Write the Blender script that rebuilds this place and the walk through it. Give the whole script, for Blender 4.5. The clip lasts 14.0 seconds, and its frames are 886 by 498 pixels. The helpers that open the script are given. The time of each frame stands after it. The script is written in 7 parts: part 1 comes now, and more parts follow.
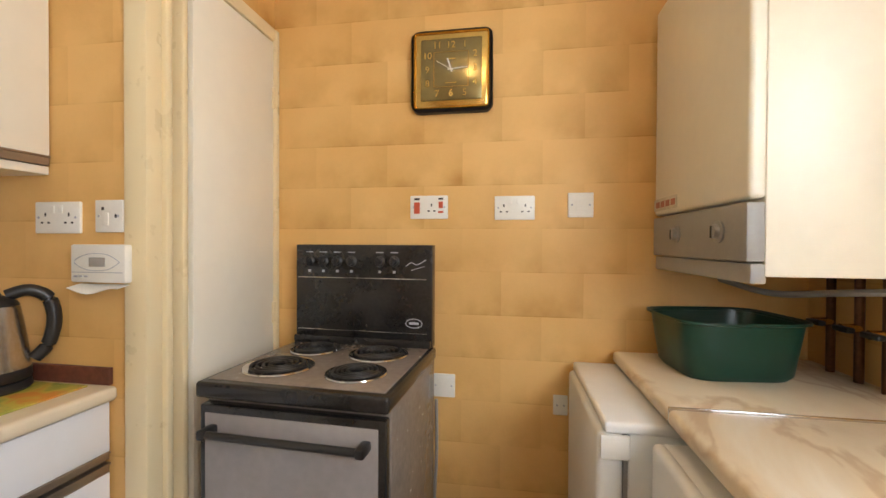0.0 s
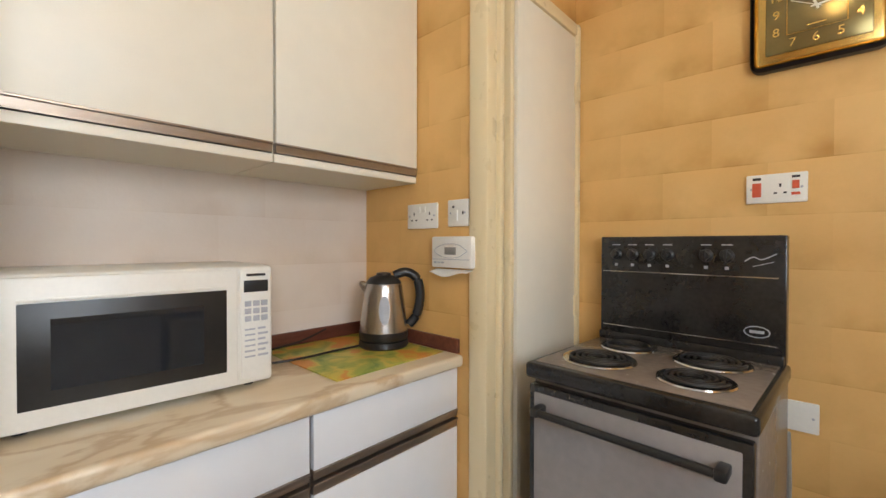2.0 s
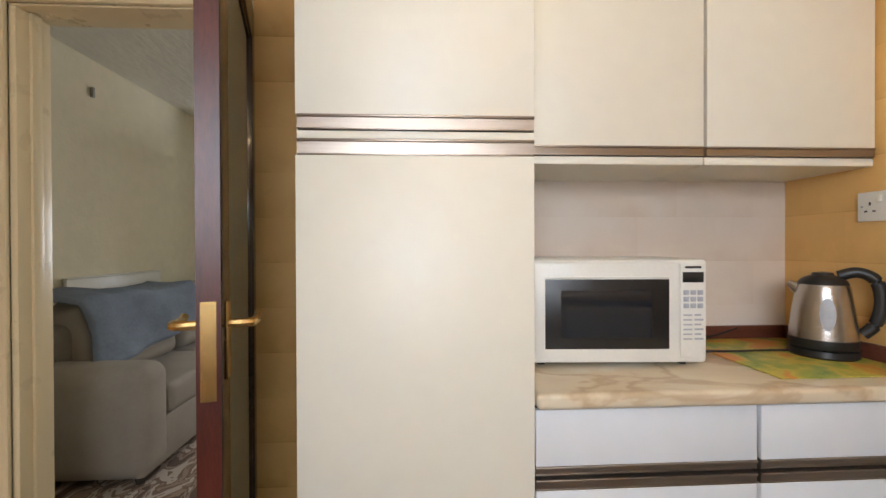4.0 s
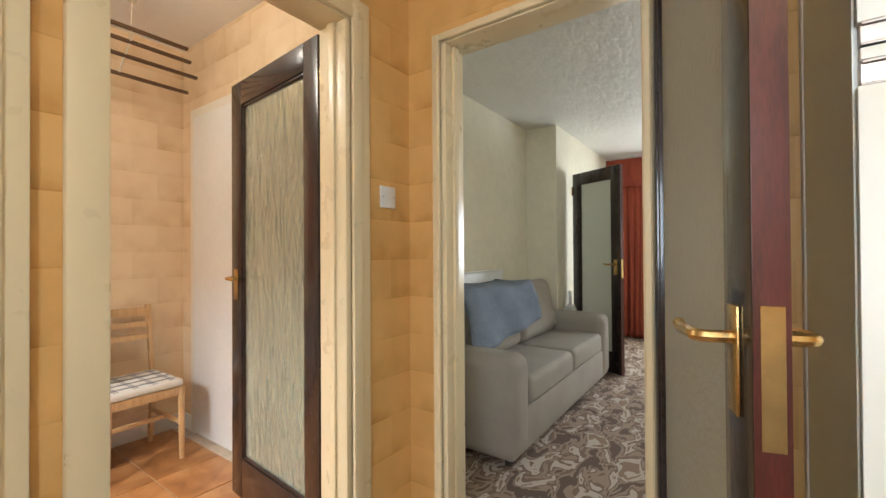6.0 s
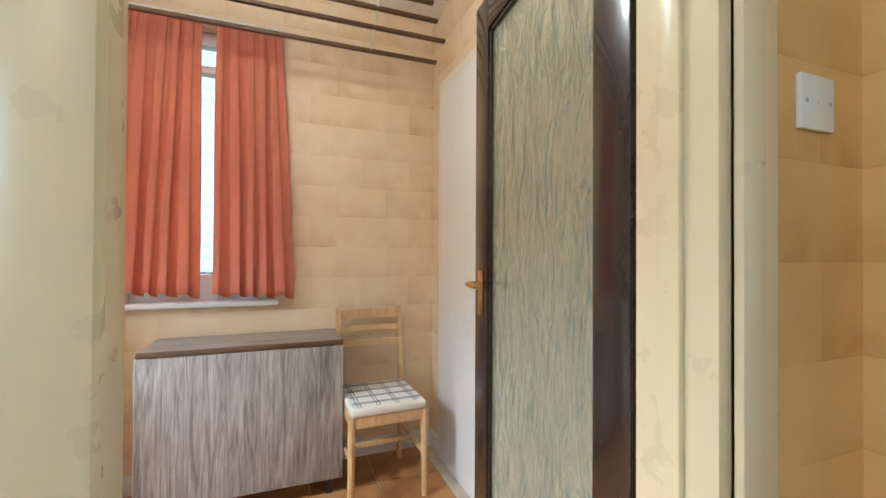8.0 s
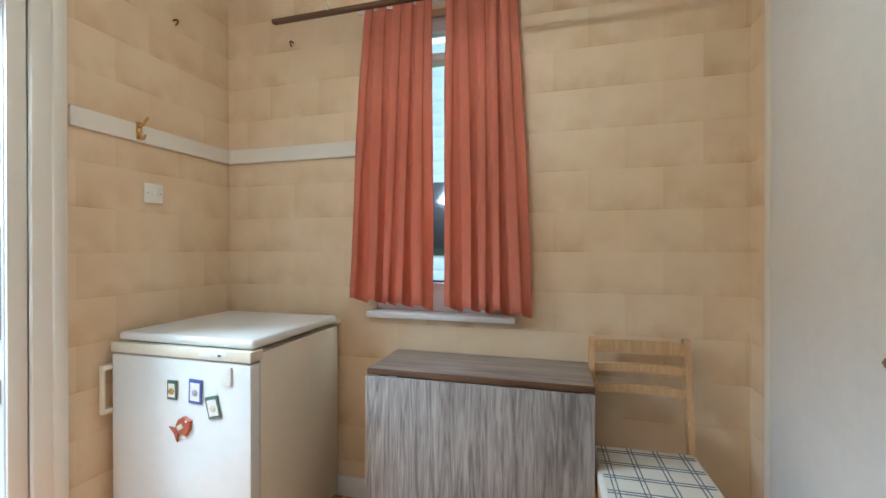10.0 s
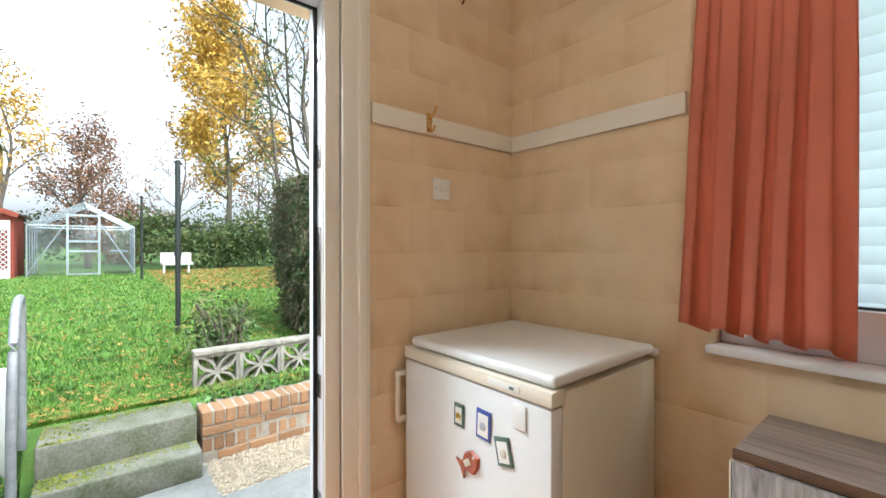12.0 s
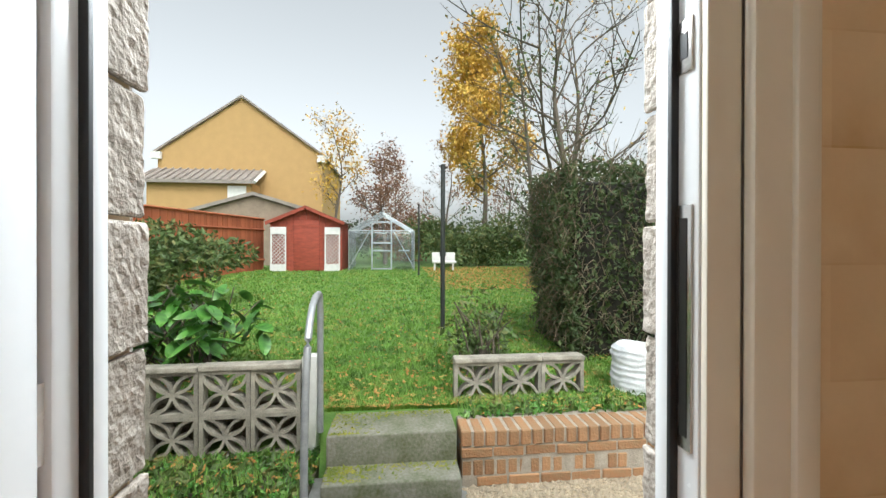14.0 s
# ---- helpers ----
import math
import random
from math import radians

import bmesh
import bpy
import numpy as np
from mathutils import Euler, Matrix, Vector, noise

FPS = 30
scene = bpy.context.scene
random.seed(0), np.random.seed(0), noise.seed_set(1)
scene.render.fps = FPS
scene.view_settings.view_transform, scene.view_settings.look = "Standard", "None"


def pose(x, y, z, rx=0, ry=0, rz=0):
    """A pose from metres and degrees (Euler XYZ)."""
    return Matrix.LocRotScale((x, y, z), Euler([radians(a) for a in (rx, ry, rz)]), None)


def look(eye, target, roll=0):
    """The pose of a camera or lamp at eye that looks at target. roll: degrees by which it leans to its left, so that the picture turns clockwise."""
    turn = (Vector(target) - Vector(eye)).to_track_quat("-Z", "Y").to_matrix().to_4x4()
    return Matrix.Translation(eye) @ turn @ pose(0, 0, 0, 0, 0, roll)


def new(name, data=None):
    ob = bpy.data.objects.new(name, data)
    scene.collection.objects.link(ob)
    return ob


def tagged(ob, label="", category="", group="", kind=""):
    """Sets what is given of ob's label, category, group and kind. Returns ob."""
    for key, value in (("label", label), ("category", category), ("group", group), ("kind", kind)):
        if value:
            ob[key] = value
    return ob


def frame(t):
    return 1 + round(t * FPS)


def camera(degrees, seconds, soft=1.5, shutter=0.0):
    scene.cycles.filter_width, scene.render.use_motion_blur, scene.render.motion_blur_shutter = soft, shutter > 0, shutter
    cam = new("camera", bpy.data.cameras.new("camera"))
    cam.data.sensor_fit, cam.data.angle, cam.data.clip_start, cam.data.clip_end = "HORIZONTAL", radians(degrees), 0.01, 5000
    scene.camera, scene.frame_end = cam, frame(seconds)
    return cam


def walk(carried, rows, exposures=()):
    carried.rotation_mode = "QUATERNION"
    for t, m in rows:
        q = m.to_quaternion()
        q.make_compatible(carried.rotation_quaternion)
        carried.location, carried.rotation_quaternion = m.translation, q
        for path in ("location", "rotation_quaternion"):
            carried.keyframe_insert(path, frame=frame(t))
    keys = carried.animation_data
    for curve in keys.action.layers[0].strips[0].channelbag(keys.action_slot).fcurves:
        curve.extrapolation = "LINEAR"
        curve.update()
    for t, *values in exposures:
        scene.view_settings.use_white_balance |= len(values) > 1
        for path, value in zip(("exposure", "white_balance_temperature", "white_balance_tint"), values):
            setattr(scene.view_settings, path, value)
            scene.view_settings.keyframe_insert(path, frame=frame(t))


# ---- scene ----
cam = camera(94.2, 14.0)

PATH = [
    (0, (0.73, 0.66, 1.268), (0.402, 2.633, 1.245), 0.3),
    (0.5, (0.659, 0.671, 1.262), (0.084, 2.587, 1.245), 0.3),
    (1, (0.598, 0.647, 1.266), (-0.22, 2.472, 1.238), 0.2),
    (1.5, (0.544, 0.615, 1.246), (-0.537, 2.298, 1.222), 0.2),
    (2, (0.538, 0.599, 1.238), (-0.825, 2.062, 1.215), 0.1),
    (2.5, (0.544, 0.545, 1.222), (-1.07, 1.726, 1.205), 0.1),
    (3, (0.562, 0.474, 1.212), (-1.254, 1.313, 1.2), -0.0),
    (3.5, (0.594, 0.385, 1.224), (-1.349, 0.861, 1.194), -0.0),
    (4, (0.611, 0.281, 1.223), (-1.386, 0.387, 1.21), -0.2),
    (4.2, (0.614, 0.242, 1.225), (-1.386, 0.198, 1.209), -0.3),
    (6.3, (0.453, -0.22, 1.184), (-1.075, -1.511, 1.202), -0.2),
    (6.5, (0.41, -0.281, 1.179), (-1.042, -1.656, 1.195), -0.1),
    (7, (0.257, -0.476, 1.179), (-0.98, -2.048, 1.193), 0.0),
    (7.5, (0.157, -0.663, 1.167), (-0.844, -2.395, 1.186), 0.1),
    (8, (0.058, -0.881, 1.179), (-0.662, -2.747, 1.198), 0.3),
    (8.2, (0.043, -0.971, 1.182), (-0.576, -2.873, 1.195), 0.5),
    (10.3, (-0.098, -1.472, 1.231), (0.587, -3.351, 1.219), -0.1),
    (10.5, (-0.064, -1.476, 1.23), (0.708, -3.321, 1.224), 0.0),
    (11, (0.03, -1.559, 1.234), (1.054, -3.277, 1.222), 0.0),
    (11.5, (0.161, -1.707, 1.247), (1.45, -3.236, 1.233), -0.0),
    (12, (0.32, -1.79, 1.231), (1.859, -3.067, 1.223), 0.0),
    (12.5, (0.493, -1.883, 1.242), (2.241, -2.855, 1.226), -0.1),
    (13, (0.647, -1.938, 1.232), (2.536, -2.596, 1.217), -0.1),
    (13.5, (0.861, -1.942, 1.231), (2.82, -2.346, 1.223), 0.2),
    (14, (1.088, -1.924, 1.235), (3.075, -2.15, 1.228), 0.1),
]
EXPOSURES = [(0.0, 0.15, 6900, 14), (1.2, 0.15, 6600, 11), (2.8, -0.15, 6600, 12), (4.2, -0.02, 6500, 13), (6.3, 0.48, 6200, 8), (8.2, 0.45, 5200, 0), (10.3, 0.0, 4900, -4), (11.0, -0.05, 5400, 2), (11.5, -0.15, 5800, 6), (12.0, -0.2, 5700, 4), (13.0, -0.5, 6200, 6), (14.0, -0.88, 6200, 4)]
walk(cam, [(t, look(eye, target, roll)) for t, eye, target, roll in PATH], EXPOSURES)

# ---- light ----
world = bpy.data.worlds.new("sky")
scene.world = world
world.use_nodes = True
wn = world.node_tree.nodes
sky = wn.new("ShaderNodeTexSky")
sky.sky_type, sky.sun_disc = "NISHITA", False
sky.sun_elevation, sky.sun_rotation = radians(50), radians(250)
sky.air_density, sky.dust_density, sky.ozone_density = 1.0, 5.0, 0.6
pale = wn.new("ShaderNodeHueSaturation")
pale.inputs["Saturation"].default_value = 0.12
pale.inputs["Value"].default_value = 3.4
world.node_tree.links.new(sky.outputs["Color"], pale.inputs["Color"])
world.node_tree.links.new(pale.outputs["Color"], wn["Background"].inputs["Color"])
wn["Background"].inputs["Strength"].default_value = 0.15


def lamp(name, kind, energy, colour, m, **settings):
    data = bpy.data.lights.new(name, kind)
    data.energy, data.color = energy, colour
    for key, value in settings.items():
        if key == "size":
            data.size = value
        elif key == "size_y":
            data.shape, data.size_y = "RECTANGLE", value
        elif key == "angle":
            data.angle = value
        elif key == "radius":
            data.shadow_soft_size = value
    ob = new(name, data)
    ob.matrix_world = m
    return ob


lamp("sun", "SUN", 1.2, (1.0, 0.95, 0.88), look((0, 0, 0), (0.50, 0.16, -0.72)), angle=radians(14))
# daylight in the openings of the kitchen, sitting room and lobby windows
lamp("kitchen_window_light", "AREA", 38, (0.78, 0.89, 1.0), look((1.70, 0.3, 1.6), (0.30, 0.90, 1.2)), size=1.15, size_y=0.9)
lamp("sitting_room_window_light", "AREA", 66, (0.86, 0.93, 1.0), look((-5.78, 0.12, 1.55), (0, 0.12, 1.3)), size=1.85, size_y=1.3)
# added fill lamp, unseen just outside above the garden door, standing in for sky
lamp("garden_door_fill", "AREA", 440, (0.95, 0.97, 1.0), look((2.85, -1.95, 2.95), (0.2, -2.45, 0.9)), size=1.8, size_y=1.0)
lamp("kitchen_ceiling_bulb", "POINT", 10, (1.0, 0.73, 0.40), pose(0.78, 0.65, 2.42), radius=0.045)
# added point light that lifts the lobby, a room lit by daylight alone
lamp("lobby_fill", "POINT", 16, (1.0, 0.92, 0.80), pose(0.25, -2.15, 2.46), radius=0.08)


# ---- materials ----
def material(name, colour, rough=0.5, metal=0.0, spec=0.5, vary=0.08, scale=6.0, bump=0.0, bump_scale=60.0, stretch=(1, 1, 1), coat=0.0, second=None, mix_scale=2.0):
    """A surface with stains at two scales, fine relief and uneven gloss."""
    mat = bpy.data.materials.new(name)
    mat.use_nodes = True
    n, l = mat.node_tree.nodes, mat.node_tree.links
    b = n["Principled BSDF"]
    b.inputs["Metallic"].default_value = metal
    b.inputs["Specular IOR Level"].default_value = spec
    b.inputs["Coat Weight"].default_value = coat
    where = n.new("ShaderNodeTexCoord")
    mapping = n.new("ShaderNodeMapping")
    mapping.inputs["Scale"].default_value = stretch
    l.new(where.outputs["Object"], mapping.inputs["Vector"])
    large, fine = n.new("ShaderNodeTexNoise"), n.new("ShaderNodeTexNoise")
    large.inputs["Scale"].default_value, large.inputs["Detail"].default_value = scale, 4
    fine.inputs["Scale"].default_value, fine.inputs["Detail"].default_value = scale * 9, 6
    for t in (large, fine):
        l.new(mapping.outputs["Vector"], t.inputs["Vector"])
    add = n.new("ShaderNodeMath")
    add.operation = "MULTIPLY_ADD"
    add.inputs[1].default_value = 0.6
    l.new(large.outputs["Fac"], add.inputs[0])
    half = n.new("ShaderNodeMath")
    half.operation = "MULTIPLY"
    half.inputs[1].default_value = 0.4
    l.new(fine.outputs["Fac"], half.inputs[0])
    l.new(half.outputs[0], add.inputs[2])
    ramp = n.new("ShaderNodeMapRange")
    ramp.inputs["From Min"].default_value, ramp.inputs["From Max"].default_value = 0.32, 0.68
    l.new(add.outputs[0], ramp.inputs["Value"])
    mix = n.new("ShaderNodeMix")
    mix.data_type = "RGBA"
    dark = second or tuple(c * (1 - 2 * vary) for c in colour)
    mix.inputs["A"].default_value = (*dark, 1)
    mix.inputs["B"].default_value = (*[min(1, c * (1 + vary * 0.5)) for c in colour], 1)
    l.new(ramp.outputs["Result"], mix.inputs["Factor"])
    l.new(mix.outputs["Result"], b.inputs["Base Color"])
    gloss = n.new("ShaderNodeMapRange")
    gloss.inputs["To Min"].default_value, gloss.inputs["To Max"].default_value = rough * 0.85, min(1, rough * 1.2)
    l.new(fine.outputs["Fac"], gloss.inputs["Value"])
    l.new(gloss.outputs["Result"], b.inputs["Roughness"])
    if bump:
        relief = n.new("ShaderNodeTexNoise")
        relief.inputs["Scale"].default_value, relief.inputs["Detail"].default_value = bump_scale, 5
        l.new(mapping.outputs["Vector"], relief.inputs["Vector"])
        bn = n.new("ShaderNodeBump")
        bn.inputs["Strength"].default_value, bn.inputs["Distance"].default_value = bump, 0.01
        l.new(relief.outputs["Fac"], bn.inputs["Height"])
        l.new(bn.outputs["Normal"], b.inputs["Normal"])
    return mat


def wallpaper(name, pale, deep, row, long, z0, u0, depth=1.0):
    """Washed-paint wallpaper printed with half-staggered stone blocks, each deepening towards its lower edge and one end."""
    mat = bpy.data.materials.new(name)
    mat.use_nodes = True
    n, l = mat.node_tree.nodes, mat.node_tree.links
    b = n["Principled BSDF"]
    b.inputs["Roughness"].default_value = 0.55

    def maths(op, a, c=None, d=None):
        node = n.new("ShaderNodeMath")
        node.operation = op
        for k, v in enumerate((a, c, d)):
            if v is None:
                continue
            if isinstance(v, (int, float)):
                node.inputs[k].default_value = v
            else:
                l.new(v, node.inputs[k])
        return node.outputs[0]

    at = n.new("ShaderNodeNewGeometry")
    sep = n.new("ShaderNodeSeparateXYZ")
    l.new(at.outputs["Position"], sep.inputs[0])
    along = maths("ADD", sep.outputs["X"], sep.outputs["Y"])
    z = maths("DIVIDE", maths("SUBTRACT", sep.outputs["Z"], z0), row)
    level, up = maths("FLOOR", z), maths("FRACT", z)
    u = maths("ADD", maths("DIVIDE", maths("SUBTRACT", along, u0), long), maths("MULTIPLY", level, 0.5))
    cell, across = maths("FLOOR", u), maths("FRACT", u)
    key = n.new("ShaderNodeCombineXYZ")
    l.new(cell, key.inputs[0])
    l.new(level, key.inputs[1])
    rnd = n.new("ShaderNodeTexWhiteNoise")
    l.new(key.outputs[0], rnd.inputs["Vector"])
    cloud = n.new("ShaderNodeTexNoise")
    cloud.inputs["Scale"].default_value, cloud.inputs["Detail"].default_value = 3.5, 6
    l.new(at.outputs["Position"], cloud.inputs["Vector"])
    grain = n.new("ShaderNodeTexNoise")
    grain.inputs["Scale"].default_value, grain.inputs["Detail"].default_value = 90, 4
    l.new(at.outputs["Position"], grain.inputs["Vector"])
    fibre = n.new("ShaderNodeTexNoise")
    fibre.inputs["Scale"].default_value, fibre.inputs["Detail"].default_value = 7.0, 3
    l.new(at.outputs["Position"], fibre.inputs["Vector"])
    patch = maths("SMOOTH_MAX", maths("MULTIPLY_ADD", fibre.outputs["Fac"], 3.0, -1.05), 0.05, 0.1)
    down = maths("SUBTRACT", 1.0, up)
    shade = maths("MULTIPLY", maths("POWER", down, 2.0), maths("MULTIPLY_ADD", rnd.outputs["Value"], 0.45, 0.35))
    shade = maths("MULTIPLY", shade, maths("MINIMUM", patch, 1.3))
    joint = maths("MULTIPLY", maths("LESS_THAN", up, 0.022), maths("MULTIPLY", patch, 0.28))
    shade = maths("ADD", shade, joint)
    ends = maths("POWER", across, 4.0)
    shade = maths("ADD", shade, maths("MULTIPLY", ends, maths("MULTIPLY_ADD", rnd.outputs["Value"], 0.22, 0.06)))
    shade = maths("MULTIPLY", shade, depth)
    shade = maths("ADD", shade, maths("MULTIPLY_ADD", cloud.outputs["Fac"], 0.8, -0.28))
    shade = maths("ADD", shade, maths("MULTIPLY_ADD", grain.outputs["Fac"], 0.12, -0.06))
    mix = n.new("ShaderNodeMix")
    mix.data_type = "RGBA"
    mix.inputs["A"].default_value, mix.inputs["B"].default_value = (*pale, 1), (*deep, 1)
    l.new(shade, mix.inputs["Factor"])
    l.new(mix.outputs["Result"], b.inputs["Base Color"])
    bn = n.new("ShaderNodeBump")
    bn.inputs["Strength"].default_value, bn.inputs["Distance"].default_value = 0.15, 0.003
    l.new(grain.outputs["Fac"], bn.inputs["Height"])
    l.new(bn.outputs["Normal"], b.inputs["Normal"])
    return mat


def grained(name, light, dark, stretch, rough=0.45, wave=5.0, warp=3.0):
    """Wood or wood-print with long grain lines."""
    mat = bpy.data.materials.new(name)
    mat.use_nodes = True
    n, l = mat.node_tree.nodes, mat.node_tree.links
    b = n["Principled BSDF"]
    b.inputs["Roughness"].default_value = rough
    where = n.new("ShaderNodeTexCoord")
    mapping = n.new("ShaderNodeMapping")
    mapping.inputs["Scale"].default_value = stretch
    l.new(where.outputs["Object"], mapping.inputs["Vector"])
    w = n.new("ShaderNodeTexNoise")
    w.inputs["Scale"].default_value, w.inputs["Detail"].default_value, w.inputs["Distortion"].default_value = wave, 6, warp
    l.new(mapping.outputs["Vector"], w.inputs["Vector"])
    f = n.new("ShaderNodeTexNoise")
    f.inputs["Scale"].default_value, f.inputs["Detail"].default_value = wave * 8, 5
    l.new(mapping.outputs["Vector"], f.inputs["Vector"])
    m1 = n.new("ShaderNodeMath")
    m1.operation = "MULTIPLY_ADD"
    m1.inputs[1].default_value = 0.35
    l.new(f.outputs["Fac"], m1.inputs[0])
    l.new(w.outputs["Fac"], m1.inputs[2])
    r = n.new("ShaderNodeMapRange")
    r.inputs["From Min"].default_value, r.inputs["From Max"].default_value = 0.5, 0.85
    l.new(m1.outputs[0], r.inputs["Value"])
    mix = n.new("ShaderNodeMix")
    mix.data_type = "RGBA"
    mix.inputs["A"].default_value, mix.inputs["B"].default_value = (*dark, 1), (*light, 1)
    l.new(r.outputs["Result"], mix.inputs["Factor"])
    l.new(mix.outputs["Result"], b.inputs["Base Color"])
    return mat


def glassy(name, colour, rough, bump=0.0, scale=20.0, mixed=0.0, stretch=(1, 1, 1)):
    mat = bpy.data.materials.new(name)
    mat.use_nodes = True
    n, l = mat.node_tree.nodes, mat.node_tree.links
    b = n["Principled BSDF"]
    b.inputs["Base Color"].default_value = (*colour, 1)
    b.inputs["Transmission Weight"].default_value = 1.0 - mixed
    b.inputs["Roughness"].default_value = rough
    b.inputs["IOR"].default_value = 1.45
    if bump:
        where = n.new("ShaderNodeTexCoord")
        mapping = n.new("ShaderNodeMapping")
        mapping.inputs["Scale"].default_value = stretch
        l.new(where.outputs["Object"], mapping.inputs["Vector"])
        t = n.new("ShaderNodeTexNoise")
        t.inputs["Scale"].default_value, t.inputs["Detail"].default_value, t.inputs["Distortion"].default_value = scale, 3, 1.5
        l.new(mapping.outputs["Vector"], t.inputs["Vector"])
        bn = n.new("ShaderNodeBump")
        bn.inputs["Strength"].default_value, bn.inputs["Distance"].default_value = bump, 0.02
        l.new(t.outputs["Fac"], bn.inputs["Height"])
        l.new(bn.outputs["Normal"], b.inputs["Normal"])
    return mat


def patchy(name, colours, scale, rough=0.9, bump=0.4, bump_scale=200.0, stretch=(1, 1, 1), detail=3.0, constant=True):
    """Patches of several colours, as a patterned carpet, marbled laminate or litter."""
    mat = bpy.data.materials.new(name)
    mat.use_nodes = True
    n, l = mat.node_tree.nodes, mat.node_tree.links
    b = n["Principled BSDF"]
    b.inputs["Roughness"].default_value = rough
    where = n.new("ShaderNodeTexCoord")
    mapping = n.new("ShaderNodeMapping")
    mapping.inputs["Scale"].default_value = stretch
    l.new(where.outputs["Object"], mapping.inputs["Vector"])
    t = n.new("ShaderNodeTexNoise")
    t.inputs["Scale"].default_value, t.inputs["Detail"].default_value, t.inputs["Distortion"].default_value = scale, detail, 0.8
    l.new(mapping.outputs["Vector"], t.inputs["Vector"])
    ramp = n.new("ShaderNodeValToRGB")
    ramp.color_ramp.interpolation = "CONSTANT" if constant else "EASE"
    while len(ramp.color_ramp.elements) < len(colours):
        ramp.color_ramp.elements.new(0.5)
    for e, (at, c) in zip(ramp.color_ramp.elements, colours):
        e.position, e.color = at, (*c, 1)
    l.new(t.outputs["Fac"], ramp.inputs["Fac"])
    l.new(ramp.outputs["Color"], b.inputs["Base Color"])
    f = n.new("ShaderNodeTexNoise")
    f.inputs["Scale"].default_value = bump_scale
    l.new(where.outputs["Object"], f.inputs["Vector"])
    bn = n.new("ShaderNodeBump")
    bn.inputs["Strength"].default_value, bn.inputs["Distance"].default_value = bump, 0.006
    l.new(f.outputs["Fac"], bn.inputs["Height"])
    l.new(bn.outputs["Normal"], b.inputs["Normal"])
    return mat


def hued(mat, amount=0.25):
    """Lets every piece differ a little in brightness by its own random number."""
    n, l = mat.node_tree.nodes, mat.node_tree.links
    b = n["Principled BSDF"]
    src = b.inputs["Base Color"].links[0].from_socket
    info = n.new("ShaderNodeObjectInfo")
    r = n.new("ShaderNodeMapRange")
    r.inputs["To Min"].default_value, r.inputs["To Max"].default_value = 1 - amount, 1 + amount
    l.new(info.outputs["Random"], r.inputs["Value"])
    hs = n.new("ShaderNodeHueSaturation")
    l.new(src, hs.inputs["Color"])
    l.new(r.outputs["Result"], hs.inputs["Value"])
    l.new(hs.outputs["Color"], b.inputs["Base Color"])
    return mat


M = {}
M["paper"] = wallpaper("wallpaper_kitchen", (0.77, 0.47, 0.17), (0.50, 0.25, 0.05), 0.158, 0.287, 1.325, 2.0)
M["paper_lobby"] = wallpaper("wallpaper_lobby", (0.79, 0.62, 0.415), (0.56, 0.355, 0.165), 0.173, 0.287, 1.21, -3.661, 0.85)
M["paper_pale"] = wallpaper("wallpaper_pale", (0.74, 0.65, 0.57), (0.60, 0.48, 0.38), 0.158, 0.287, 1.325, 2.1, 0.6)
M["plaster"] = material("cream_plaster", (0.80, 0.74, 0.58), 0.8, vary=0.06, scale=1.5, bump=0.25, bump_scale=40)
M["ceiling"] = material("white_ceiling", (0.82, 0.80, 0.76), 0.85, vary=0.03, scale=2, bump=0.15)
M["artex"] = material("swirled_ceiling", (0.74, 0.72, 0.66), 0.45, vary=0.04, scale=2, bump=0.9, bump_scale=9, stretch=(1, 2.5, 1))
M["gloss"] = material("cream_gloss_paint", (0.78, 0.65, 0.41), 0.28, vary=0.01, scale=1.5)
M["lobby_gloss"] = material("off_white_gloss_paint", (0.80, 0.74, 0.64), 0.3, vary=0.02, scale=2, bump=0.03, bump_scale=25)
M["white_gloss"] = material("white_gloss_paint", (0.80, 0.79, 0.76), 0.3, vary=0.04, scale=3, bump=0.05, bump_scale=25)
M["unit"] = material("cream_laminate", (0.82, 0.77, 0.65), 0.38, vary=0.025, scale=2, bump=0.05, bump_scale=300)
M["drawer"] = material("white_laminate", (0.80, 0.81, 0.83), 0.38, vary=0.02, scale=2, bump=0.05, bump_scale=300)
M["handle_strip"] = material("brushed_alloy_strip", (0.42, 0.35, 0.29), 0.34, metal=0.9, vary=0.1, scale=20, stretch=(1, 0.05, 1))
M["worktop"] = patchy("marbled_laminate", [(0.30, (0.70, 0.57, 0.40)), (0.44, (0.76, 0.65, 0.48)), (0.485, (0.58, 0.43, 0.27)), (0.52, (0.73, 0.61, 0.44)), (0.66, (0.82, 0.75, 0.62))], 3.4, 0.32, 0.03, 300, (1.0, 0.55, 1), 8, False)
M["upstand"] = material("dark_red_wood", (0.16, 0.05, 0.03), 0.4, vary=0.2, scale=8, stretch=(8, 1, 8))
M["dark_door"] = material("dark_brown_gloss_paint", (0.035, 0.022, 0.018), 0.25, vary=0.2, scale=6, bump=0.05, coat=0.3)
M["dark_red"] = material("mahogany_door_edge", (0.10, 0.02, 0.012), 0.35, vary=0.3, scale=6, stretch=(6, 6, 1))
M["frosted"] = glassy("rippled_frosted_glass", (0.80, 0.82, 0.66), 0.14, 1.0, 16, 0.22, (1, 1, 0.32))
M["frosted_grey"] = glassy("grey_frosted_glass", (0.62, 0.64, 0.56), 0.45, 0.2, 30, 0.55)
M["glass"] = glassy("clear_glass", (0.95, 0.97, 0.96), 0.02)
M["brass"] = material("brass", (0.75, 0.52, 0.22), 0.25, metal=1.0, vary=0.12, scale=30)
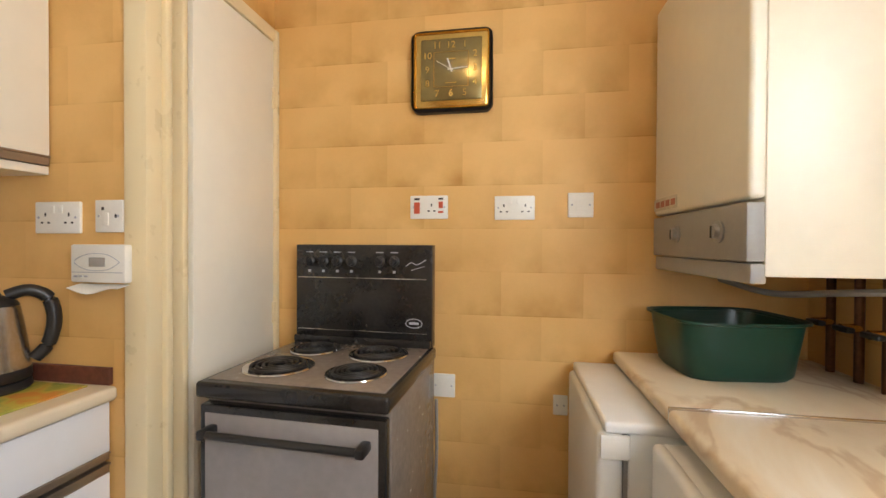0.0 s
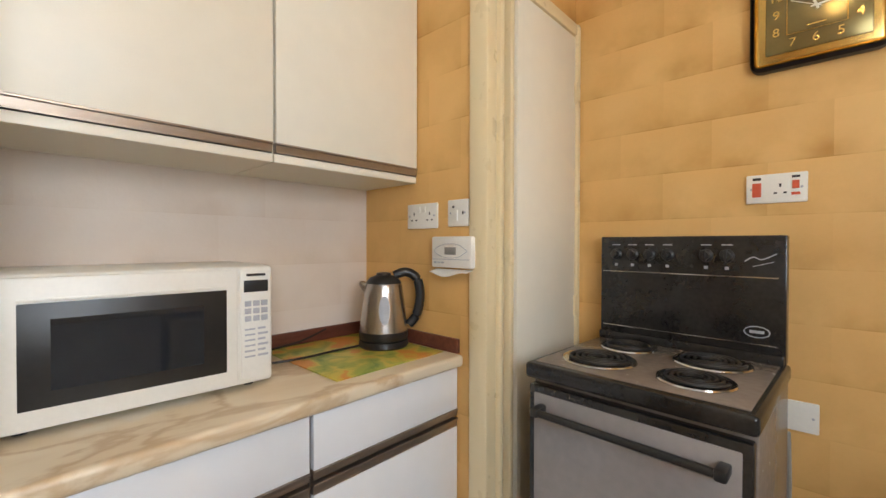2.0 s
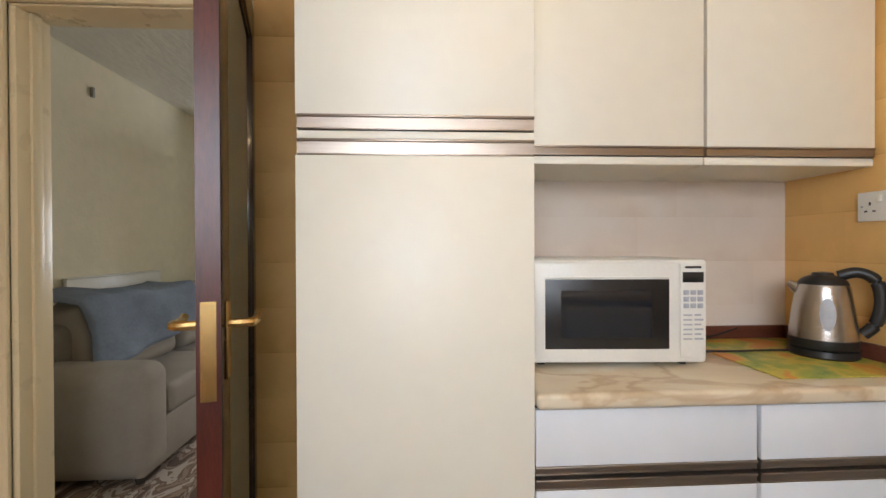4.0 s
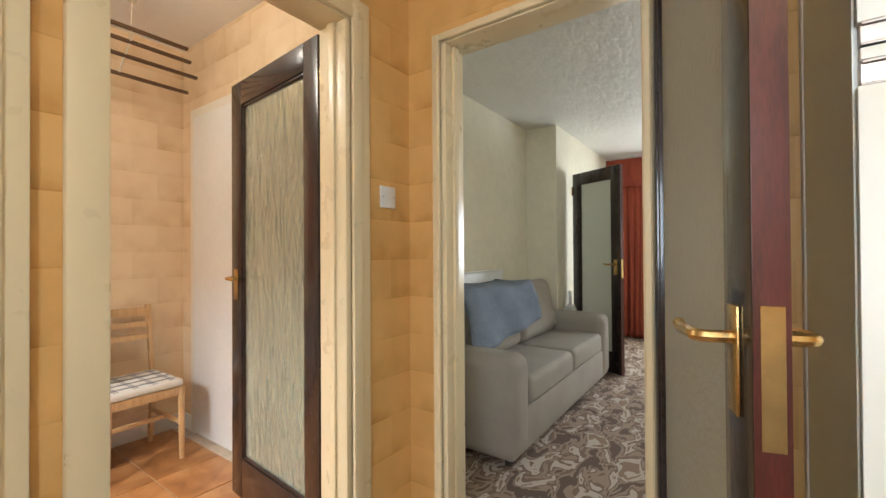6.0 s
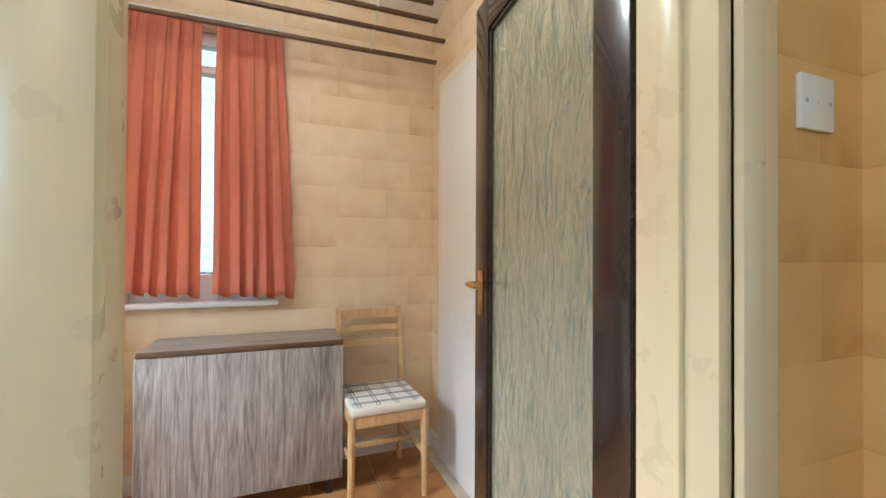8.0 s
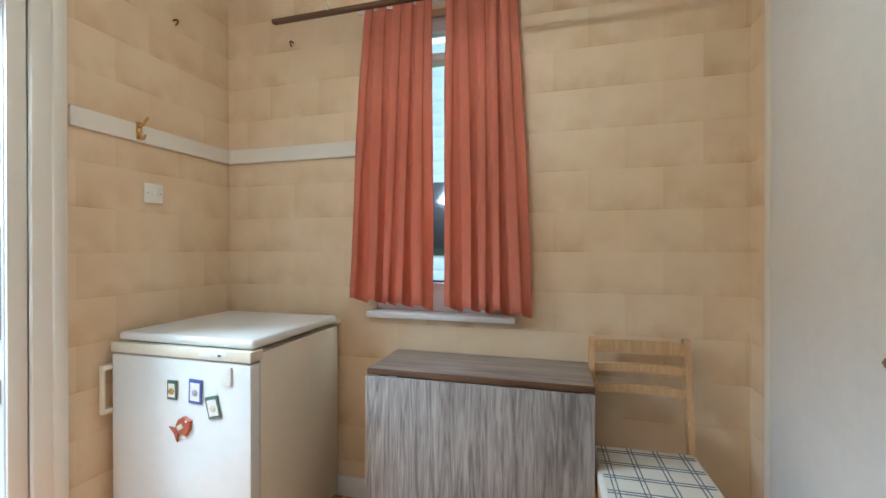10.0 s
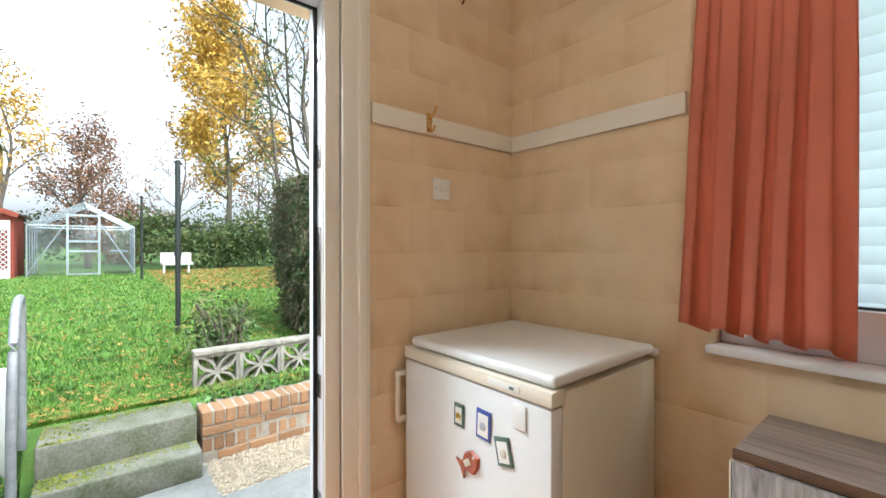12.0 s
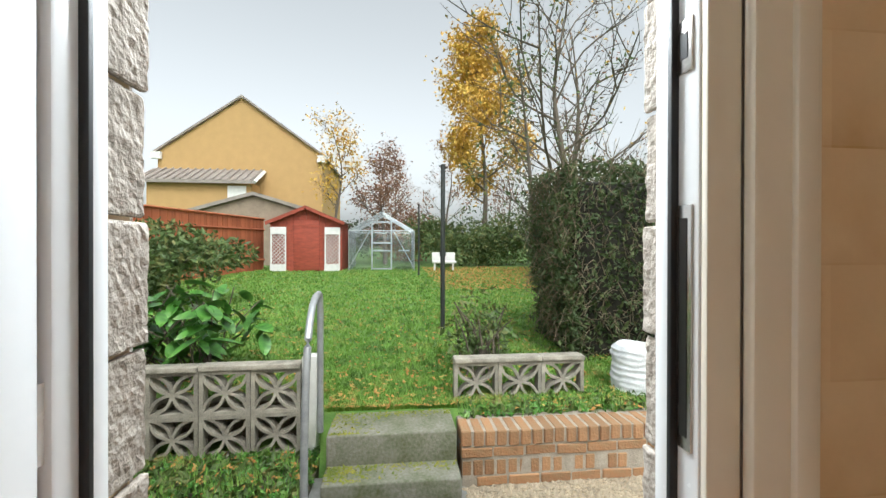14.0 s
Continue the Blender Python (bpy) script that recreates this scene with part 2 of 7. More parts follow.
M["chrome"] = material("chrome", (0.72, 0.72, 0.72), 0.14, metal=1.0, vary=0.05, scale=20)
M["steel"] = material("brushed_steel", (0.58, 0.55, 0.52), 0.26, metal=1.0, vary=0.06, scale=30, stretch=(1, 1, 12))
M["black"] = material("black_plastic", (0.018, 0.017, 0.017), 0.35, vary=0.15, scale=12)
M["enamel_black"] = material("black_enamel", (0.022, 0.02, 0.019), 0.22, vary=0.3, scale=9, bump=0.03)
M["enamel_brown"] = material("brown_grey_enamel", (0.23, 0.19, 0.16), 0.25, vary=0.15, scale=6, bump=0.02)
M["oven_door"] = material("smoked_oven_glass", (0.28, 0.25, 0.24), 0.22, vary=0.08, scale=4, coat=0.5)
M["drip_bowl"] = material("dull_drip_bowl_metal", (0.26, 0.22, 0.19), 0.38, metal=0.8, vary=0.3, scale=20)
M["coil"] = material("burnt_ring_metal", (0.015, 0.014, 0.013), 0.5, metal=0.0, vary=0.3, scale=40)
M["white_plastic"] = material("white_plastic", (0.80, 0.78, 0.72), 0.35, vary=0.03, scale=12)
M["white_metal"] = material("white_enamelled_steel", (0.79, 0.79, 0.76), 0.3, vary=0.03, scale=3)
M["ivory"] = material("ivory_casing", (0.80, 0.74, 0.60), 0.35, vary=0.03, scale=3)
M["grey_plastic"] = material("grey_plastic", (0.30, 0.29, 0.27), 0.4, vary=0.06, scale=12)
M["grey_print"] = material("grey_print", (0.45, 0.46, 0.50), 0.5, vary=0.1, scale=12)
M["red_plastic"] = material("red_plastic", (0.65, 0.10, 0.04), 0.35, vary=0.05, scale=12)
M["green_plastic"] = material("dark_green_plastic", (0.004, 0.045, 0.03), 0.3, vary=0.1, scale=8)
M["gold"] = material("gilt_metal", (0.80, 0.55, 0.18), 0.22, metal=1.0, vary=0.1, scale=14)
M["dial"] = material("bronze_dial", (0.30, 0.23, 0.09), 0.22, metal=0.7, vary=0.15, scale=5)
M["mat"] = patchy("printed_mat", [(0.3, (0.10, 0.20, 0.03)), (0.42, (0.30, 0.34, 0.06)), (0.52, (0.55, 0.45, 0.08)), (0.62, (0.62, 0.25, 0.05))], 9, 0.35, 0.05, 200, (1, 1, 1), 4, False)
M["screen"] = material("dark_window_glass", (0.015, 0.018, 0.025), 0.08, vary=0.2, scale=4, coat=0.6)
M["copper"] = material("tarnished_pipe", (0.16, 0.07, 0.035), 0.45, metal=0.7, vary=0.3, scale=15)
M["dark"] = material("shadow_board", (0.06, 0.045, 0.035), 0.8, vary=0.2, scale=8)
M["beech"] = grained("pale_beech", (0.62, 0.40, 0.20), (0.50, 0.30, 0.13), (6, 6, 0.8), 0.4)
M["ash_grey"] = grained("grey_wood_print", (0.42, 0.385, 0.36), (0.17, 0.15, 0.14), (7, 7, 0.5), 0.4, 4.0, 2.5)
M["ash_top"] = grained("grey_brown_wood_print", (0.33, 0.275, 0.235), (0.17, 0.135, 0.115), (0.5, 8, 8), 0.35, 4.0, 1.5)
M["slat"] = material("stained_slat", (0.13, 0.065, 0.03), 0.55, vary=0.25, scale=8, stretch=(1, 8, 8))
M["terracotta"] = hued(patchy("glazed_floor_tile", [(0.3, (0.22, 0.085, 0.025)), (0.45, (0.36, 0.15, 0.05)), (0.58, (0.46, 0.22, 0.08)), (0.7, (0.52, 0.27, 0.11))], 4, 0.3, 0.05, 60, (1, 1, 1), 5, False), 0.12)
M["grout"] = material("pale_grout", (0.62, 0.52, 0.40), 0.8, vary=0.1, scale=20)
M["vinyl"] = material("brown_vinyl", (0.30, 0.20, 0.12), 0.4, vary=0.15, scale=6)
M["carpet"] = patchy("patterned_carpet", [(0.25, (0.13, 0.085, 0.06)), (0.42, (0.32, 0.23, 0.17)), (0.49, (0.20, 0.13, 0.09)), (0.54, (0.50, 0.42, 0.34)), (0.62, (0.27, 0.18, 0.12))], 5.5, 0.95, 0.6, 350, (1, 1.8, 1), 2.5)
M["sofa"] = material("grey_beige_upholstery", (0.36, 0.32, 0.275), 0.9, vary=0.06, scale=5, bump=0.35, bump_scale=320)
M["throw"] = material("blue_grey_throw", (0.20, 0.24, 0.31), 0.9, vary=0.15, scale=6, bump=0.4, bump_scale=200)
def translucent(mat, amount, colour):
    """Lets part of the light pass through thin cloth."""
    n, l = mat.node_tree.nodes, mat.node_tree.links
    thin, mix = n.new("ShaderNodeBsdfTranslucent"), n.new("ShaderNodeMixShader")
    thin.inputs["Color"].default_value = (*colour, 1)
    mix.inputs["Fac"].default_value = amount
    l.new(n["Principled BSDF"].outputs["BSDF"], mix.inputs[1])
    l.new(thin.outputs["BSDF"], mix.inputs[2])
    l.new(mix.outputs["Shader"], n["Material Output"].inputs["Surface"])
    return mat


M["curtain"] = translucent(material("coral_cotton", (0.74, 0.28, 0.18), 0.85, vary=0.08, scale=3, bump=0.25, bump_scale=350), 0.4, (0.85, 0.33, 0.20))
M["curtain_red"] = material("rust_velvet", (0.33, 0.06, 0.03), 0.8, vary=0.12, scale=4, bump=0.2, bump_scale=300)
M["check"] = material("cream_seat_cloth", (0.70, 0.66, 0.58), 0.85, vary=0.05, scale=10, bump=0.3, bump_scale=400)
M["check_line"] = material("dark_check_thread", (0.16, 0.17, 0.20), 0.85, vary=0.1, scale=20)
M["upvc"] = material("white_upvc", (0.82, 0.83, 0.85), 0.25, vary=0.02, scale=4)
M["seal"] = material("black_rubber_seal", (0.012, 0.012, 0.014), 0.5, vary=0.1, scale=10)
M["blue"] = material("blue_print", (0.08, 0.12, 0.42), 0.4, vary=0.25, scale=30)
M["teal"] = material("dull_green_print", (0.10, 0.16, 0.12), 0.4, vary=0.25, scale=30)
M["fish"] = material("terracotta_glaze", (0.45, 0.11, 0.05), 0.35, vary=0.2, scale=30)
M["stone_wall"] = material("rough_render", (0.43, 0.38, 0.33), 0.9, vary=0.25, scale=26, bump=1.0, bump_scale=70, second=(0.27, 0.23, 0.19))
M["rope"] = material("cream_cord", (0.70, 0.64, 0.50), 0.8, vary=0.1, scale=50)


# ---- shapes ----
def box(bm, x0, x1, y0, y1, z0, z1, bevel=0.0, m=None, segments=2):
    """A box, with rounded edges where bevel is given."""
    made = bmesh.ops.create_cube(bm, size=1.0)["verts"]
    bmesh.ops.transform(bm, verts=made, matrix=Matrix.Translation(((x0 + x1) / 2, (y0 + y1) / 2, (z0 + z1) / 2)) @ Matrix.Diagonal((abs(x1 - x0), abs(y1 - y0), abs(z1 - z0), 1)))
    if bevel:
        edges = list({e for v in made for e in v.link_edges})
        out = bmesh.ops.bevel(bm, geom=edges, offset=bevel, segments=segments, affect="EDGES", profile=0.5)
        made = list({v for f in out["faces"] for v in f.verts} | {v for v in made if v.is_valid})
    if m is not None:
        bmesh.ops.transform(bm, verts=made, matrix=m)
    return bm


def boxed(x0, x1, y0, y1, z0, z1, bevel=0.0, m=None, segments=2):
    return box(bmesh.new(), x0, x1, y0, y1, z0, z1, bevel, m, segments)


def lathe(profile, steps=28, m=None, bm=None):
    """Turns (radius, height) pairs about z."""
    bm = bm or bmesh.new()
    rings = []
    for r, z in profile:
        rings.append([bm.verts.new((r * math.cos(2 * math.pi * k / steps), r * math.sin(2 * math.pi * k / steps), z)) for k in range(steps)])
    for a, b in zip(rings, rings[1:]):
        for k in range(steps):
            bm.faces.new((a[k], a[(k + 1) % steps], b[(k + 1) % steps], b[k]))
    bm.faces.new(rings[0][::-1])
    bm.faces.new(rings[-1])
    if m is not None:
        bmesh.ops.transform(bm, verts=[v for r in rings for v in r], matrix=m)
    return bm


def tube(points, radius, steps=8, bm=None, taper=None):
    """A round bar along points."""
    bm = bm or bmesh.new()
    pts = [Vector(p) for p in points]
    rings = []
    for k, p in enumerate(pts):
        way = (pts[min(k + 1, len(pts) - 1)] - pts[max(k - 1, 0)]).normalized()
        side = way.cross(Vector((0, 0, 1)) if abs(way.z) < 0.9 else Vector((1, 0, 0))).normalized()
        up = side.cross(way)
        r = radius if taper is None else radius + (taper - radius) * k / (len(pts) - 1)
        rings.append([bm.verts.new(p + r * (math.cos(2 * math.pi * q / steps) * side + math.sin(2 * math.pi * q / steps) * up)) for q in range(steps)])
    for a, b in zip(rings, rings[1:]):
        for q in range(steps):
            bm.faces.new((a[q], a[(q + 1) % steps], b[(q + 1) % steps], b[q]))
    bm.faces.new(rings[0][::-1])
    bm.faces.new(rings[-1])
    return bm


def arc(points, count=8):
    """A smooth line through points."""
    pts = [Vector(p) for p in points]
    out = []
    for k in range(len(pts) - 1):
        p0, p1, p2, p3 = pts[max(k - 1, 0)], pts[k], pts[k + 1], pts[min(k + 2, len(pts) - 1)]
        for q in range(count):
            t = q / count
            out.append(0.5 * ((2 * p1) + (p2 - p0) * t + (2 * p0 - 5 * p1 + 4 * p2 - p3) * t * t + (3 * p1 - p0 - 3 * p2 + p3) * t ** 3))
    return out + [pts[-1]]


def finish(name, bm, mat, smooth=False):
    bmesh.ops.recalc_face_normals(bm, faces=bm.faces)
    mesh = bpy.data.meshes.new(name)
    bm.to_mesh(mesh)
    bm.free()
    mesh.materials.append(mat)
    if smooth:
        for p in mesh.polygons:
            p.use_smooth = True
        mesh.set_sharp_from_angle(angle=radians(40))
    return mesh


def part(name, bm, mat, parent, label="", smooth=True):
    ob = new(name, finish(name, bm, mat, smooth))
    ob.parent = parent
    return tagged(ob, label)


def thing(name, label, category, group="", kind="", at=None):
    ob = new(name)
    ob.empty_display_size = 0.1
    if at is not None:
        ob.matrix_world = at
    return tagged(ob, label, category, group, kind)


def solid(name, bm, mat, label, category="", kind="structure", smooth=True):
    return tagged(new(name, finish(name, bm, mat, smooth)), label, category, "", kind)


def wall(name, axis, face0, face1, u0, u1, height, openings, mat, label):
    """An upright wall between two faces, along x or y, with openings (u0, u1, z0, z1) through it."""
    bm = bmesh.new()
    cuts = sorted({u0, u1, *[o[0] for o in openings], *[o[1] for o in openings]})
    for a, b in zip(cuts, cuts[1:]):
        holes = sorted((o[2], o[3]) for o in openings if o[0] <= a + 1e-6 and o[1] >= b - 1e-6)
        z = 0.0
        spans = []
        for lo, hi in holes:
            spans.append((z, lo))
            z = hi
        spans.append((z, height))
        for lo, hi in spans:
            if hi - lo > 1e-4:
                if axis == "x":
                    box(bm, a, b, face0, face1, lo, hi)
                else:
                    box(bm, face0, face1, a, b, lo, hi)
    bmesh.ops.remove_doubles(bm, verts=bm.verts, dist=1e-5)
    return solid(name, bm, mat, label, "wall", smooth=False)


# ---- structure ----
H = 2.5
wall("wall_north", "x", 2.167, 2.32, -0.98, 1.83, H, [], M["paper"], "yellow block-print papered kitchen wall behind the cooker")
wall("wall_closet", "x", 1.60, 1.67, -0.86, -0.235, H, [], M["paper"], "yellow papered wall beside the built-in closet")
wall("wall_west", "y", -0.98, -0.86, -1.277, 2.167, H, [(-1.11, -0.33, 0.0, 2.07)], M["paper"], "yellow papered wall with the sitting room doorway")
solid("wall_behind_units", boxed(-0.86, -0.815, 0.0, 1.60, 0, H), M["paper_pale"], "pale papered wall between worktop and wall units", "wall")
wall("wall_south", "x", -1.41, -1.277, -0.98, 1.85, H, [(-0.53, 0.245, 0.0, 2.07)], M["paper"], "yellow papered wall with the lobby doorway")
solid("trim", boxed(0.312, 0.408, -1.277, -1.258, 0, H, 0.004), M["gloss"], "cream gloss architrave beside the lobby doorway", "trim")
solid("trim_3", boxed(0.352, 0.408, -1.258, -1.249, 0, H, 0.004), M["gloss"], "raised moulding on the cream architrave", "trim")
# dark strip that puts the shade of a narrow gap into its colour
solid("gap_shade", boxed(0.411, 0.423, -1.277, -1.264, 0, H), M["dark_red"], "dark strip coloured as the shaded gap beside the cream trim", "trim")
solid("wall_pantry", boxed(0.426, 1.68, -1.277, -1.258, 0, H), M["gloss"], "cream painted kitchen partition", "wall")
wall("wall_east", "y", 1.68, 1.83, -1.277, 2.167, H, [(-0.3, 0.9, 1.1, 2.05)], M["paper"], "yellow papered wall behind boiler and worktop")
wall("wall_lobby_east", "y", 1.626, 1.85, -3.50, -1.41, 2.62, [(-2.44, -1.47, 0.0, 2.09)], M["paper_lobby"], "papered lobby wall with the garden doorway")
wall("wall_lobby_south", "x", -3.50, -3.30, -0.98, 1.626, 2.62, [(0.10, 0.78, 0.92, 2.34)], M["paper_lobby"], "papered lobby wall with the curtained window")
wall("wall_lobby_west", "y", -0.98, -0.807, -3.30, -1.41, 2.62, [], M["paper_lobby"], "papered lobby wall with a white cupboard door")
solid("wall_lobby_north", boxed(-0.807, -0.53, -1.416, -1.41, 0, 2.62), M["paper_lobby"], "papered lobby wall beside the doorway", "wall")
solid("wall_lobby_north_east", boxed(0.245, 1.626, -1.416, -1.41, 0, 2.62), M["paper_lobby"], "papered lobby wall behind the garden door", "wall")
solid("wall_lobby_lintel", boxed(-0.53, 0.245, -1.416, -1.41, 2.07, 2.62), M["paper_lobby"], "papered lobby wall over the doorway", "wall")
solid("ceiling_kitchen", boxed(-0.98, 1.85, -1.41, 2.32, H, H + 0.1), M["ceiling"], "white painted kitchen ceiling", "ceiling")
solid("ceiling_lobby", boxed(-0.98, 1.85, -3.5, -1.41, 2.62, 2.72), M["ceiling"], "white painted lobby ceiling", "ceiling")
solid("floor_kitchen", boxed(-0.98, 1.85, -1.35, 2.32, -0.1, 0), M["vinyl"], "brown kitchen floor", "floor")
floor_lobby = solid("floor_lobby", boxed(-0.98, 1.85, -3.5, -1.35, -0.1, -0.006), M["grout"], "terracotta tiled lobby floor with pale joints", "floor")
# sitting room shell
wall("wall_sitting_room_south", "x", -2.08, -1.95, -5.9, -0.98, H, [], M["plaster"], "cream wall behind the sofa")
solid("wall_sitting_room_recess", boxed(-5.75, -3.62, -1.95, -1.62, 0, H), M["plaster"], "cream boxed-out wall by the inner door", "wall")
wall("wall_sitting_room_west", "y", -5.9, -5.75, -1.95, 1.75, H, [(-0.86, 1.1, 0.9, 2.2)], M["plaster"], "cream wall with the sitting room window")
wall("wall_sitting_room_north", "x", 1.75, 1.88, -5.9, -0.98, H, [], M["plaster"], "cream sitting room wall")
solid("wall_sitting_room_east", boxed(-0.986, -0.98, -0.33, 1.75, 0, H), M["plaster"], "cream wall beside the doorway", "wall")
solid("wall_sitting_room_east_corner", boxed(-0.986, -0.98, -1.95, -1.11, 0, H), M["plaster"], "cream wall beside the doorway", "wall")
solid("ceiling_sitting_room", boxed(-5.9, -0.98, -2.08, 1.88, H, H + 0.1), M["artex"], "swirl-textured pale ceiling catching the window light", "ceiling")
solid("floor_sitting_room", boxed(-5.9, -0.92, -2.08, 1.88, -0.1, -0.002), M["carpet"], "brown and cream patterned carpet", "floor")


def frame_round(name, axis, c0, c1, u0, u1, top, depth, width, mat, label, group="", sides=(1, 1)):
    """Lining and stepped architraves round a doorway on both faces; c0 < c1 are the wall's faces."""
    t = thing(name, label, "door frame", group, "structure")

    def put(part_name, ua, ub, ca, cb, za, zb, bevel=0.004):
        part(part_name, boxed(ua, ub, ca, cb, za, zb, bevel) if axis == "x" else boxed(ca, cb, ua, ub, za, zb, bevel), mat, t)
    lin = 0.028
    put("lining", u0, u0 + lin, c0 - 0.003, c1 + 0.003, 0, top, 0.003)
    put("lining", u1 - lin, u1, c0 - 0.003, c1 + 0.003, 0, top, 0.003)
    put("lining", u0, u1, c0 - 0.003, c1 + 0.003, top, top + lin, 0.003)
    mid = (c0 + c1) / 2
    put("stop", u0 + lin, u0 + lin + 0.012, mid - 0.02, mid + 0.02, 0, top, 0.003)
    put("stop", u1 - lin - 0.012, u1 - lin, mid - 0.02, mid + 0.02, 0, top, 0.003)
    for on, ca, sgn in ((sides[0], c0, -1), (sides[1], c1, 1)):
        if not on:
            continue
        for wide, thick in ((width, depth), (width * 0.55, depth * 1.6)):
            a, b = sorted((ca, ca + sgn * thick))
            inner = 0.006
            put("architrave", u0 + inner - wide, u0 + inner, a, b, 0, top + wide, 0.005)
            put("architrave", u1 - inner, u1 - inner + (wide if name != "door_frame_1" else 0.02), a, b, 0, top + wide, 0.005)
            put("architrave", u0 + inner, u1 - inner, a, b, top + 0.006, top + wide, 0.005)
    return t


lobby_frame = frame_round("door_frame_1", "x", -1.416, -1.277, -0.53, 0.245, 2.042, 0.014, 0.09, M["gloss"], "cream gloss-painted frame round the lobby doorway", "", (0, 1))
part("cover_strip", boxed(0.186, 0.262, -1.277, -1.251, 0, 2.10, 0.007), M["gloss"], lobby_frame)
frame_round("door_frame_2", "y", -0.986, -0.86, -1.11, -0.33, 2.042, 0.014, 0.04, M["gloss"], "cream gloss-painted frame round the sitting room doorway")


def lever(parent, m, mat=M["brass"]):
    """A lever handle on a back plate; local x points along the lever, y out of the door."""
    h = part("door_handle", boxed(-0.02, 0.02, 0, 0.006, -0.075, 0.075, 0.003, m), mat, parent, "worn brass lever handle")
    bm = tube(arc([m @ Vector(p) for p in ((0, 0.0, 0.03), (0, 0.045, 0.03), (0.03, 0.05, 0.03), (0.075, 0.05, 0.026), (0.10, 0.05, 0.032))], 4), 0.009)
    part("lever", bm, mat, h)
    return h


def glazed_door(name, label, hinge, angle, width, glass_mat, handle_side):
    """A framed door with one tall pane. Local x runs from hinge to free edge, y is its thickness."""
    d = thing(name, label, "door", "", "structure", pose(*hinge, 0, 0, angle))
    th, top = 0.042, 2.03
    for nm, a, b, z0, z1 in (("hinge_stile", 0.004, 0.105, 0.008, top), ("lock_stile", width - 0.105, width, 0.008, top), ("top_rail", 0.105, width - 0.105, top - 0.115, top), ("bottom_rail", 0.105, width - 0.105, 0.008, 0.20)):
        part(nm, boxed(a, b, 0, th, z0, z1, 0.003), M["dark_door"], d)
    for z0, z1, a, b in ((0.20, 0.212, 0.105, width - 0.105), (top - 0.127, top - 0.115, 0.105, width - 0.105)):
        part("glazing_bead", boxed(a, b, 0.006, th - 0.006, z0, z1, 0.003), M["dark_door"], d)
    for a in (0.105, width - 0.117):
        part("glazing_bead", boxed(a, a + 0.012, 0.006, th - 0.006, 0.212, top - 0.127, 0.003), M["dark_door"], d)
    part("pane", boxed(0.117, width - 0.117, 0.017, 0.025, 0.212, top - 0.127), glass_mat, d, "rippled obscured glass", smooth=False)
    part("lock_edge", boxed(width, width + 0.0015, 0.001, th - 0.001, 0.01, top - 0.002), M["dark_red"], d, "mahogany red lock edge")
    for side, out in ((1, th), (-1, 0)):
        rot = pose(width - 0.055, out, 1.04, 0, 0, 180) if side < 0 else pose(width - 0.055, out, 1.04) @ Matrix.Diagonal((-1, 1, 1, 1))
        lever(d, rot)
    part("latch_plate", boxed(width, width + 0.004, 0.008, th - 0.008, 0.94, 1.12), M["brass"], d, "brass latch plate")
    for z in (0.30, 1.85):
        hg = part("hinge", boxed(-0.004, 0.005, -0.002, 0.036, z - 0.05, z + 0.05, 0.001), M["brass"], d, "brass butt hinge")
        part("knuckle", tube([(0, -0.006, z - 0.045), (0, -0.006, z + 0.045)], 0.006), M["brass"], hg)
    return d


glazed_door("door_1", "open dark brown lobby door with a rippled glass pane", (-0.545, -1.425, 0.005), -95, 0.765, M["frosted"], 1)
glazed_door("door_2", "open dark brown sitting room door with grey obscured glass", (-0.875, -0.345, 0.005), 17, 0.765, M["frosted_grey"], 1)
glazed_door("door_3", "ajar dark brown inner door with patterned glass", (-3.97, -1.57, 0.0), 62, 0.62, M["frosted_grey"], 1)


# ---- kitchen ----
def faceplate(name, label, m, wide, high=0.086, parts=()):
    """A socket or switch plate on a wall. Local x along the wall, z up, y out of it."""
    t = thing(name, label, "switch plate", "electrical plates")
    t.matrix_world = m
    part("plate", boxed(-wide / 2, wide / 2, 0, 0.009, -high / 2, high / 2, 0.003), M["white_plastic"], t)
    for nm, mat, x, z, w, h in parts:
        part(nm, boxed(x - w / 2, x + w / 2, 0.008, 0.0125 if nm != "slot" else 0.0095, z - h / 2, z + h / 2, 0.001 if nm != "slot" else 0), mat, t)
    for sx in (-1, 1):
        part("screw", lathe([(0.0035, 0), (0.0035, 0.001)], 10, pose(sx * (wide / 2 - 0.013), 0.009, 0, -90)), M["grey_print"], t)
    return t


def pins(x, z=-0.008):
    return [("slot", M["black"], x, z + 0.016, 0.005, 0.010), ("slot", M["black"], x - 0.011, z - 0.006, 0.008, 0.005), ("slot", M["black"], x + 0.011, z - 0.006, 0.008, 0.005)]


SOUTHWARD = lambda x, y, z: pose(x, y, z, 0, 0, 180)  # plates that face south
double = pins(-0.038) + pins(0.038) + [("rocker", M["white_plastic"], -0.013, 0.022, 0.013, 0.02), ("rocker", M["white_plastic"], 0.013, 0.022, 0.013, 0.02)]
cooker_parts = pins(-0.01, -0.008) + [("rocker", M["red_plastic"], 0.045, -0.003, 0.022, 0.042), ("slot", M["dark"], 0.045, 0.03, 0.02, 0.008), ("rocker", M["red_plastic"], -0.045, 0.008, 0.016, 0.024), ("slot", M["dark"], -0.045, 0.031, 0.018, 0.007), ("slot", M["red_plastic"], -0.045, -0.018, 0.02, 0.008)]
faceplate("cooker_switch", "white cooker control plate with red switches above the cooker", SOUTHWARD(0.427, 2.167, 1.405), 0.142, 0.086, cooker_parts)
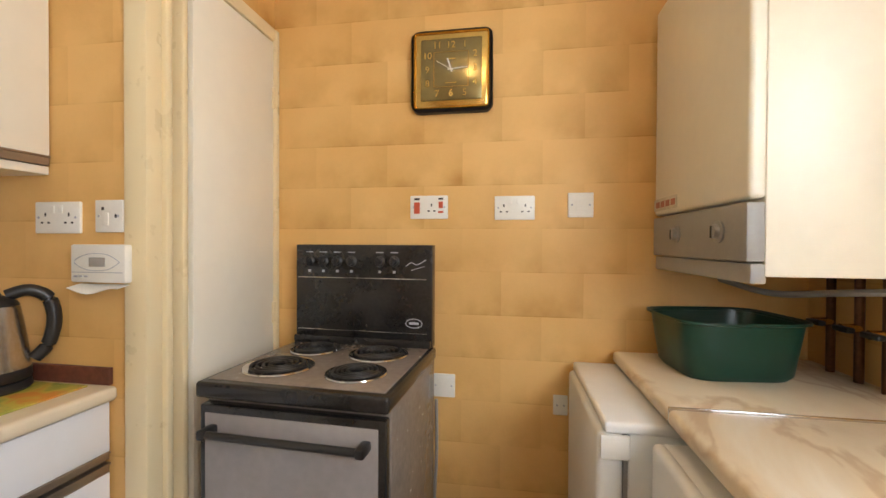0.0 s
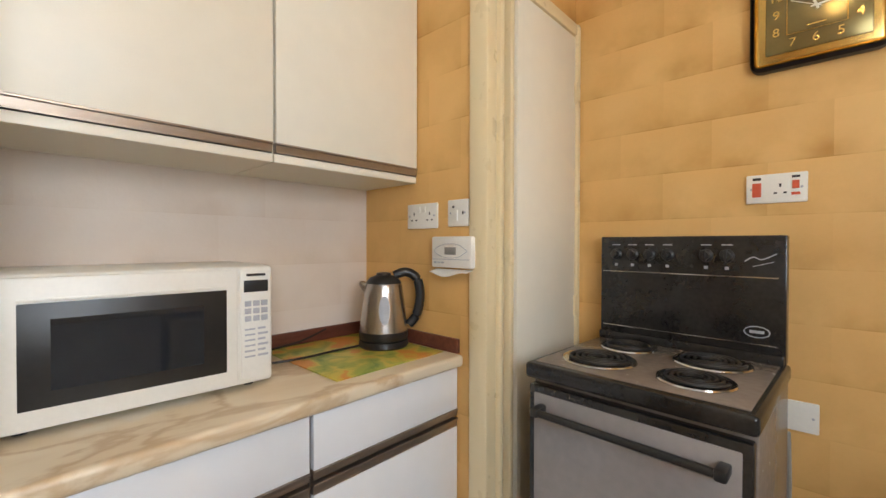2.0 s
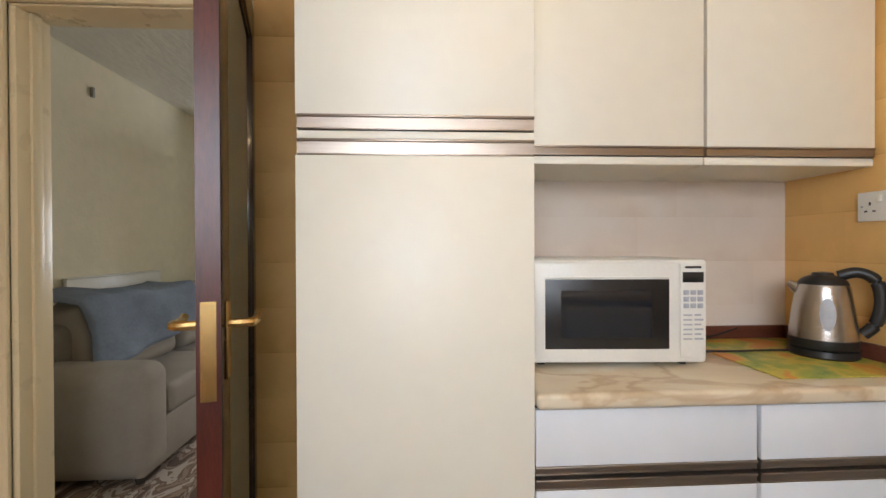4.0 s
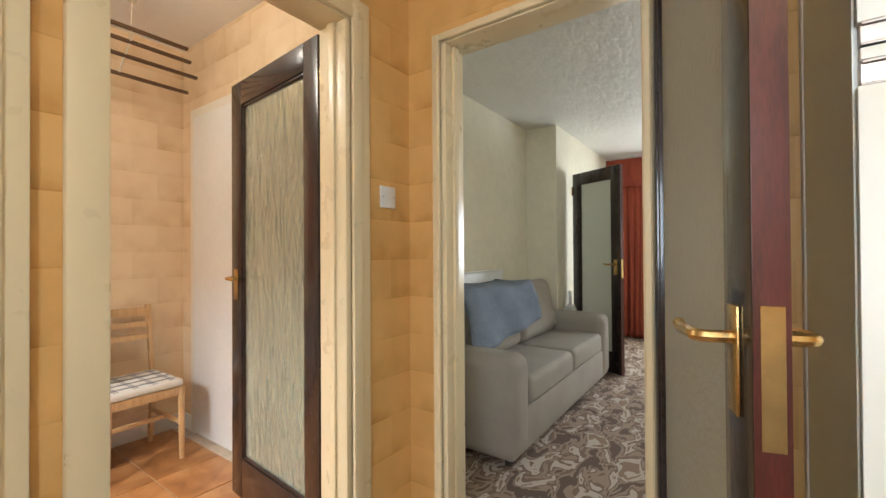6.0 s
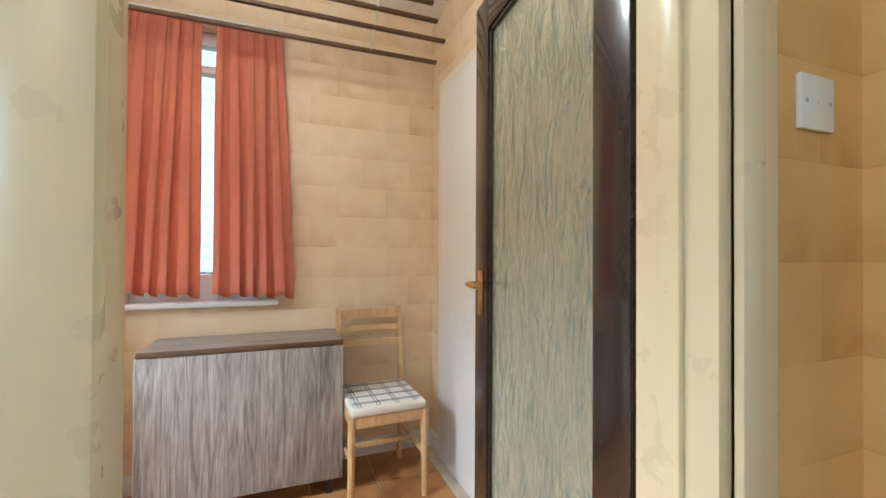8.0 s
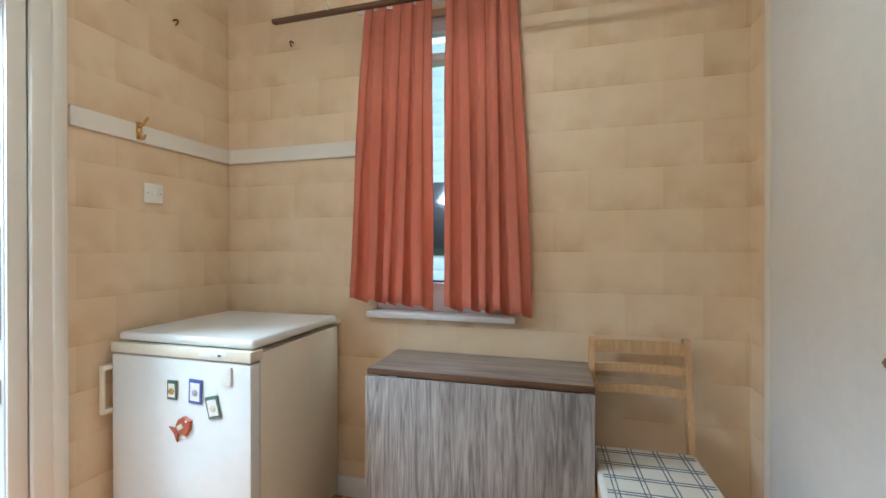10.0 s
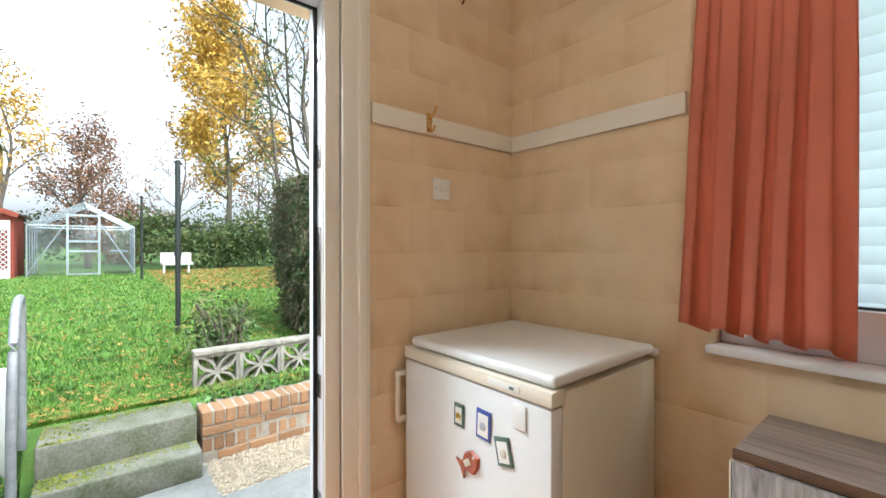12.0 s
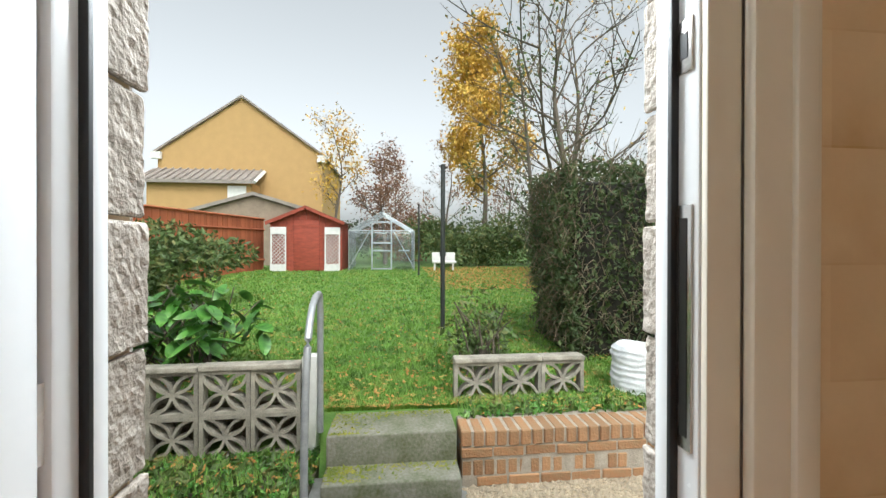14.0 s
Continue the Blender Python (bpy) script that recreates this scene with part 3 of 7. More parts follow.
faceplate("double_socket", "white double power socket on the papered wall", SOUTHWARD(0.740, 2.167, 1.40), 0.142, 0.086, double)
faceplate("fused_switch", "white fused spur switch on the papered wall", SOUTHWARD(0.968, 2.167, 1.408), 0.086, 0.086, [("rocker", M["white_plastic"], 0.012, 0.0, 0.018, 0.028)])
faceplate("double_socket", "white double socket beside the boiler programmer", SOUTHWARD(-0.487, 1.60, 1.335), 0.146, 0.086, double)
faceplate("fused_switch", "white fused spur with a key switch", SOUTHWARD(-0.323, 1.60, 1.338), 0.086, 0.086, [("rocker", M["white_plastic"], 0.008, -0.008, 0.018, 0.034), ("slot", M["black"], -0.022, 0.0, 0.006, 0.01), ("slot", M["black"], 0.018, 0.02, 0.008, 0.008)])
faceplate("cable_outlet", "white cable outlet plate low behind the cooker", SOUTHWARD(0.485, 2.167, 0.745), 0.086)
faceplate("cable_outlet", "white outlet plate beside the under-counter fridge", SOUTHWARD(0.905, 2.167, 0.70), 0.05, 0.07)
faceplate("light_switch", "white light switch plate on the yellow wall", SOUTHWARD(-0.719, -1.277, 1.417) @ pose(0, 0, 0, 0, 0, 180), 0.086, 0.086, [("slot", M["grey_print"], 0, 0, 0.002, 0.002)])


def programmer():
    t = thing("heating_programmer", "white heating programmer with a small display", "thermostat")
    m = SOUTHWARD(-0.333, 1.60, 1.213)
    body = part("casing", boxed(-0.084, 0.084, 0, 0.032, -0.05, 0.05, 0.006, m), M["white_plastic"], t)
    part("display", boxed(-0.024, 0.024, 0.030, 0.034, -0.008, 0.016, 0.001, m), M["grey_plastic"], body, "small grey display")
    part("cover_line", boxed(-0.078, 0.078, 0.031, 0.0335, -0.024, -0.022, 0, m), M["grey_print"], body)
    bm = tube(arc([m @ Vector(p) for p in ((-0.07, 0.033, 0.004), (-0.03, 0.033, 0.024), (0.03, 0.033, 0.024), (0.07, 0.033, 0.004), (0.03, 0.033, -0.016), (-0.03, 0.033, -0.016), (-0.07, 0.033, 0.004))], 5), 0.001, 6)
    part("moulding", bm, M["grey_print"], body)
    for k in range(3):
        part("button", boxed(0.028 + k * 0.016, 0.038 + k * 0.016, 0.03, 0.035, -0.036, -0.031, 0.001, m), M["grey_print"], body)
    flap = bmesh.new()
    g = bmesh.ops.create_grid(flap, x_segments=10, y_segments=4, size=0.5)["verts"]
    for v in g:
        x, y = v.co.x, v.co.y
        v.co = m @ Vector((x * 0.155, 0.012 + (0.5 + y) * 0.035, -0.055 - (0.5 + y) * (0.014 + 0.008 * math.sin(6 * x + 1))))
    bmesh.ops.solidify(flap, geom=flap.faces[:], thickness=0.002)
    part("paper_flap", flap, M["white_plastic"], t, "curled white instruction card")


programmer()


def clock():
    t = thing("wall_clock", "square gilt wall clock with a dark rounded rim", "clock")
    m = SOUTHWARD(0.512, 2.167, 1.895)
    r = 0.148
    part("rim", boxed(-r, r, 0, 0.035, -r, r, 0.03, m, 4), M["black"], t, "dark brown rounded rim")
    part("gilt_band", boxed(-r + 0.012, r - 0.012, 0.03, 0.040, -r + 0.012, r - 0.012, 0.012, m, 3), M["gold"], t, "gilt inner band")
    dial = part("dial", boxed(-r + 0.038, r - 0.038, 0.038, 0.043, -r + 0.038, r - 0.038, 0.004, m), M["dial"], t, "bronze square dial")
    e = 0.062
    for a, b in (((-e, -e), (e, -e)), ((e, -e), (e, e)), ((e, e), (-e, e)), ((-e, e), (-e, -e))):
        part("track_line", tube([m @ Vector((a[0], 0.0435, a[1])), m @ Vector((b[0], 0.0435, b[1]))], 0.0008, 6), M["gold"], dial)
    for k in range(1, 13):
        a = math.radians(90 - 30 * k)
        s = 0.086 / max(abs(math.cos(a)), abs(math.sin(a)))
        c = bpy.data.curves.new("numeral", "FONT")
        c.body, c.size, c.align_x, c.align_y, c.extrude = str(k), 0.034, "CENTER", "CENTER", 0.0006
        tmp = bpy.data.objects.new("numeral", c)
        scene.collection.objects.link(tmp)
        mesh = bpy.data.meshes.new_from_object(tmp.evaluated_get(bpy.context.evaluated_depsgraph_get()))
        bpy.data.objects.remove(tmp)
        mesh.materials.clear()
        mesh.materials.append(M["gold"])
        ob = new("numeral", mesh)
        ob.parent = dial
        ob.matrix_world = m @ pose(-s * math.cos(a), 0.0445, s * math.sin(a), 90, 0, 180)
    # hands of the dial: hour, minute, second
    for nm, ang, long, wide in (("hour_pointer", 108, 0.040, 0.006), ("minute_pointer", 4, 0.062, 0.004), ("second_pointer", 150, 0.062, 0.0016)):
        b = boxed(-0.012, long, 0.0455, 0.0465, -wide / 2, wide / 2)
        bmesh.ops.transform(b, verts=b.verts, matrix=m @ pose(0, 0, 0, 0, -(180 - ang), 0))
        part(nm, b, M["white_plastic"], dial)
    part("maker_bar", boxed(-0.016, 0.016, 0.0435, 0.0445, 0.034, 0.039, 0, m), M["gold"], dial)
    part("lower_bar", boxed(-0.02, 0.02, 0.0435, 0.0445, -0.05, -0.047, 0, m), M["gold"], dial)


clock()


def closet():
    """The east-facing closet door and its layered frame."""
    f = thing("door_frame_3", "cream gloss moulded frame of the kitchen closet", "door frame", "", "structure")
    for nm, x0, x1, y0, y1, z1 in (("corner_bead", -0.275, -0.205, 1.588, 1.640, H), ("moulding", -0.245, -0.192, 1.640, 1.662, H), ("moulding", -0.245, -0.226, 1.662, 1.690, H), ("moulding", -0.245, -0.188, 1.690, 1.712, 2.10), ("stop", -0.245, -0.215, 1.712, 1.724, 2.06), ("hinge_post", -0.245, -0.178, 2.140, 2.167, 2.10)):
        part(nm, boxed(x0, x1, y0, y1, 0, z1, 0.006), M["gloss"], f)
    part("head", boxed(-0.245, -0.182, 1.724, 2.140, 2.052, 2.10, 0.005), M["gloss"], f)
    part("over_panel", boxed(-0.245, -0.20, 1.66, 2.167, 2.10, H, 0), M["paper"], f, "papered panel over the closet door")
    d = thing("door_4", "cream painted flush closet door, closed", "door", "", "structure")
    leaf = part("leaf", boxed(-0.23, -0.187, 1.727, 2.137, 0.01, 2.048, 0.003), M["unit"], d)
    for z in (0.25, 1.0, 1.83):
        part("hinge", boxed(-0.188, -0.178, 2.126, 2.140, z - 0.04, z + 0.04, 0.001), M["gloss"], leaf, "painted butt hinge")


closet()


def strip_handle(parent, x, y0, y1, z0, z1, name="pull_strip"):
    """A recessed alloy finger pull along the edge of a front."""
    bm = boxed(x - 0.02, x - 0.002, y0, y1, z0, z1)
    box(bm, x - 0.006, x + 0.004, y0, y1, z1 - 0.006, z1, 0.002)
    box(bm, x - 0.014, x - 0.001, y0, y1, z0, z0 + 0.004, 0.001)
    return part(name, bm, M["handle_strip"], parent, "brushed alloy pull strip")


def units():
    t = thing("tall_cupboard", "tall cream laminate larder cupboard with alloy pull strips", "cupboard")
    part("carcass", boxed(-0.858, -0.327, 0.004, 0.538, 0.10, 2.44), M["unit"], t)
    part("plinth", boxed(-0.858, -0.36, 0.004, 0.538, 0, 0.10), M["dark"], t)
    low = part("door", boxed(-0.325, -0.307, 0.006, 0.537, 0.11, 1.425, 0.002), M["unit"], t)
    strip_handle(low, -0.307, 0.010, 0.537, 1.425, 1.461)
    up = part("door", boxed(-0.325, -0.307, 0.006, 0.537, 1.515, 2.435, 0.002), M["unit"], t)
    strip_handle(up, -0.307, 0.010, 0.537, 1.482, 1.515)
    part("mid_rail", boxed(-0.327, -0.312, 0.010, 0.537, 1.463, 1.480, 0.001), M["unit"], t)
    for y0, y1, nm in ((0.541, 1.084, "wide"), (1.088, 1.598, "narrow")):
        w = thing("wall_unit", "cream laminate wall cupboard, closed, above the worktop", "cupboard", "kitchen wall units")
        part("carcass", boxed(-0.813, -0.535, y0, y1, 1.452, 2.44), M["unit"], w)
        part("light_rail", boxed(-0.56, -0.535, y0, y1, 1.425 + 0.03, 1.452 + 0.012), M["unit"], w)
        part("pelmet", boxed(-0.534, -0.522, y0, y1, 1.452, 1.474, 0.001), M["unit"], w)
        door = part("door", boxed(-0.533, -0.515, y0 + 0.003, y1 - 0.003, 1.503, 2.435, 0.002), M["unit"], w)
        strip_handle(door, -0.515, y0 + 0.003, y1 - 0.003, 1.476, 1.503)
    for y0, y1 in ((0.541, 1.081), (1.085, 1.596)):
        b = thing("base_unit", "white laminate base unit with a drawer over a door", "cupboard", "kitchen base units")
        # near-black carcass: the shade in the gaps between fronts is in its colour
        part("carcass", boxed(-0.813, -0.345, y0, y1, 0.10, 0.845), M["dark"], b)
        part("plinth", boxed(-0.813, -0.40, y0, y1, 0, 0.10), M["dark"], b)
        dr = part("drawer_front", boxed(-0.342, -0.324, y0 + 0.003, y1 - 0.003, 0.712, 0.843, 0.002), M["drawer"], b, "white drawer front")
        strip_handle(dr, -0.324, y0 + 0.003, y1 - 0.003, 0.690, 0.712)
        do = part("door", boxed(-0.342, -0.324, y0 + 0.003, y1 - 0.003, 0.115, 0.655, 0.002), M["drawer"], b, "white cupboard door")
        strip_handle(do, -0.324, y0 + 0.003, y1 - 0.003, 0.655, 0.682)
    w = thing("worktop", "marbled cream laminate worktop with a rounded front", "worktop")
    part("slab", boxed(-0.815, -0.300, 0.541, 1.598, 0.850, 0.888, 0.012, None, 4), M["worktop"], w)
    part("upstand", boxed(-0.813, -0.800, 0.541, 1.585, 0.889, 0.935, 0.002), M["upstand"], w, "dark red wooden upstand")
    part("upstand", boxed(-0.813, -0.318, 1.585, 1.598, 0.889, 0.935, 0.002), M["upstand"], w, "dark red wooden upstand")


units()


def microwave():
    t = thing("microwave", "white countertop microwave with a dark window", "microwave", at=pose(-0.642, 0.825, 0.889, 0, 0, -3))
    # local: x to the front, y along the front
    w, d, h0, h1 = 0.243, 0.155, 0.009, 0.298
    part("casing", boxed(-d + 0.03, d - 0.02, -w, w, h0, h1, 0.012), M["white_plastic"], t)
    part("front", boxed(d - 0.022, d + 0.004, -w, w, h0 + 0.004, h1 - 0.002, 0.010, None, 3), M["white_plastic"], t)
    door = part("door", boxed(d + 0.002, d + 0.012, -w + 0.006, w - 0.082, h0 + 0.008, h1 - 0.008, 0.006), M["white_plastic"], t)
    part("window", boxed(d + 0.010, d + 0.0135, -w + 0.042, w - 0.108, h0 + 0.045, h1 - 0.055, 0.001), M["black"], door, "dark window surround")
    part("inner_window", boxed(d + 0.013, d + 0.0142, -w + 0.085, w - 0.155, h0 + 0.075, h1 - 0.085), M["screen"], door, "dark mesh window")
    part("top_lip", boxed(d + 0.011, d + 0.016, -w + 0.042, w - 0.108, h1 - 0.052, h1 - 0.047, 0.001), M["white_plastic"], door)
    panel = part("control_panel", boxed(d + 0.003, d + 0.009, w - 0.076, w - 0.006, h0 + 0.02, h1 - 0.012, 0.003), M["white_plastic"], t)
    part("display", boxed(d + 0.008, d + 0.0115, w - 0.070, w - 0.014, h1 - 0.064, h1 - 0.036, 0.001), M["black"], panel, "black display")
    part("maker_bar", boxed(d + 0.008, d + 0.0100, w - 0.064, w - 0.020, h1 - 0.026, h1 - 0.020), M["black"], panel)
    for r in range(3):
        for c in range(3):
            part("button", boxed(d + 0.008, d + 0.0110, w - 0.068 + c * 0.019, w - 0.053 + c * 0.019, h1 - 0.098 - r * 0.018, h1 - 0.085 - r * 0.018, 0.001), M["grey_print"], panel)
    for r in range(6):
        part("print_line", boxed(d + 0.0085, d + 0.0098, w - 0.068, w - 0.044, h1 - 0.155 - r * 0.013, h1 - 0.151 - r * 0.013), M["grey_print"], panel)
        part("print_line", boxed(d + 0.0085, d + 0.0098, w - 0.038, w - (0.014 if r % 2 else 0.020), h1 - 0.155 - r * 0.013, h1 - 0.150 - r * 0.013), M["grey_print"], panel)
    for sx in (-1, 1):
        for sy in (-1, 1):
            part("foot", lathe([(0.012, 0), (0.012, 0.012)], 12, pose(sx * 0.11, sy * 0.2, 0)), M["black"], t)


microwave()


def kettle():
    t = thing("kettle", "brushed steel jug kettle with a black handle", "kettle", at=pose(-0.565, 1.487, 0.893, 0, 0, -40))
    part("power_base", lathe([(0.080, 0), (0.084, 0.006), (0.082, 0.022), (0.072, 0.026)]), M["black"], t, "black power base")
    part("foot_ring", lathe([(0.080, 0.027), (0.083, 0.032), (0.082, 0.052), (0.079, 0.054)]), M["black"], t)
    body = part("body", lathe([(0.080, 0.054), (0.079, 0.075), (0.074, 0.12), (0.067, 0.17), (0.062, 0.205), (0.059, 0.213)], 36), M["steel"], t)
    lid = part("lid", lathe([(0.060, 0.213), (0.056, 0.222), (0.045, 0.232), (0.026, 0.240), (0.024, 0.247), (0.005, 0.250)]), M["black"], t, "domed black lid")
    bm = tube(arc([(0, -0.040, 0.188), (0, -0.062, 0.202), (0, -0.080, 0.216)], 4), 0.026, 12, None, 0.007)
    part("spout", bm, M["steel"], body)
    bm = tube(arc([(0, 0.035, 0.238), (0, 0.075, 0.250), (0, 0.112, 0.228), (0, 0.124, 0.170), (0, 0.112, 0.105), (0, 0.085, 0.070)], 6), 0.016, 10)
    part("handle", bm, M["black"], t, "black looped handle")
    gauge = lathe([(0.001, 0), (0.016, 0.001), (0.018, 0.004), (0.012, 0.006)], 24)
    bmesh.ops.transform(gauge, verts=gauge.verts, matrix=pose(0.070, 0.004, 0.130, 0, 82, 0) @ Matrix.Diagonal((2.6, 1, 1, 1)))
    part("water_gauge", gauge, M["grey_print"], body, "oval water gauge")


kettle()
solid("worktop_mat", boxed(-0.79, -0.365, 1.175, 1.570, 0.889, 0.893, 0.001), M["mat"], "green and orange printed worktop saver", "mat", "thing")
solid("kettle_flex", tube(arc([(-0.60, 1.43, 0.899), (-0.61, 1.33, 0.897), (-0.60, 1.20, 0.899), (-0.64, 1.11, 0.894), (-0.70, 1.10, 0.894), (-0.76, 1.16, 0.897), (-0.78, 1.30, 0.905), (-0.79, 1.40, 0.93)], 6), 0.0035), M["black"], "black kettle flex coiled on the worktop", "cable", "thing")


def cooker():
    t = thing("cooker", "freestanding electric cooker with four spiral rings", "cooker", at=pose(0.192, 1.875, 0, 0, 0, -2.5))
    # local: x across, y to the back
    w, f, b = 0.262, -0.262, 0.225
    part("body", boxed(-w, w, f + 0.03, b, 0.02, 0.862, 0.004), M["enamel_brown"], t)
    hob = part("hob", boxed(-w - 0.006, w + 0.006, f - 0.012, b + 0.004, 0.862, 0.905, 0.010, None, 3), M["enamel_black"], t, "black hob edge")
    part("hob_top", boxed(-w + 0.012, w - 0.012, f + 0.015, b - 0.01, 0.900, 0.908, 0.003), M["enamel_brown"], hob, "brown-grey enamel hob top")
    bp = part("back_panel", boxed(-w + 0.002, w - 0.002, b - 0.030, b + 0.015, 0.905, 1.265, 0.004), M["enamel_black"], t, "black control panel")
    part("vent_lip", boxed(-w + 0.004, w - 0.004, b - 0.050, b - 0.028, 0.905, 0.935, 0.006), M["enamel_black"], bp)
    for z in (1.145, 0.955):
        part("chrome_line", boxed(-w + 0.012, w - 0.02, b - 0.0325, b - 0.0295, z - 0.0012, z + 0.0012), M["chrome"], bp)
    for k, x in enumerate((-0.205, -0.150, -0.095, -0.040, 0.068, 0.122)):
        kn = part("knob", lathe([(0.020, 0), (0.019, 0.004), (0.013, 0.008), (0.012, 0.022), (0.010, 0.024)], 20, pose(x, b - 0.030, 1.205, 90)), M["black"], bp, "black control knob")
        part("grip", boxed(x - 0.004, x + 0.004, b - 0.058, b - 0.040, 1.189, 1.221, 0.002), M["black"], kn)
        part("print_mark", boxed(x - 0.014, x + 0.014, b - 0.0312, b - 0.0295, 1.236, 1.239), M["grey_print"], bp)
        part("print_mark", boxed(x - 0.005, x + 0.005, b - 0.0312, b - 0.0295, 1.164, 1.173), M["grey_print"], bp)
    badge = tube(arc([(0.165, b - 0.031, 1.190), (0.185, b - 0.031, 1.203), (0.205, b - 0.031, 1.196), (0.238, b - 0.031, 1.213)], 5), 0.0016, 6)
    part("badge_line", badge, M["grey_print"], bp)
    part("badge_line", tube([(0.185, b - 0.031, 1.176), (0.232, b - 0.031, 1.190)], 0.001, 6), M["grey_print"], bp)
    oval = tube([(0.195 + 0.03 * math.cos(a / 12 * 2 * math.pi), b - 0.031, 0.990 + 0.016 * math.sin(a / 12 * 2 * math.pi)) for a in range(13)], 0.0014, 6)
    part("oval_badge", oval, M["grey_print"], bp)
    part("oval_bar", boxed(0.178, 0.212, b - 0.032, b - 0.0295, 0.986, 0.994), M["grey_print"], bp)
    for x, y, r in ((-0.122, -0.118, 0.092), (0.122, -0.128, 0.078), (-0.118, 0.085, 0.075), (0.112, 0.072, 0.088)):
        ring = part("ring", lathe([(r, 0), (r + 0.008, 0.002), (r + 0.006, 0.006), (r, 0.004)], 40, pose(x, y, 0.908)), M["chrome"], hob, "chrome trim ring")
        bowl = lathe([(0.002, 0.0005), (r, 0.001), (r, 0.003), (0.002, 0.0025)], 32, pose(x, y, 0.9085))
        part("drip_bowl", bowl, M["drip_bowl"], ring, "dark drip bowl")
        turns, pts = 4, []
        for q in range(turns * 20 + 1):
            a = q / 20 * 2 * math.pi
            rr = 0.018 + (r - 0.026) * q / (turns * 20)
            pts.append((x + rr * math.cos(a), y + rr * math.sin(a), 0.917))
        part("spiral_element", tube(pts, 0.0046, 6), M["coil"], ring, "blackened spiral element")
    door = part("oven_door", boxed(-w + 0.004, w - 0.004, f - 0.004, f + 0.03, 0.20, 0.845, 0.006), M["enamel_black"], t, "oven door")
    part("door_glass", boxed(-w + 0.022, w - 0.022, f - 0.008, f - 0.002, 0.225, 0.825, 0.003), M["oven_door"], door, "grey smoked glass panel")
    hd = part("handle_bar", tube([(-w + 0.045, f - 0.045, 0.785), (w - 0.045, f - 0.045, 0.785)], 0.010, 12), M["black"], door, "black oven door handle")
    for sx in (-1, 1):
        part("handle_end", boxed(sx * (w - 0.05) - 0.012, sx * (w - 0.05) + 0.012, f - 0.057, f - 0.005, 0.773, 0.798, 0.006), M["black"], hd)
    part("drawer", boxed(-w + 0.004, w - 0.004, f, f + 0.03, 0.03, 0.19, 0.005), M["enamel_brown"], t)


cooker()
solid("cooker_cable", tube(arc([(0.462, 2.14, 0.70), (0.466, 2.13, 0.5), (0.455, 2.12, 0.25), (0.45, 2.12, 0.02)], 5), 0.006), M["grey_plastic"], "grey cooker cable hanging down the wall", "cable", "thing")


def boiler():
    t = thing("boiler", "cream wall-hung gas boiler with a grey control panel", "boiler")
    x, y0, y1, zb, zt = 1.205, 1.585, 2.150, 1.205, 2.04
    part("casing", boxed(x + 0.03, 1.678, y0, y1, zb, zt, 0.004), M["ivory"], t)
    part("front_panel", boxed(x, x + 0.034, y0 + 0.002, y1 - 0.004, 1.365, zt, 0.010, None, 3), M["ivory"], t)
    c = part("control_panel", boxed(x - 0.004, x + 0.034, y0 + 0.002, y1 - 0.004, 1.235, 1.358, 0.006), M["grey_plastic"], t, "grey control panel")
    low = boxed(x + 0.004, x + 0.034, y0 + 0.002, y1 - 0.004, 1.190, 1.232, 0.004)
    part("drop_flap", low, M["grey_plastic"], t)
    for y in (1.70, 1.945):
        k = part("dial", lathe([(0.026, 0), (0.026, 0.004), (0.018, 0.006), (0.016, 0.016), (0.010, 0.017)], 24, pose(x - 0.004, y, 1.300, 0, -90)), M["grey_plastic"], c, "round control dial")
        part("pointer", boxed(x - 0.023, x - 0.008, y - 0.003, y + 0.003, 1.286, 1.314, 0.001), M["black"], k)
    part("label_strip", boxed(x - 0.003, x + 0.002, 1.955, 2.140, 1.380, 1.418), M["rope"], t, "yellowed paper strip")
    for k in range(4):
        part("label_print", boxed(x - 0.004, x, 1.965 + k * 0.042, 1.995 + k * 0.042, 1.389, 1.408), M["fish"], t)


boiler()
for y, r, z0 in ((2.02, 0.011, 0.905), (1.92, 0.011, 0.905), (1.83, 0.014, 0.905)):
    p = thing("boiler_pipe", "tarnished pipe running down from the boiler", "pipe", "boiler pipes")
    part("pipe", tube([(1.645, y, z0), (1.645, y, 1.207)], r, 12), M["copper"], p)
    part("valve", tube([(1.645, y, 1.05), (1.60, y, 1.05)], 0.012, 10), M["brass"], p, "brass valve")
    part("valve_lever", boxed(1.585, 1.605, y - 0.045, y + 0.01, 1.043, 1.057, 0.004), M["black"], p)
solid("condensate_hose", tube(arc([(1.40, 2.13, 1.16), (1.48, 2.0, 1.13), (1.56, 1.85, 1.15), (1.62, 1.70, 1.17)], 6), 0.009), M["grey_plastic"], "grey flexible hose under the boiler", "hose", "thing")


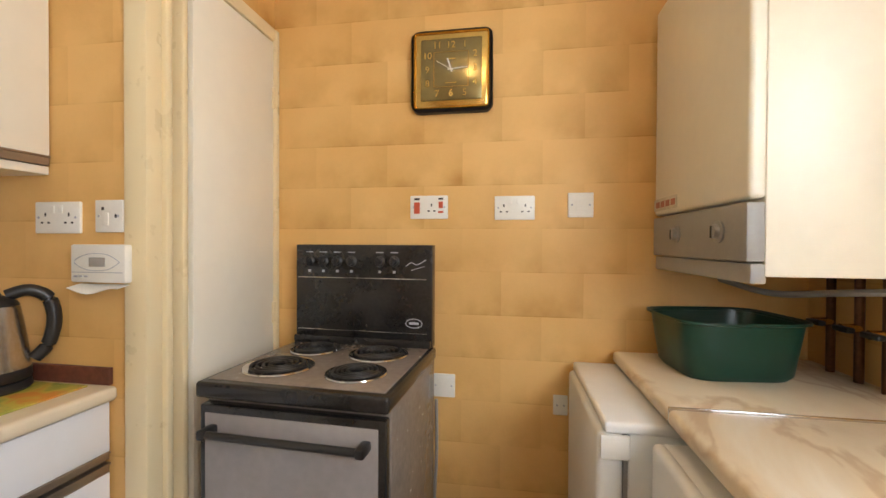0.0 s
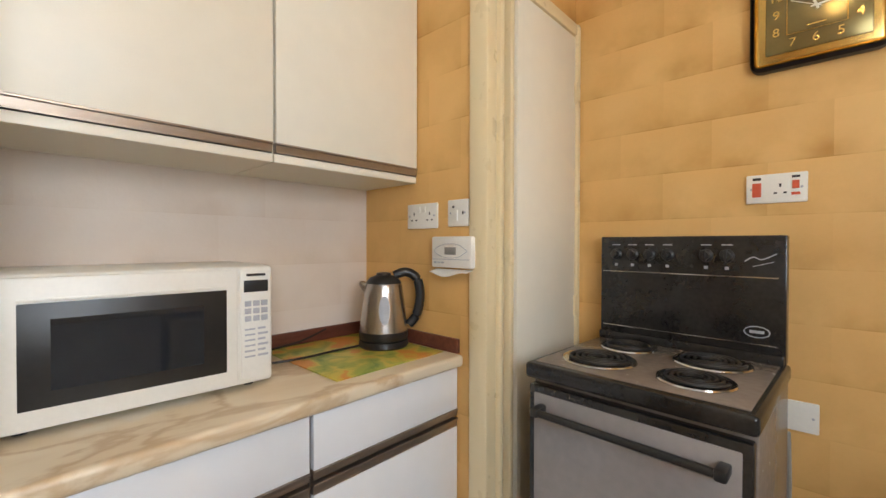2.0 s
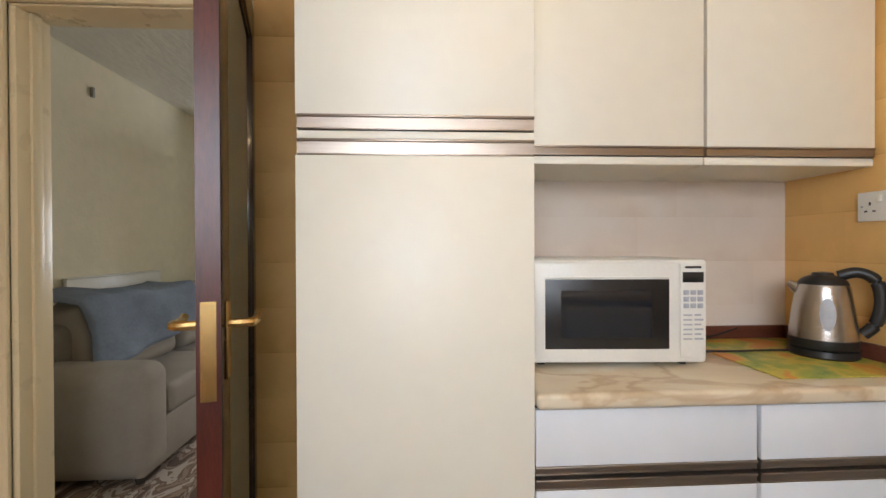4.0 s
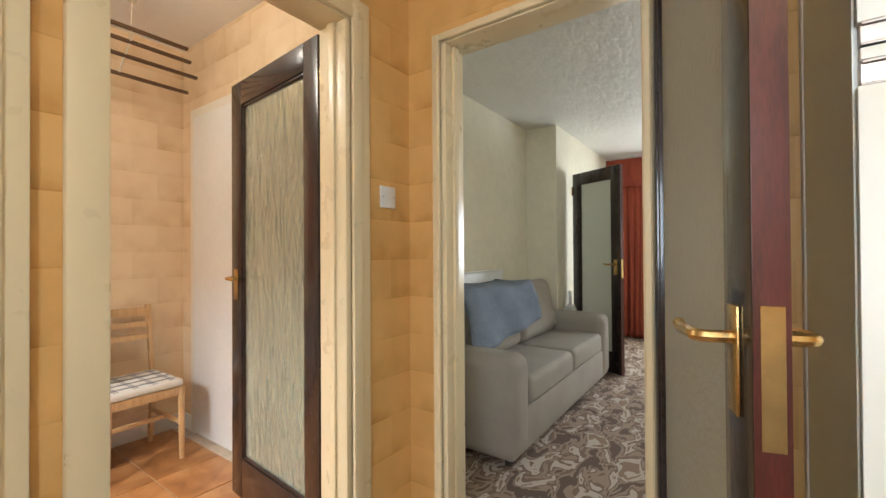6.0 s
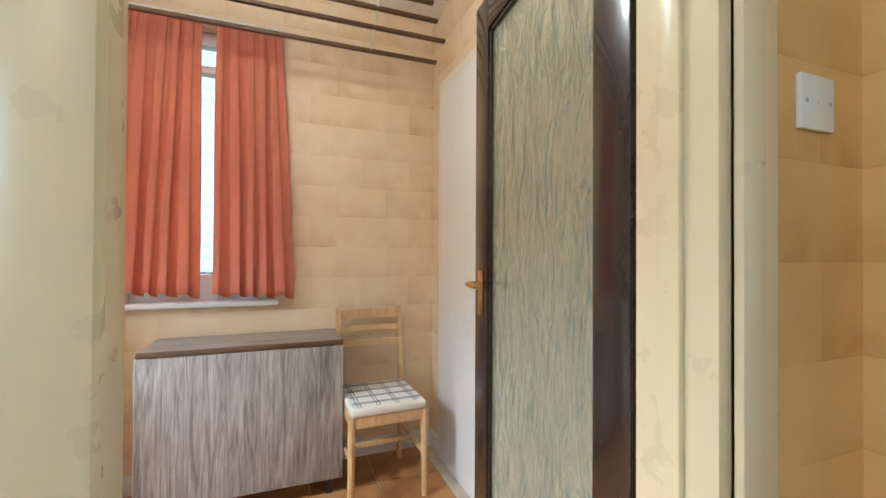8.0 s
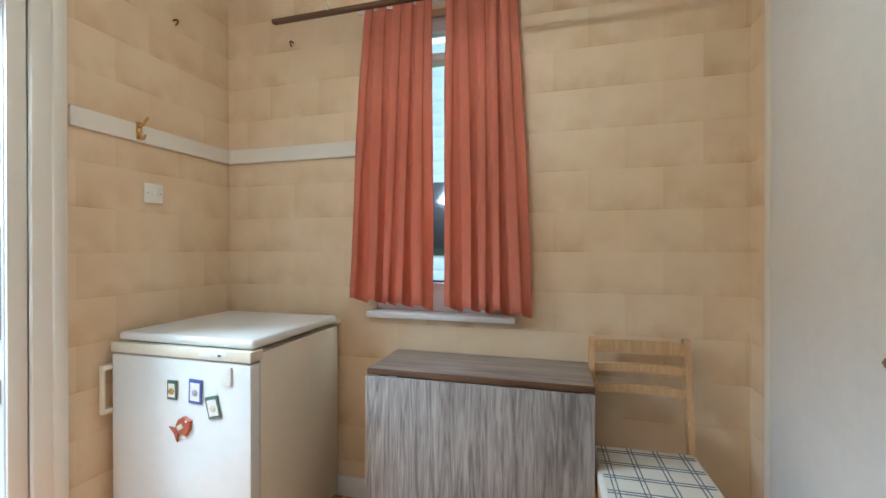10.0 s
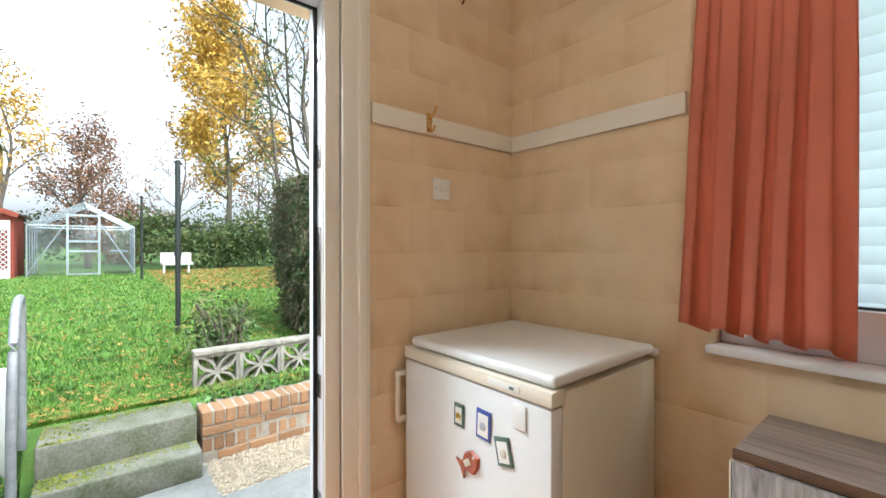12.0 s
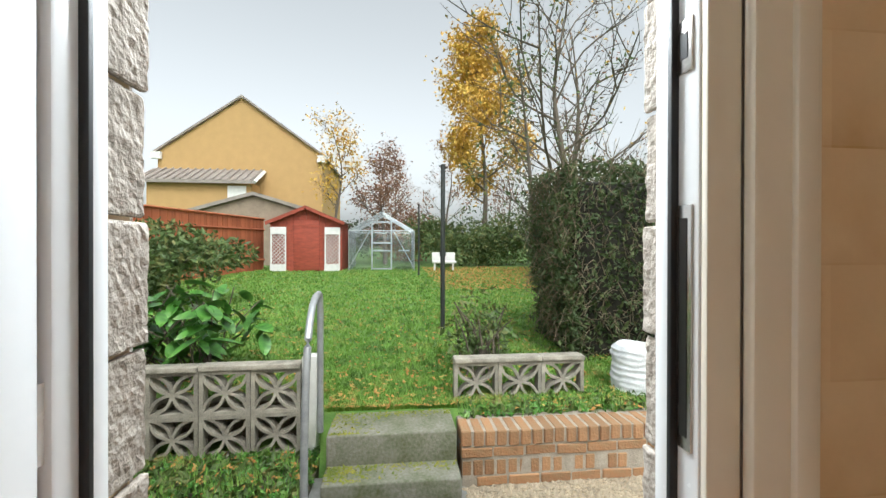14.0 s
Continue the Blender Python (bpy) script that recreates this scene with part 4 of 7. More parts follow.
def right_run():
    for y0, y1, nm in ((1.648, 2.150, "far"), (0.20, 1.644, "near")):
        w = thing("worktop", "pale marbled laminate worktop with a rolled edge", "worktop", "worktops under the boiler")
        part("slab", boxed(1.075, 1.678, y0, y1, 0.868, 0.905, 0.012, None, 4), M["worktop"], w)
    solid("joint_strip", boxed(1.078, 1.676, 1.6435, 1.6485, 0.8685, 0.9075, 0.001), M["chrome"], "thin alloy strip between two worktops", "strip", "thing")
    f = thing("under_counter_fridge", "white under-counter fridge standing proud of the worktop", "fridge")
    part("cabinet", boxed(1.00, 1.60, 1.665, 2.148, 0.02, 0.845, 0.006), M["white_metal"], f)
    part("top_cap", boxed(0.945, 1.60, 1.655, 2.158, 0.832, 0.860, 0.010, None, 3), M["white_metal"], f, "white lid with rounded front")
    part("door", boxed(0.930, 0.990, 1.660, 2.152, 0.06, 0.835, 0.018, None, 4), M["white_metal"], f)
    part("door_gasket", boxed(0.990, 1.0, 1.668, 2.145, 0.07, 0.825), M["grey_plastic"], f)
    part("side_trim", boxed(0.935, 1.00, 1.648, 1.660, 0.775, 0.832, 0.004), M["white_plastic"], f)
    m = thing("washing_machine", "white front-loading appliance under the worktop", "washing machine")
    part("cabinet", boxed(1.06, 1.66, 1.03, 1.625, 0.02, 0.835, 0.006), M["white_metal"], m)
    part("front", boxed(1.035, 1.065, 1.035, 1.620, 0.05, 0.838, 0.012, None, 3), M["white_metal"], m)
    part("port", lathe([(0.15, 0), (0.15, 0.02), (0.12, 0.03), (0.10, 0.01)], 32, pose(1.035, 1.32, 0.45, 0, -90)), M["grey_plastic"], m)
    b = thing("base_unit", "white laminate base unit under the worktop", "cupboard", "kitchen base units")
    # carcass coloured near-black for the shade behind the door's edges
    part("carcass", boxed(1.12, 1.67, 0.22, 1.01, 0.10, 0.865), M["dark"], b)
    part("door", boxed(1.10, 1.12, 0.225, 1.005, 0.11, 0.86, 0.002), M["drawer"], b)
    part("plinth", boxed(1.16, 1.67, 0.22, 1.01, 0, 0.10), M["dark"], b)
    # washing-up bowl
    bowl = thing("washing_up_bowl", "dark green plastic washing-up bowl on the worktop", "bowl")
    bm = bmesh.new()
    rings = []
    for sx, sy, rad, z in ((0.155, 0.125, 0.06, 0.0), (0.168, 0.138, 0.07, 0.012), (0.190, 0.160, 0.08, 0.135), (0.202, 0.172, 0.085, 0.140), (0.202, 0.172, 0.085, 0.134), (0.186, 0.156, 0.08, 0.130), (0.162, 0.132, 0.07, 0.014), (0.10, 0.08, 0.05, 0.008)):
        ring = []
        for k in range(40):
            a = 2 * math.pi * k / 40
            c, s = math.cos(a), math.sin(a)
            q = 0.42
            ring.append(bm.verts.new((sx * math.copysign(abs(c) ** q, c), sy * math.copysign(abs(s) ** q, s), z)))
        rings.append(ring)
    for r0, r1 in zip(rings, rings[1:]):
        for k in range(40):
            bm.faces.new((r0[k], r0[(k + 1) % 40], r1[(k + 1) % 40], r1[k]))
    bm.faces.new(rings[0][::-1])
    bm.faces.new(rings[-1])
    bmesh.ops.transform(bm, verts=bm.verts, matrix=pose(1.335, 1.975, 0.906, 0, 0, 6) @ Matrix.Diagonal((0.86, 0.88, 1.16, 1)))
    part("basin", bm, M["green_plastic"], bowl)


right_run()


def kitchen_window():
    t = thing("window_2", "white kitchen window over the worktop", "window", "", "structure")
    y0, y1, z0, z1, x = -0.3, 0.9, 1.1, 2.05, 1.78
    for a in ((y0, y1, z0, z0 + 0.05), (y0, y1, z1 - 0.05, z1), (y0, y0 + 0.05, z0 + 0.05, z1 - 0.05), (y1 - 0.05, y1, z0 + 0.05, z1 - 0.05)):
        part("window_frame", boxed(x - 0.03, x + 0.03, *a, 0.004), M["upvc"], t)
    p = part("pane", boxed(x - 0.003, x + 0.003, y0 + 0.05, y1 - 0.05, z0 + 0.05, z1 - 0.05), M["glass"], t, smooth=False)
    p.visible_shadow = False


kitchen_window()
# added holder round the lobby fill light, never in view
lob = thing("ceiling_light", "added unseen lamp holder at the lobby fill light", "ceiling light")
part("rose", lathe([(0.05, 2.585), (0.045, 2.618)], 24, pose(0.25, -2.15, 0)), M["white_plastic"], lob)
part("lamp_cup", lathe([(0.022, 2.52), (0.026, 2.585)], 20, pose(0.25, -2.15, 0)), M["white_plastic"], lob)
pend = thing("ceiling_light", "plain white ceiling lamp holder", "ceiling light")
part("rose", lathe([(0.045, 2.476), (0.04, 2.499)], 24, pose(0.78, 0.65, 0)), M["white_plastic"], pend)


# ---- lobby ----
def skirting(name, x0, x1, y0, y1):
    return solid(name, boxed(x0, x1, y0, y1, -0.004, 0.095, 0.004), M["white_gloss"], "white gloss skirting board", "skirting")


skirting("baseboard_1", -0.80, 1.626, -3.30, -3.285)
skirting("baseboard_2", -0.807, -0.792, -3.285, -3.14)
skirting("baseboard_3", 1.611, 1.626, -3.285, -2.53)


def lobby_cupboard():
    t = thing("door_5", "white painted flush cupboard door in the lobby, closed", "door", "", "structure")
    leaf = part("leaf", boxed(-0.807, -0.772, -3.065, -2.335, 0.02, 2.10, 0.003), M["white_gloss"], t)
    for nm, y0, y1, z0, z1 in (("architrave", -3.125, -3.068, 0, 2.16), ("architrave", -2.332, -2.275, 0, 2.16), ("architrave", -3.068, -2.332, 2.103, 2.16)):
        part(nm, boxed(-0.807, -0.780, y0, y1, z0, z1, 0.005), M["lobby_gloss"], t)


lobby_cupboard()


def drop_leaf_table():
    t = thing("drop_leaf_table", "folded grey wood-print drop-leaf table against the wall", "table")
    part("top", boxed(-0.215, 0.632, -3.265, -2.955, 0.733, 0.752, 0.003), M["ash_top"], t)
    part("edge_band", boxed(-0.217, 0.634, -2.957, -2.944, 0.728, 0.7515, 0.003), M["slat"], t, "dark brown edge band")
    part("front_leaf", boxed(-0.215, 0.632, -2.950, -2.932, 0.085, 0.726, 0.004), M["ash_grey"], t, "hanging grey-grained leaf")
    part("leaf_edge", boxed(0.632, 0.636, -2.950, -2.932, 0.085, 0.726, 0.001), M["rope"], t, "pale edge strip")
    part("rear_leaf", boxed(-0.215, 0.632, -3.284, -3.268, 0.085, 0.730, 0.003), M["ash_grey"], t)
    for x in (-0.16, 0.58):
        for y in (-3.23, -2.985):
            part("leg", boxed(x - 0.016, x + 0.016, y - 0.016, y + 0.016, -0.004, 0.733, 0.003), M["black"], t, "black steel leg")
    part("rail", boxed(-0.15, 0.57, -3.12, -3.09, 0.66, 0.733, 0.003), M["dark"], t)


drop_leaf_table()


def chair():
    t = thing("dining_chair", "pale beech dining chair with a checked padded seat", "chair", at=pose(-0.405, -2.975, -0.002, 0, 0, 2))
    w, f, b = 0.185, 0.205, -0.20
    for sx in (-1, 1):
        part("front_leg", tube([(sx * (w - 0.005), f - 0.02, 0.0), (sx * (w - 0.008), f - 0.02, 0.2), (sx * (w - 0.01), f - 0.02, 0.425)], 0.014, 8, None, 0.019), M["beech"], t)
        bm = bmesh.new()
        line = [(b - 0.02, 0.0), (b + 0.005, 0.22), (b + 0.01, 0.43), (b - 0.02, 0.65), (b - 0.055, 0.875)]
        for (ya, za), (yb, zb) in zip(line, line[1:]):
            vs = []
            for y, z in ((ya, za), (yb, zb)):
                for dx, dy in ((-0.011, -0.017), (0.011, -0.017), (0.011, 0.017), (-0.011, 0.017)):
                    vs.append(bm.verts.new((sx * (w - 0.012) + dx, y + dy, z)))
            for k in range(4):
                bm.faces.new((vs[k], vs[(k + 1) % 4], vs[4 + (k + 1) % 4], vs[4 + k]))
            bm.faces.new(vs[:4][::-1])
            bm.faces.new(vs[4:])
        bmesh.ops.remove_doubles(bm, verts=bm.verts, dist=1e-4)
        part("back_leg", bm, M["beech"], t)
        part("side_rail", boxed(sx * (w - 0.012) - 0.009, sx * (w - 0.012) + 0.009, b, f - 0.03, 0.375, 0.425, 0.003), M["beech"], t)
        part("stretcher", boxed(sx * (w - 0.012) - 0.008, sx * (w - 0.012) + 0.008, b, f - 0.03, 0.20, 0.225, 0.003), M["beech"], t)
    part("front_rail", boxed(-w + 0.01, w - 0.01, f - 0.03, f - 0.008, 0.375, 0.425, 0.004), M["beech"], t)
    part("stretcher", boxed(-w + 0.01, w - 0.01, -0.01, 0.012, 0.20, 0.225, 0.003), M["beech"], t)
    for z, h in ((0.835, 0.05), (0.755, 0.032), (0.675, 0.032)):
        y = b - 0.055 + (0.875 - z) * 0.15
        bm = bmesh.new()
        n = 8
        rows = []
        for k in range(n + 1):
            u = -1 + 2 * k / n
            bow = -0.018 * (1 - u * u)
            rows.append([bm.verts.new((u * (w - 0.02), y + bow + dy, z + dz)) for dy, dz in ((-0.007, -h / 2), (0.007, -h / 2), (0.007, h / 2), (-0.007, h / 2))])
        for a, c in zip(rows, rows[1:]):
            for k in range(4):
                bm.faces.new((a[k], a[(k + 1) % 4], c[(k + 1) % 4], c[k]))
        bm.faces.new(rows[0][::-1])
        bm.faces.new(rows[-1])
        part("back_slat", bm, M["beech"], t)
    seat = part("seat_pad", boxed(-w + 0.002, w - 0.002, b + 0.02, f, 0.425, 0.470, 0.018, None, 4), M["check"], t, "cream padded seat with a dark check")
    for k in range(4):
        for off in (0, 0.014):
            u = -w + 0.045 + k * 0.09 + off
            part("check_stripe", boxed(u, u + 0.004, b + 0.035, f - 0.015, 0.4695, 0.4712), M["check_line"], seat)
            v = b + 0.06 + k * 0.09 + off
            part("check_stripe", boxed(-w + 0.018, w - 0.018, v, v + 0.004, 0.4695, 0.4715), M["check_line"], seat)


chair()


def drape(name, x0, x1, top0, top1, y, z0, z1, folds, mat, label, swing=0.0, depth=0.035, plane="y"):
    """A hanging curtain with folds that open towards the hem."""
    nu, nv = folds * 14, 30
    verts, faces = [], []
    for j in range(nv + 1):
        v = j / nv
        z = z1 + (z0 - z1) * v
        a, b = top0 + (x0 - top0) * v ** 0.8, top1 + (x1 - top1) * v ** 0.8
        for i in range(nu + 1):
            u = i / nu
            ph = 2 * math.pi * folds * (u + 0.03 * math.sin(9 * u + 2 * v))
            amp = depth * (0.35 + 0.65 * v) * (0.7 + 0.3 * math.sin(17 * u + 1.3))
            off = amp * (math.sin(ph) + 0.25 * math.sin(2 * ph + 3 * v)) + 0.006 * noise.noise((u * 8, v * 5, x0))
            x = a + (b - a) * u + 0.008 * math.sin(ph * 2 + v)
            zz = z + (0.012 * math.sin(ph) * v if j == nv else 0) + swing * u * v
            verts.append((x, y + off, zz) if plane == "y" else (y + off, x, zz))
    for j in range(nv):
        for i in range(nu):
            k = j * (nu + 1) + i
            faces.append((k, k + 1, k + nu + 2, k + nu + 1))
    mesh = bpy.data.meshes.new("cloth")
    mesh.from_pydata(verts, [], faces)
    mesh.materials.append(mat)
    for p in mesh.polygons:
        p.use_smooth = True
    t = thing(name, label, "curtain", "curtains")
    cloth = new("cloth", mesh)
    cloth.parent = t
    thick = cloth.modifiers.new("thick", "SOLIDIFY")
    thick.thickness = 0.003
    return t


left_drape = drape("curtain", 0.845, 0.455, 0.765, 0.445, -3.225, 0.985, 2.345, 5, M["curtain"], "coral cotton curtain drawn beside the lobby window", -0.03)
right_drape = drape("curtain", 0.385, 0.015, 0.375, 0.075, -3.225, 0.960, 2.345, 5, M["curtain"], "coral cotton curtain hanging part way over the window", -0.02)
rod = thing("curtain_rail", "white curtain rail over the lobby window", "curtain rail")
part("rail", boxed(0.05, 0.82, -3.245, -3.228, 2.335, 2.365, 0.004), M["white_plastic"], rod)
for x in (0.07, 0.80):
    part("bracket", boxed(x - 0.01, x + 0.01, -3.30, -3.228, 2.352, 2.366, 0.002), M["white_plastic"], rod)


def lobby_window():
    t = thing("window_1", "white uPVC lobby window behind the curtains", "window", "", "structure")
    x0, x1, z0, z1, y = 0.10, 0.78, 0.92, 2.34, -3.40
    for a in ((x0, x1, z0, z0 + 0.14), (x0, x1, z1 - 0.07, z1)):
        part("window_frame", boxed(a[0], a[1], y - 0.03, y + 0.04, a[2], a[3], 0.006), M["upvc"], t)
    for a, b in ((x0, x0 + 0.06), (x1 - 0.06, x1)):
        part("window_frame", boxed(a, b, y - 0.03, y + 0.04, z0 + 0.14, z1 - 0.07, 0.006), M["upvc"], t)
    part("opening_rail", boxed(x0 + 0.06, x1 - 0.06, y - 0.02, y + 0.055, 2.12, 2.16, 0.006), M["upvc"], t)
    part("glazing_seal", boxed(x0 + 0.062, x1 - 0.062, y - 0.01, y + 0.02, 1.062, 1.068), M["seal"], t)
    p = part("pane", boxed(x0 + 0.06, x1 - 0.06, y - 0.004, y + 0.004, 1.06, 2.27), M["glass"], t, smooth=False)
    p.visible_shadow = False
    part("window_sill", boxed(0.085, 0.795, -3.36, -3.262, 0.895, 0.922, 0.006), M["white_gloss"], t, "white painted sill board")


lobby_window()


def lobby_rail():
    for nm, a in (("hook_rail", (1.610, 1.626, -3.30, -2.535)), ("hook_rail", (0.86, 1.610, -3.30, -3.284))):
        t = thing(nm, "cream painted hook rail on the lobby wall", "rail", "hook rails")
        part("board", boxed(*a, 1.678, 1.752, 0.004), M["lobby_gloss"], t)
    h = thing("coat_hook", "old brass double coat hook on the rail", "hook")
    part("plate", boxed(1.603, 1.611, -2.80, -2.775, 1.685, 1.76, 0.003), M["brass"], h)
    part("upper_prong", tube(arc([(1.606, -2.787, 1.74), (1.58, -2.787, 1.75), (1.558, -2.787, 1.775)], 4), 0.006), M["brass"], h)
    part("lower_prong", tube(arc([(1.606, -2.787, 1.70), (1.585, -2.787, 1.685), (1.572, -2.787, 1.705)], 4), 0.005), M["brass"], h)
    for x, y in ((1.626, -2.966), (1.22, -3.30)):
        k = thing("wall_hook", "small rusty hook in the papered wall", "hook", "wall hooks")
        d = Vector((-1, 0, 0)) if x > 1.5 else Vector((0, 1, 0))
        p = Vector((x, y, 2.285))
        part("shank", tube(arc([p, p + d * 0.02, p + d * 0.028 + Vector((0, 0, -0.012)), p + d * 0.014 + Vector((0, 0, -0.026))], 4), 0.004), M["copper"], k)
    faceplate("light_switch", "white light switch plate on the lobby wall", pose(1.626, -2.862, 1.468, 0, 0, 90), 0.086, 0.086, [("rocker", M["white_plastic"], -0.006, 0, 0.009, 0.02), ("rocker", M["white_plastic"], 0.006, 0, 0.009, 0.02)])


lobby_rail()


def airer():
    t = thing("clothes_airer", "ceiling clothes airer with four dark wooden slats", "clothes airer")
    spots = ((-0.625, -2.80, 2.42), (-0.675, -2.877, 2.38), (-0.745, -2.952, 2.324), (-0.731, -3.045, 2.246))
    for x, y, z in spots:
        part("slat", boxed(x, x + 1.875, y - 0.013, y + 0.013, z - 0.009, z + 0.009, 0.004), M["slat"], t)
    for x in (-0.36, 0.86):
        part("end_bar", tube([(x, y, z) for _, y, z in spots], 0.006), M["rope"], t)
        part("cord", tube([(x, -2.88, 2.395), (x, -2.84, 2.62)], 0.003, 6), M["rope"], t, "cream hanging cord")
        part("pulley", lathe([(0.02, 0), (0.02, 0.02), (0.012, 0.03)], 14, pose(x, -2.84, 2.588)), M["rope"], t)
    part("cord", tube(arc([(-0.36, -2.84, 2.60), (0.2, -2.7, 2.61), (1.0, -2.2, 2.61)], 4), 0.002, 6), M["rope"], t)


airer()


def freezer():
    t = thing("fridge_freezer", "white lobby fridge with magnets on its door", "fridge")
    x0, x1, f, b = 0.945, 1.595, -2.665, -3.27
    part("cabinet", boxed(x0 + 0.005, x1, b, f - 0.055, 0.03, 0.845, 0.005), M["ivory"], t)
    part("door", boxed(x0, x1, f - 0.05, f, 0.06, 0.815, 0.006), M["white_metal"], t)
    part("door_gasket", boxed(x0 + 0.006, x1 - 0.006, f - 0.056, f - 0.05, 0.07, 0.81), M["grey_plastic"], t)
    band = part("top_band", boxed(x0 - 0.004, x1 + 0.002, f - 0.06, f + 0.004, 0.822, 0.862, 0.004), M["ivory"], t, "cream control band")
    part("badge", boxed(x0 + 0.10, x0 + 0.22, f + 0.003, f + 0.006, 0.832, 0.852, 0.001), M["white_plastic"], band)
    part("badge_light", boxed(x0 + 0.12, x0 + 0.135, f + 0.005, f + 0.0075, 0.838, 0.846), M["teal"], band)
    part("worktop_lid", boxed(x0 - 0.003, x1 - 0.02, b + 0.02, f - 0.010, 0.866, 0.900, 0.014, None, 4), M["white_metal"], t, "white lid with rounded edges")
    part("rear_trim", boxed(x0 - 0.01, x1, b - 0.005, b + 0.03, 0.86, 0.882, 0.004), M["white_plastic"], t)
    hd = part("door_handle", boxed(x1 - 0.008, x1 + 0.012, f + 0.028, f + 0.040, 0.585, 0.775, 0.004), M["ivory"], t, "cream bar handle")
    for z in (0.595, 0.765):
        part("handle_foot", boxed(x1 - 0.008, x1 + 0.012, f - 0.002, f + 0.036, z - 0.01, z + 0.01, 0.003), M["ivory"], hd)
    for x in (x0 + 0.05, x1 - 0.05):
        part("foot", lathe([(0.016, -0.004), (0.016, 0.032)], 12, pose(x, f - 0.08, 0)), M["black"], t)
    y = f + 0.001
    for label, x, z, w, h, turn, mat, inner in (("green framed picture magnet", 1.290, 0.700, 0.044, 0.072, 0, M["teal"], M["gold"]), ("small blue picture magnet on the door", 1.182, 0.704, 0.058, 0.088, -2, M["blue"], M["grey_print"]), ("grey picture magnet hanging crooked", 1.103, 0.654, 0.056, 0.080, 14, M["teal"], M["rope"]), ("white paper label on the fridge door", 1.046, 0.770, 0.044, 0.066, 0, M["white_plastic"], None)):
        g = thing("fridge_magnet", label, "magnet", "fridge magnets", at=pose(x, y, z, 0, turn, 0))
        part("card", boxed(-w / 2, w / 2, 0, 0.005, -h / 2, h / 2, 0.001), mat, g)
        if inner:
            part("picture", boxed(-w / 2 + 0.008, w / 2 - 0.008, 0.004, 0.0065, -h / 2 + 0.010, h / 2 - 0.012), M["white_plastic"], g)
            part("motif", lathe([(0.013, 0), (0.011, 0.003), (0.004, 0.005)], 14, pose(0, 0.006, -0.004, -90)), inner, g)
    g = thing("fridge_magnet", "red terracotta fish-shaped magnet", "magnet", "fridge magnets", at=pose(1.243, y, 0.566, 0, 35, 0))
    outline = [(-0.055, 0.0), (-0.035, 0.028), (0.0, 0.034), (0.03, 0.014), (0.055, 0.034), (0.048, 0.0), (0.055, -0.034), (0.028, -0.012), (0.0, -0.036), (-0.032, -0.026)]
    bm = bmesh.new()
    lo = [bm.verts.new((px, 0, pz)) for px, pz in outline]
    hi = [bm.verts.new((px * 0.86, 0.009, pz * 0.86)) for px, pz in outline]
    bm.faces.new(lo)
    bm.faces.new(hi[::-1])
    for k in range(len(lo)):
        bm.faces.new((lo[k], lo[(k + 1) % len(lo)], hi[(k + 1) % len(lo)], hi[k]))
    part("body", bm, M["fish"], g)
    part("fin", boxed(-0.012, 0.016, 0.008, 0.012, -0.006, 0.014, 0.003), M["rope"], g)
    part("eye", lathe([(0.005, 0), (0.004, 0.003)], 10, pose(-0.034, 0.008, 0.008, -90)), M["white_plastic"], g)


freezer()


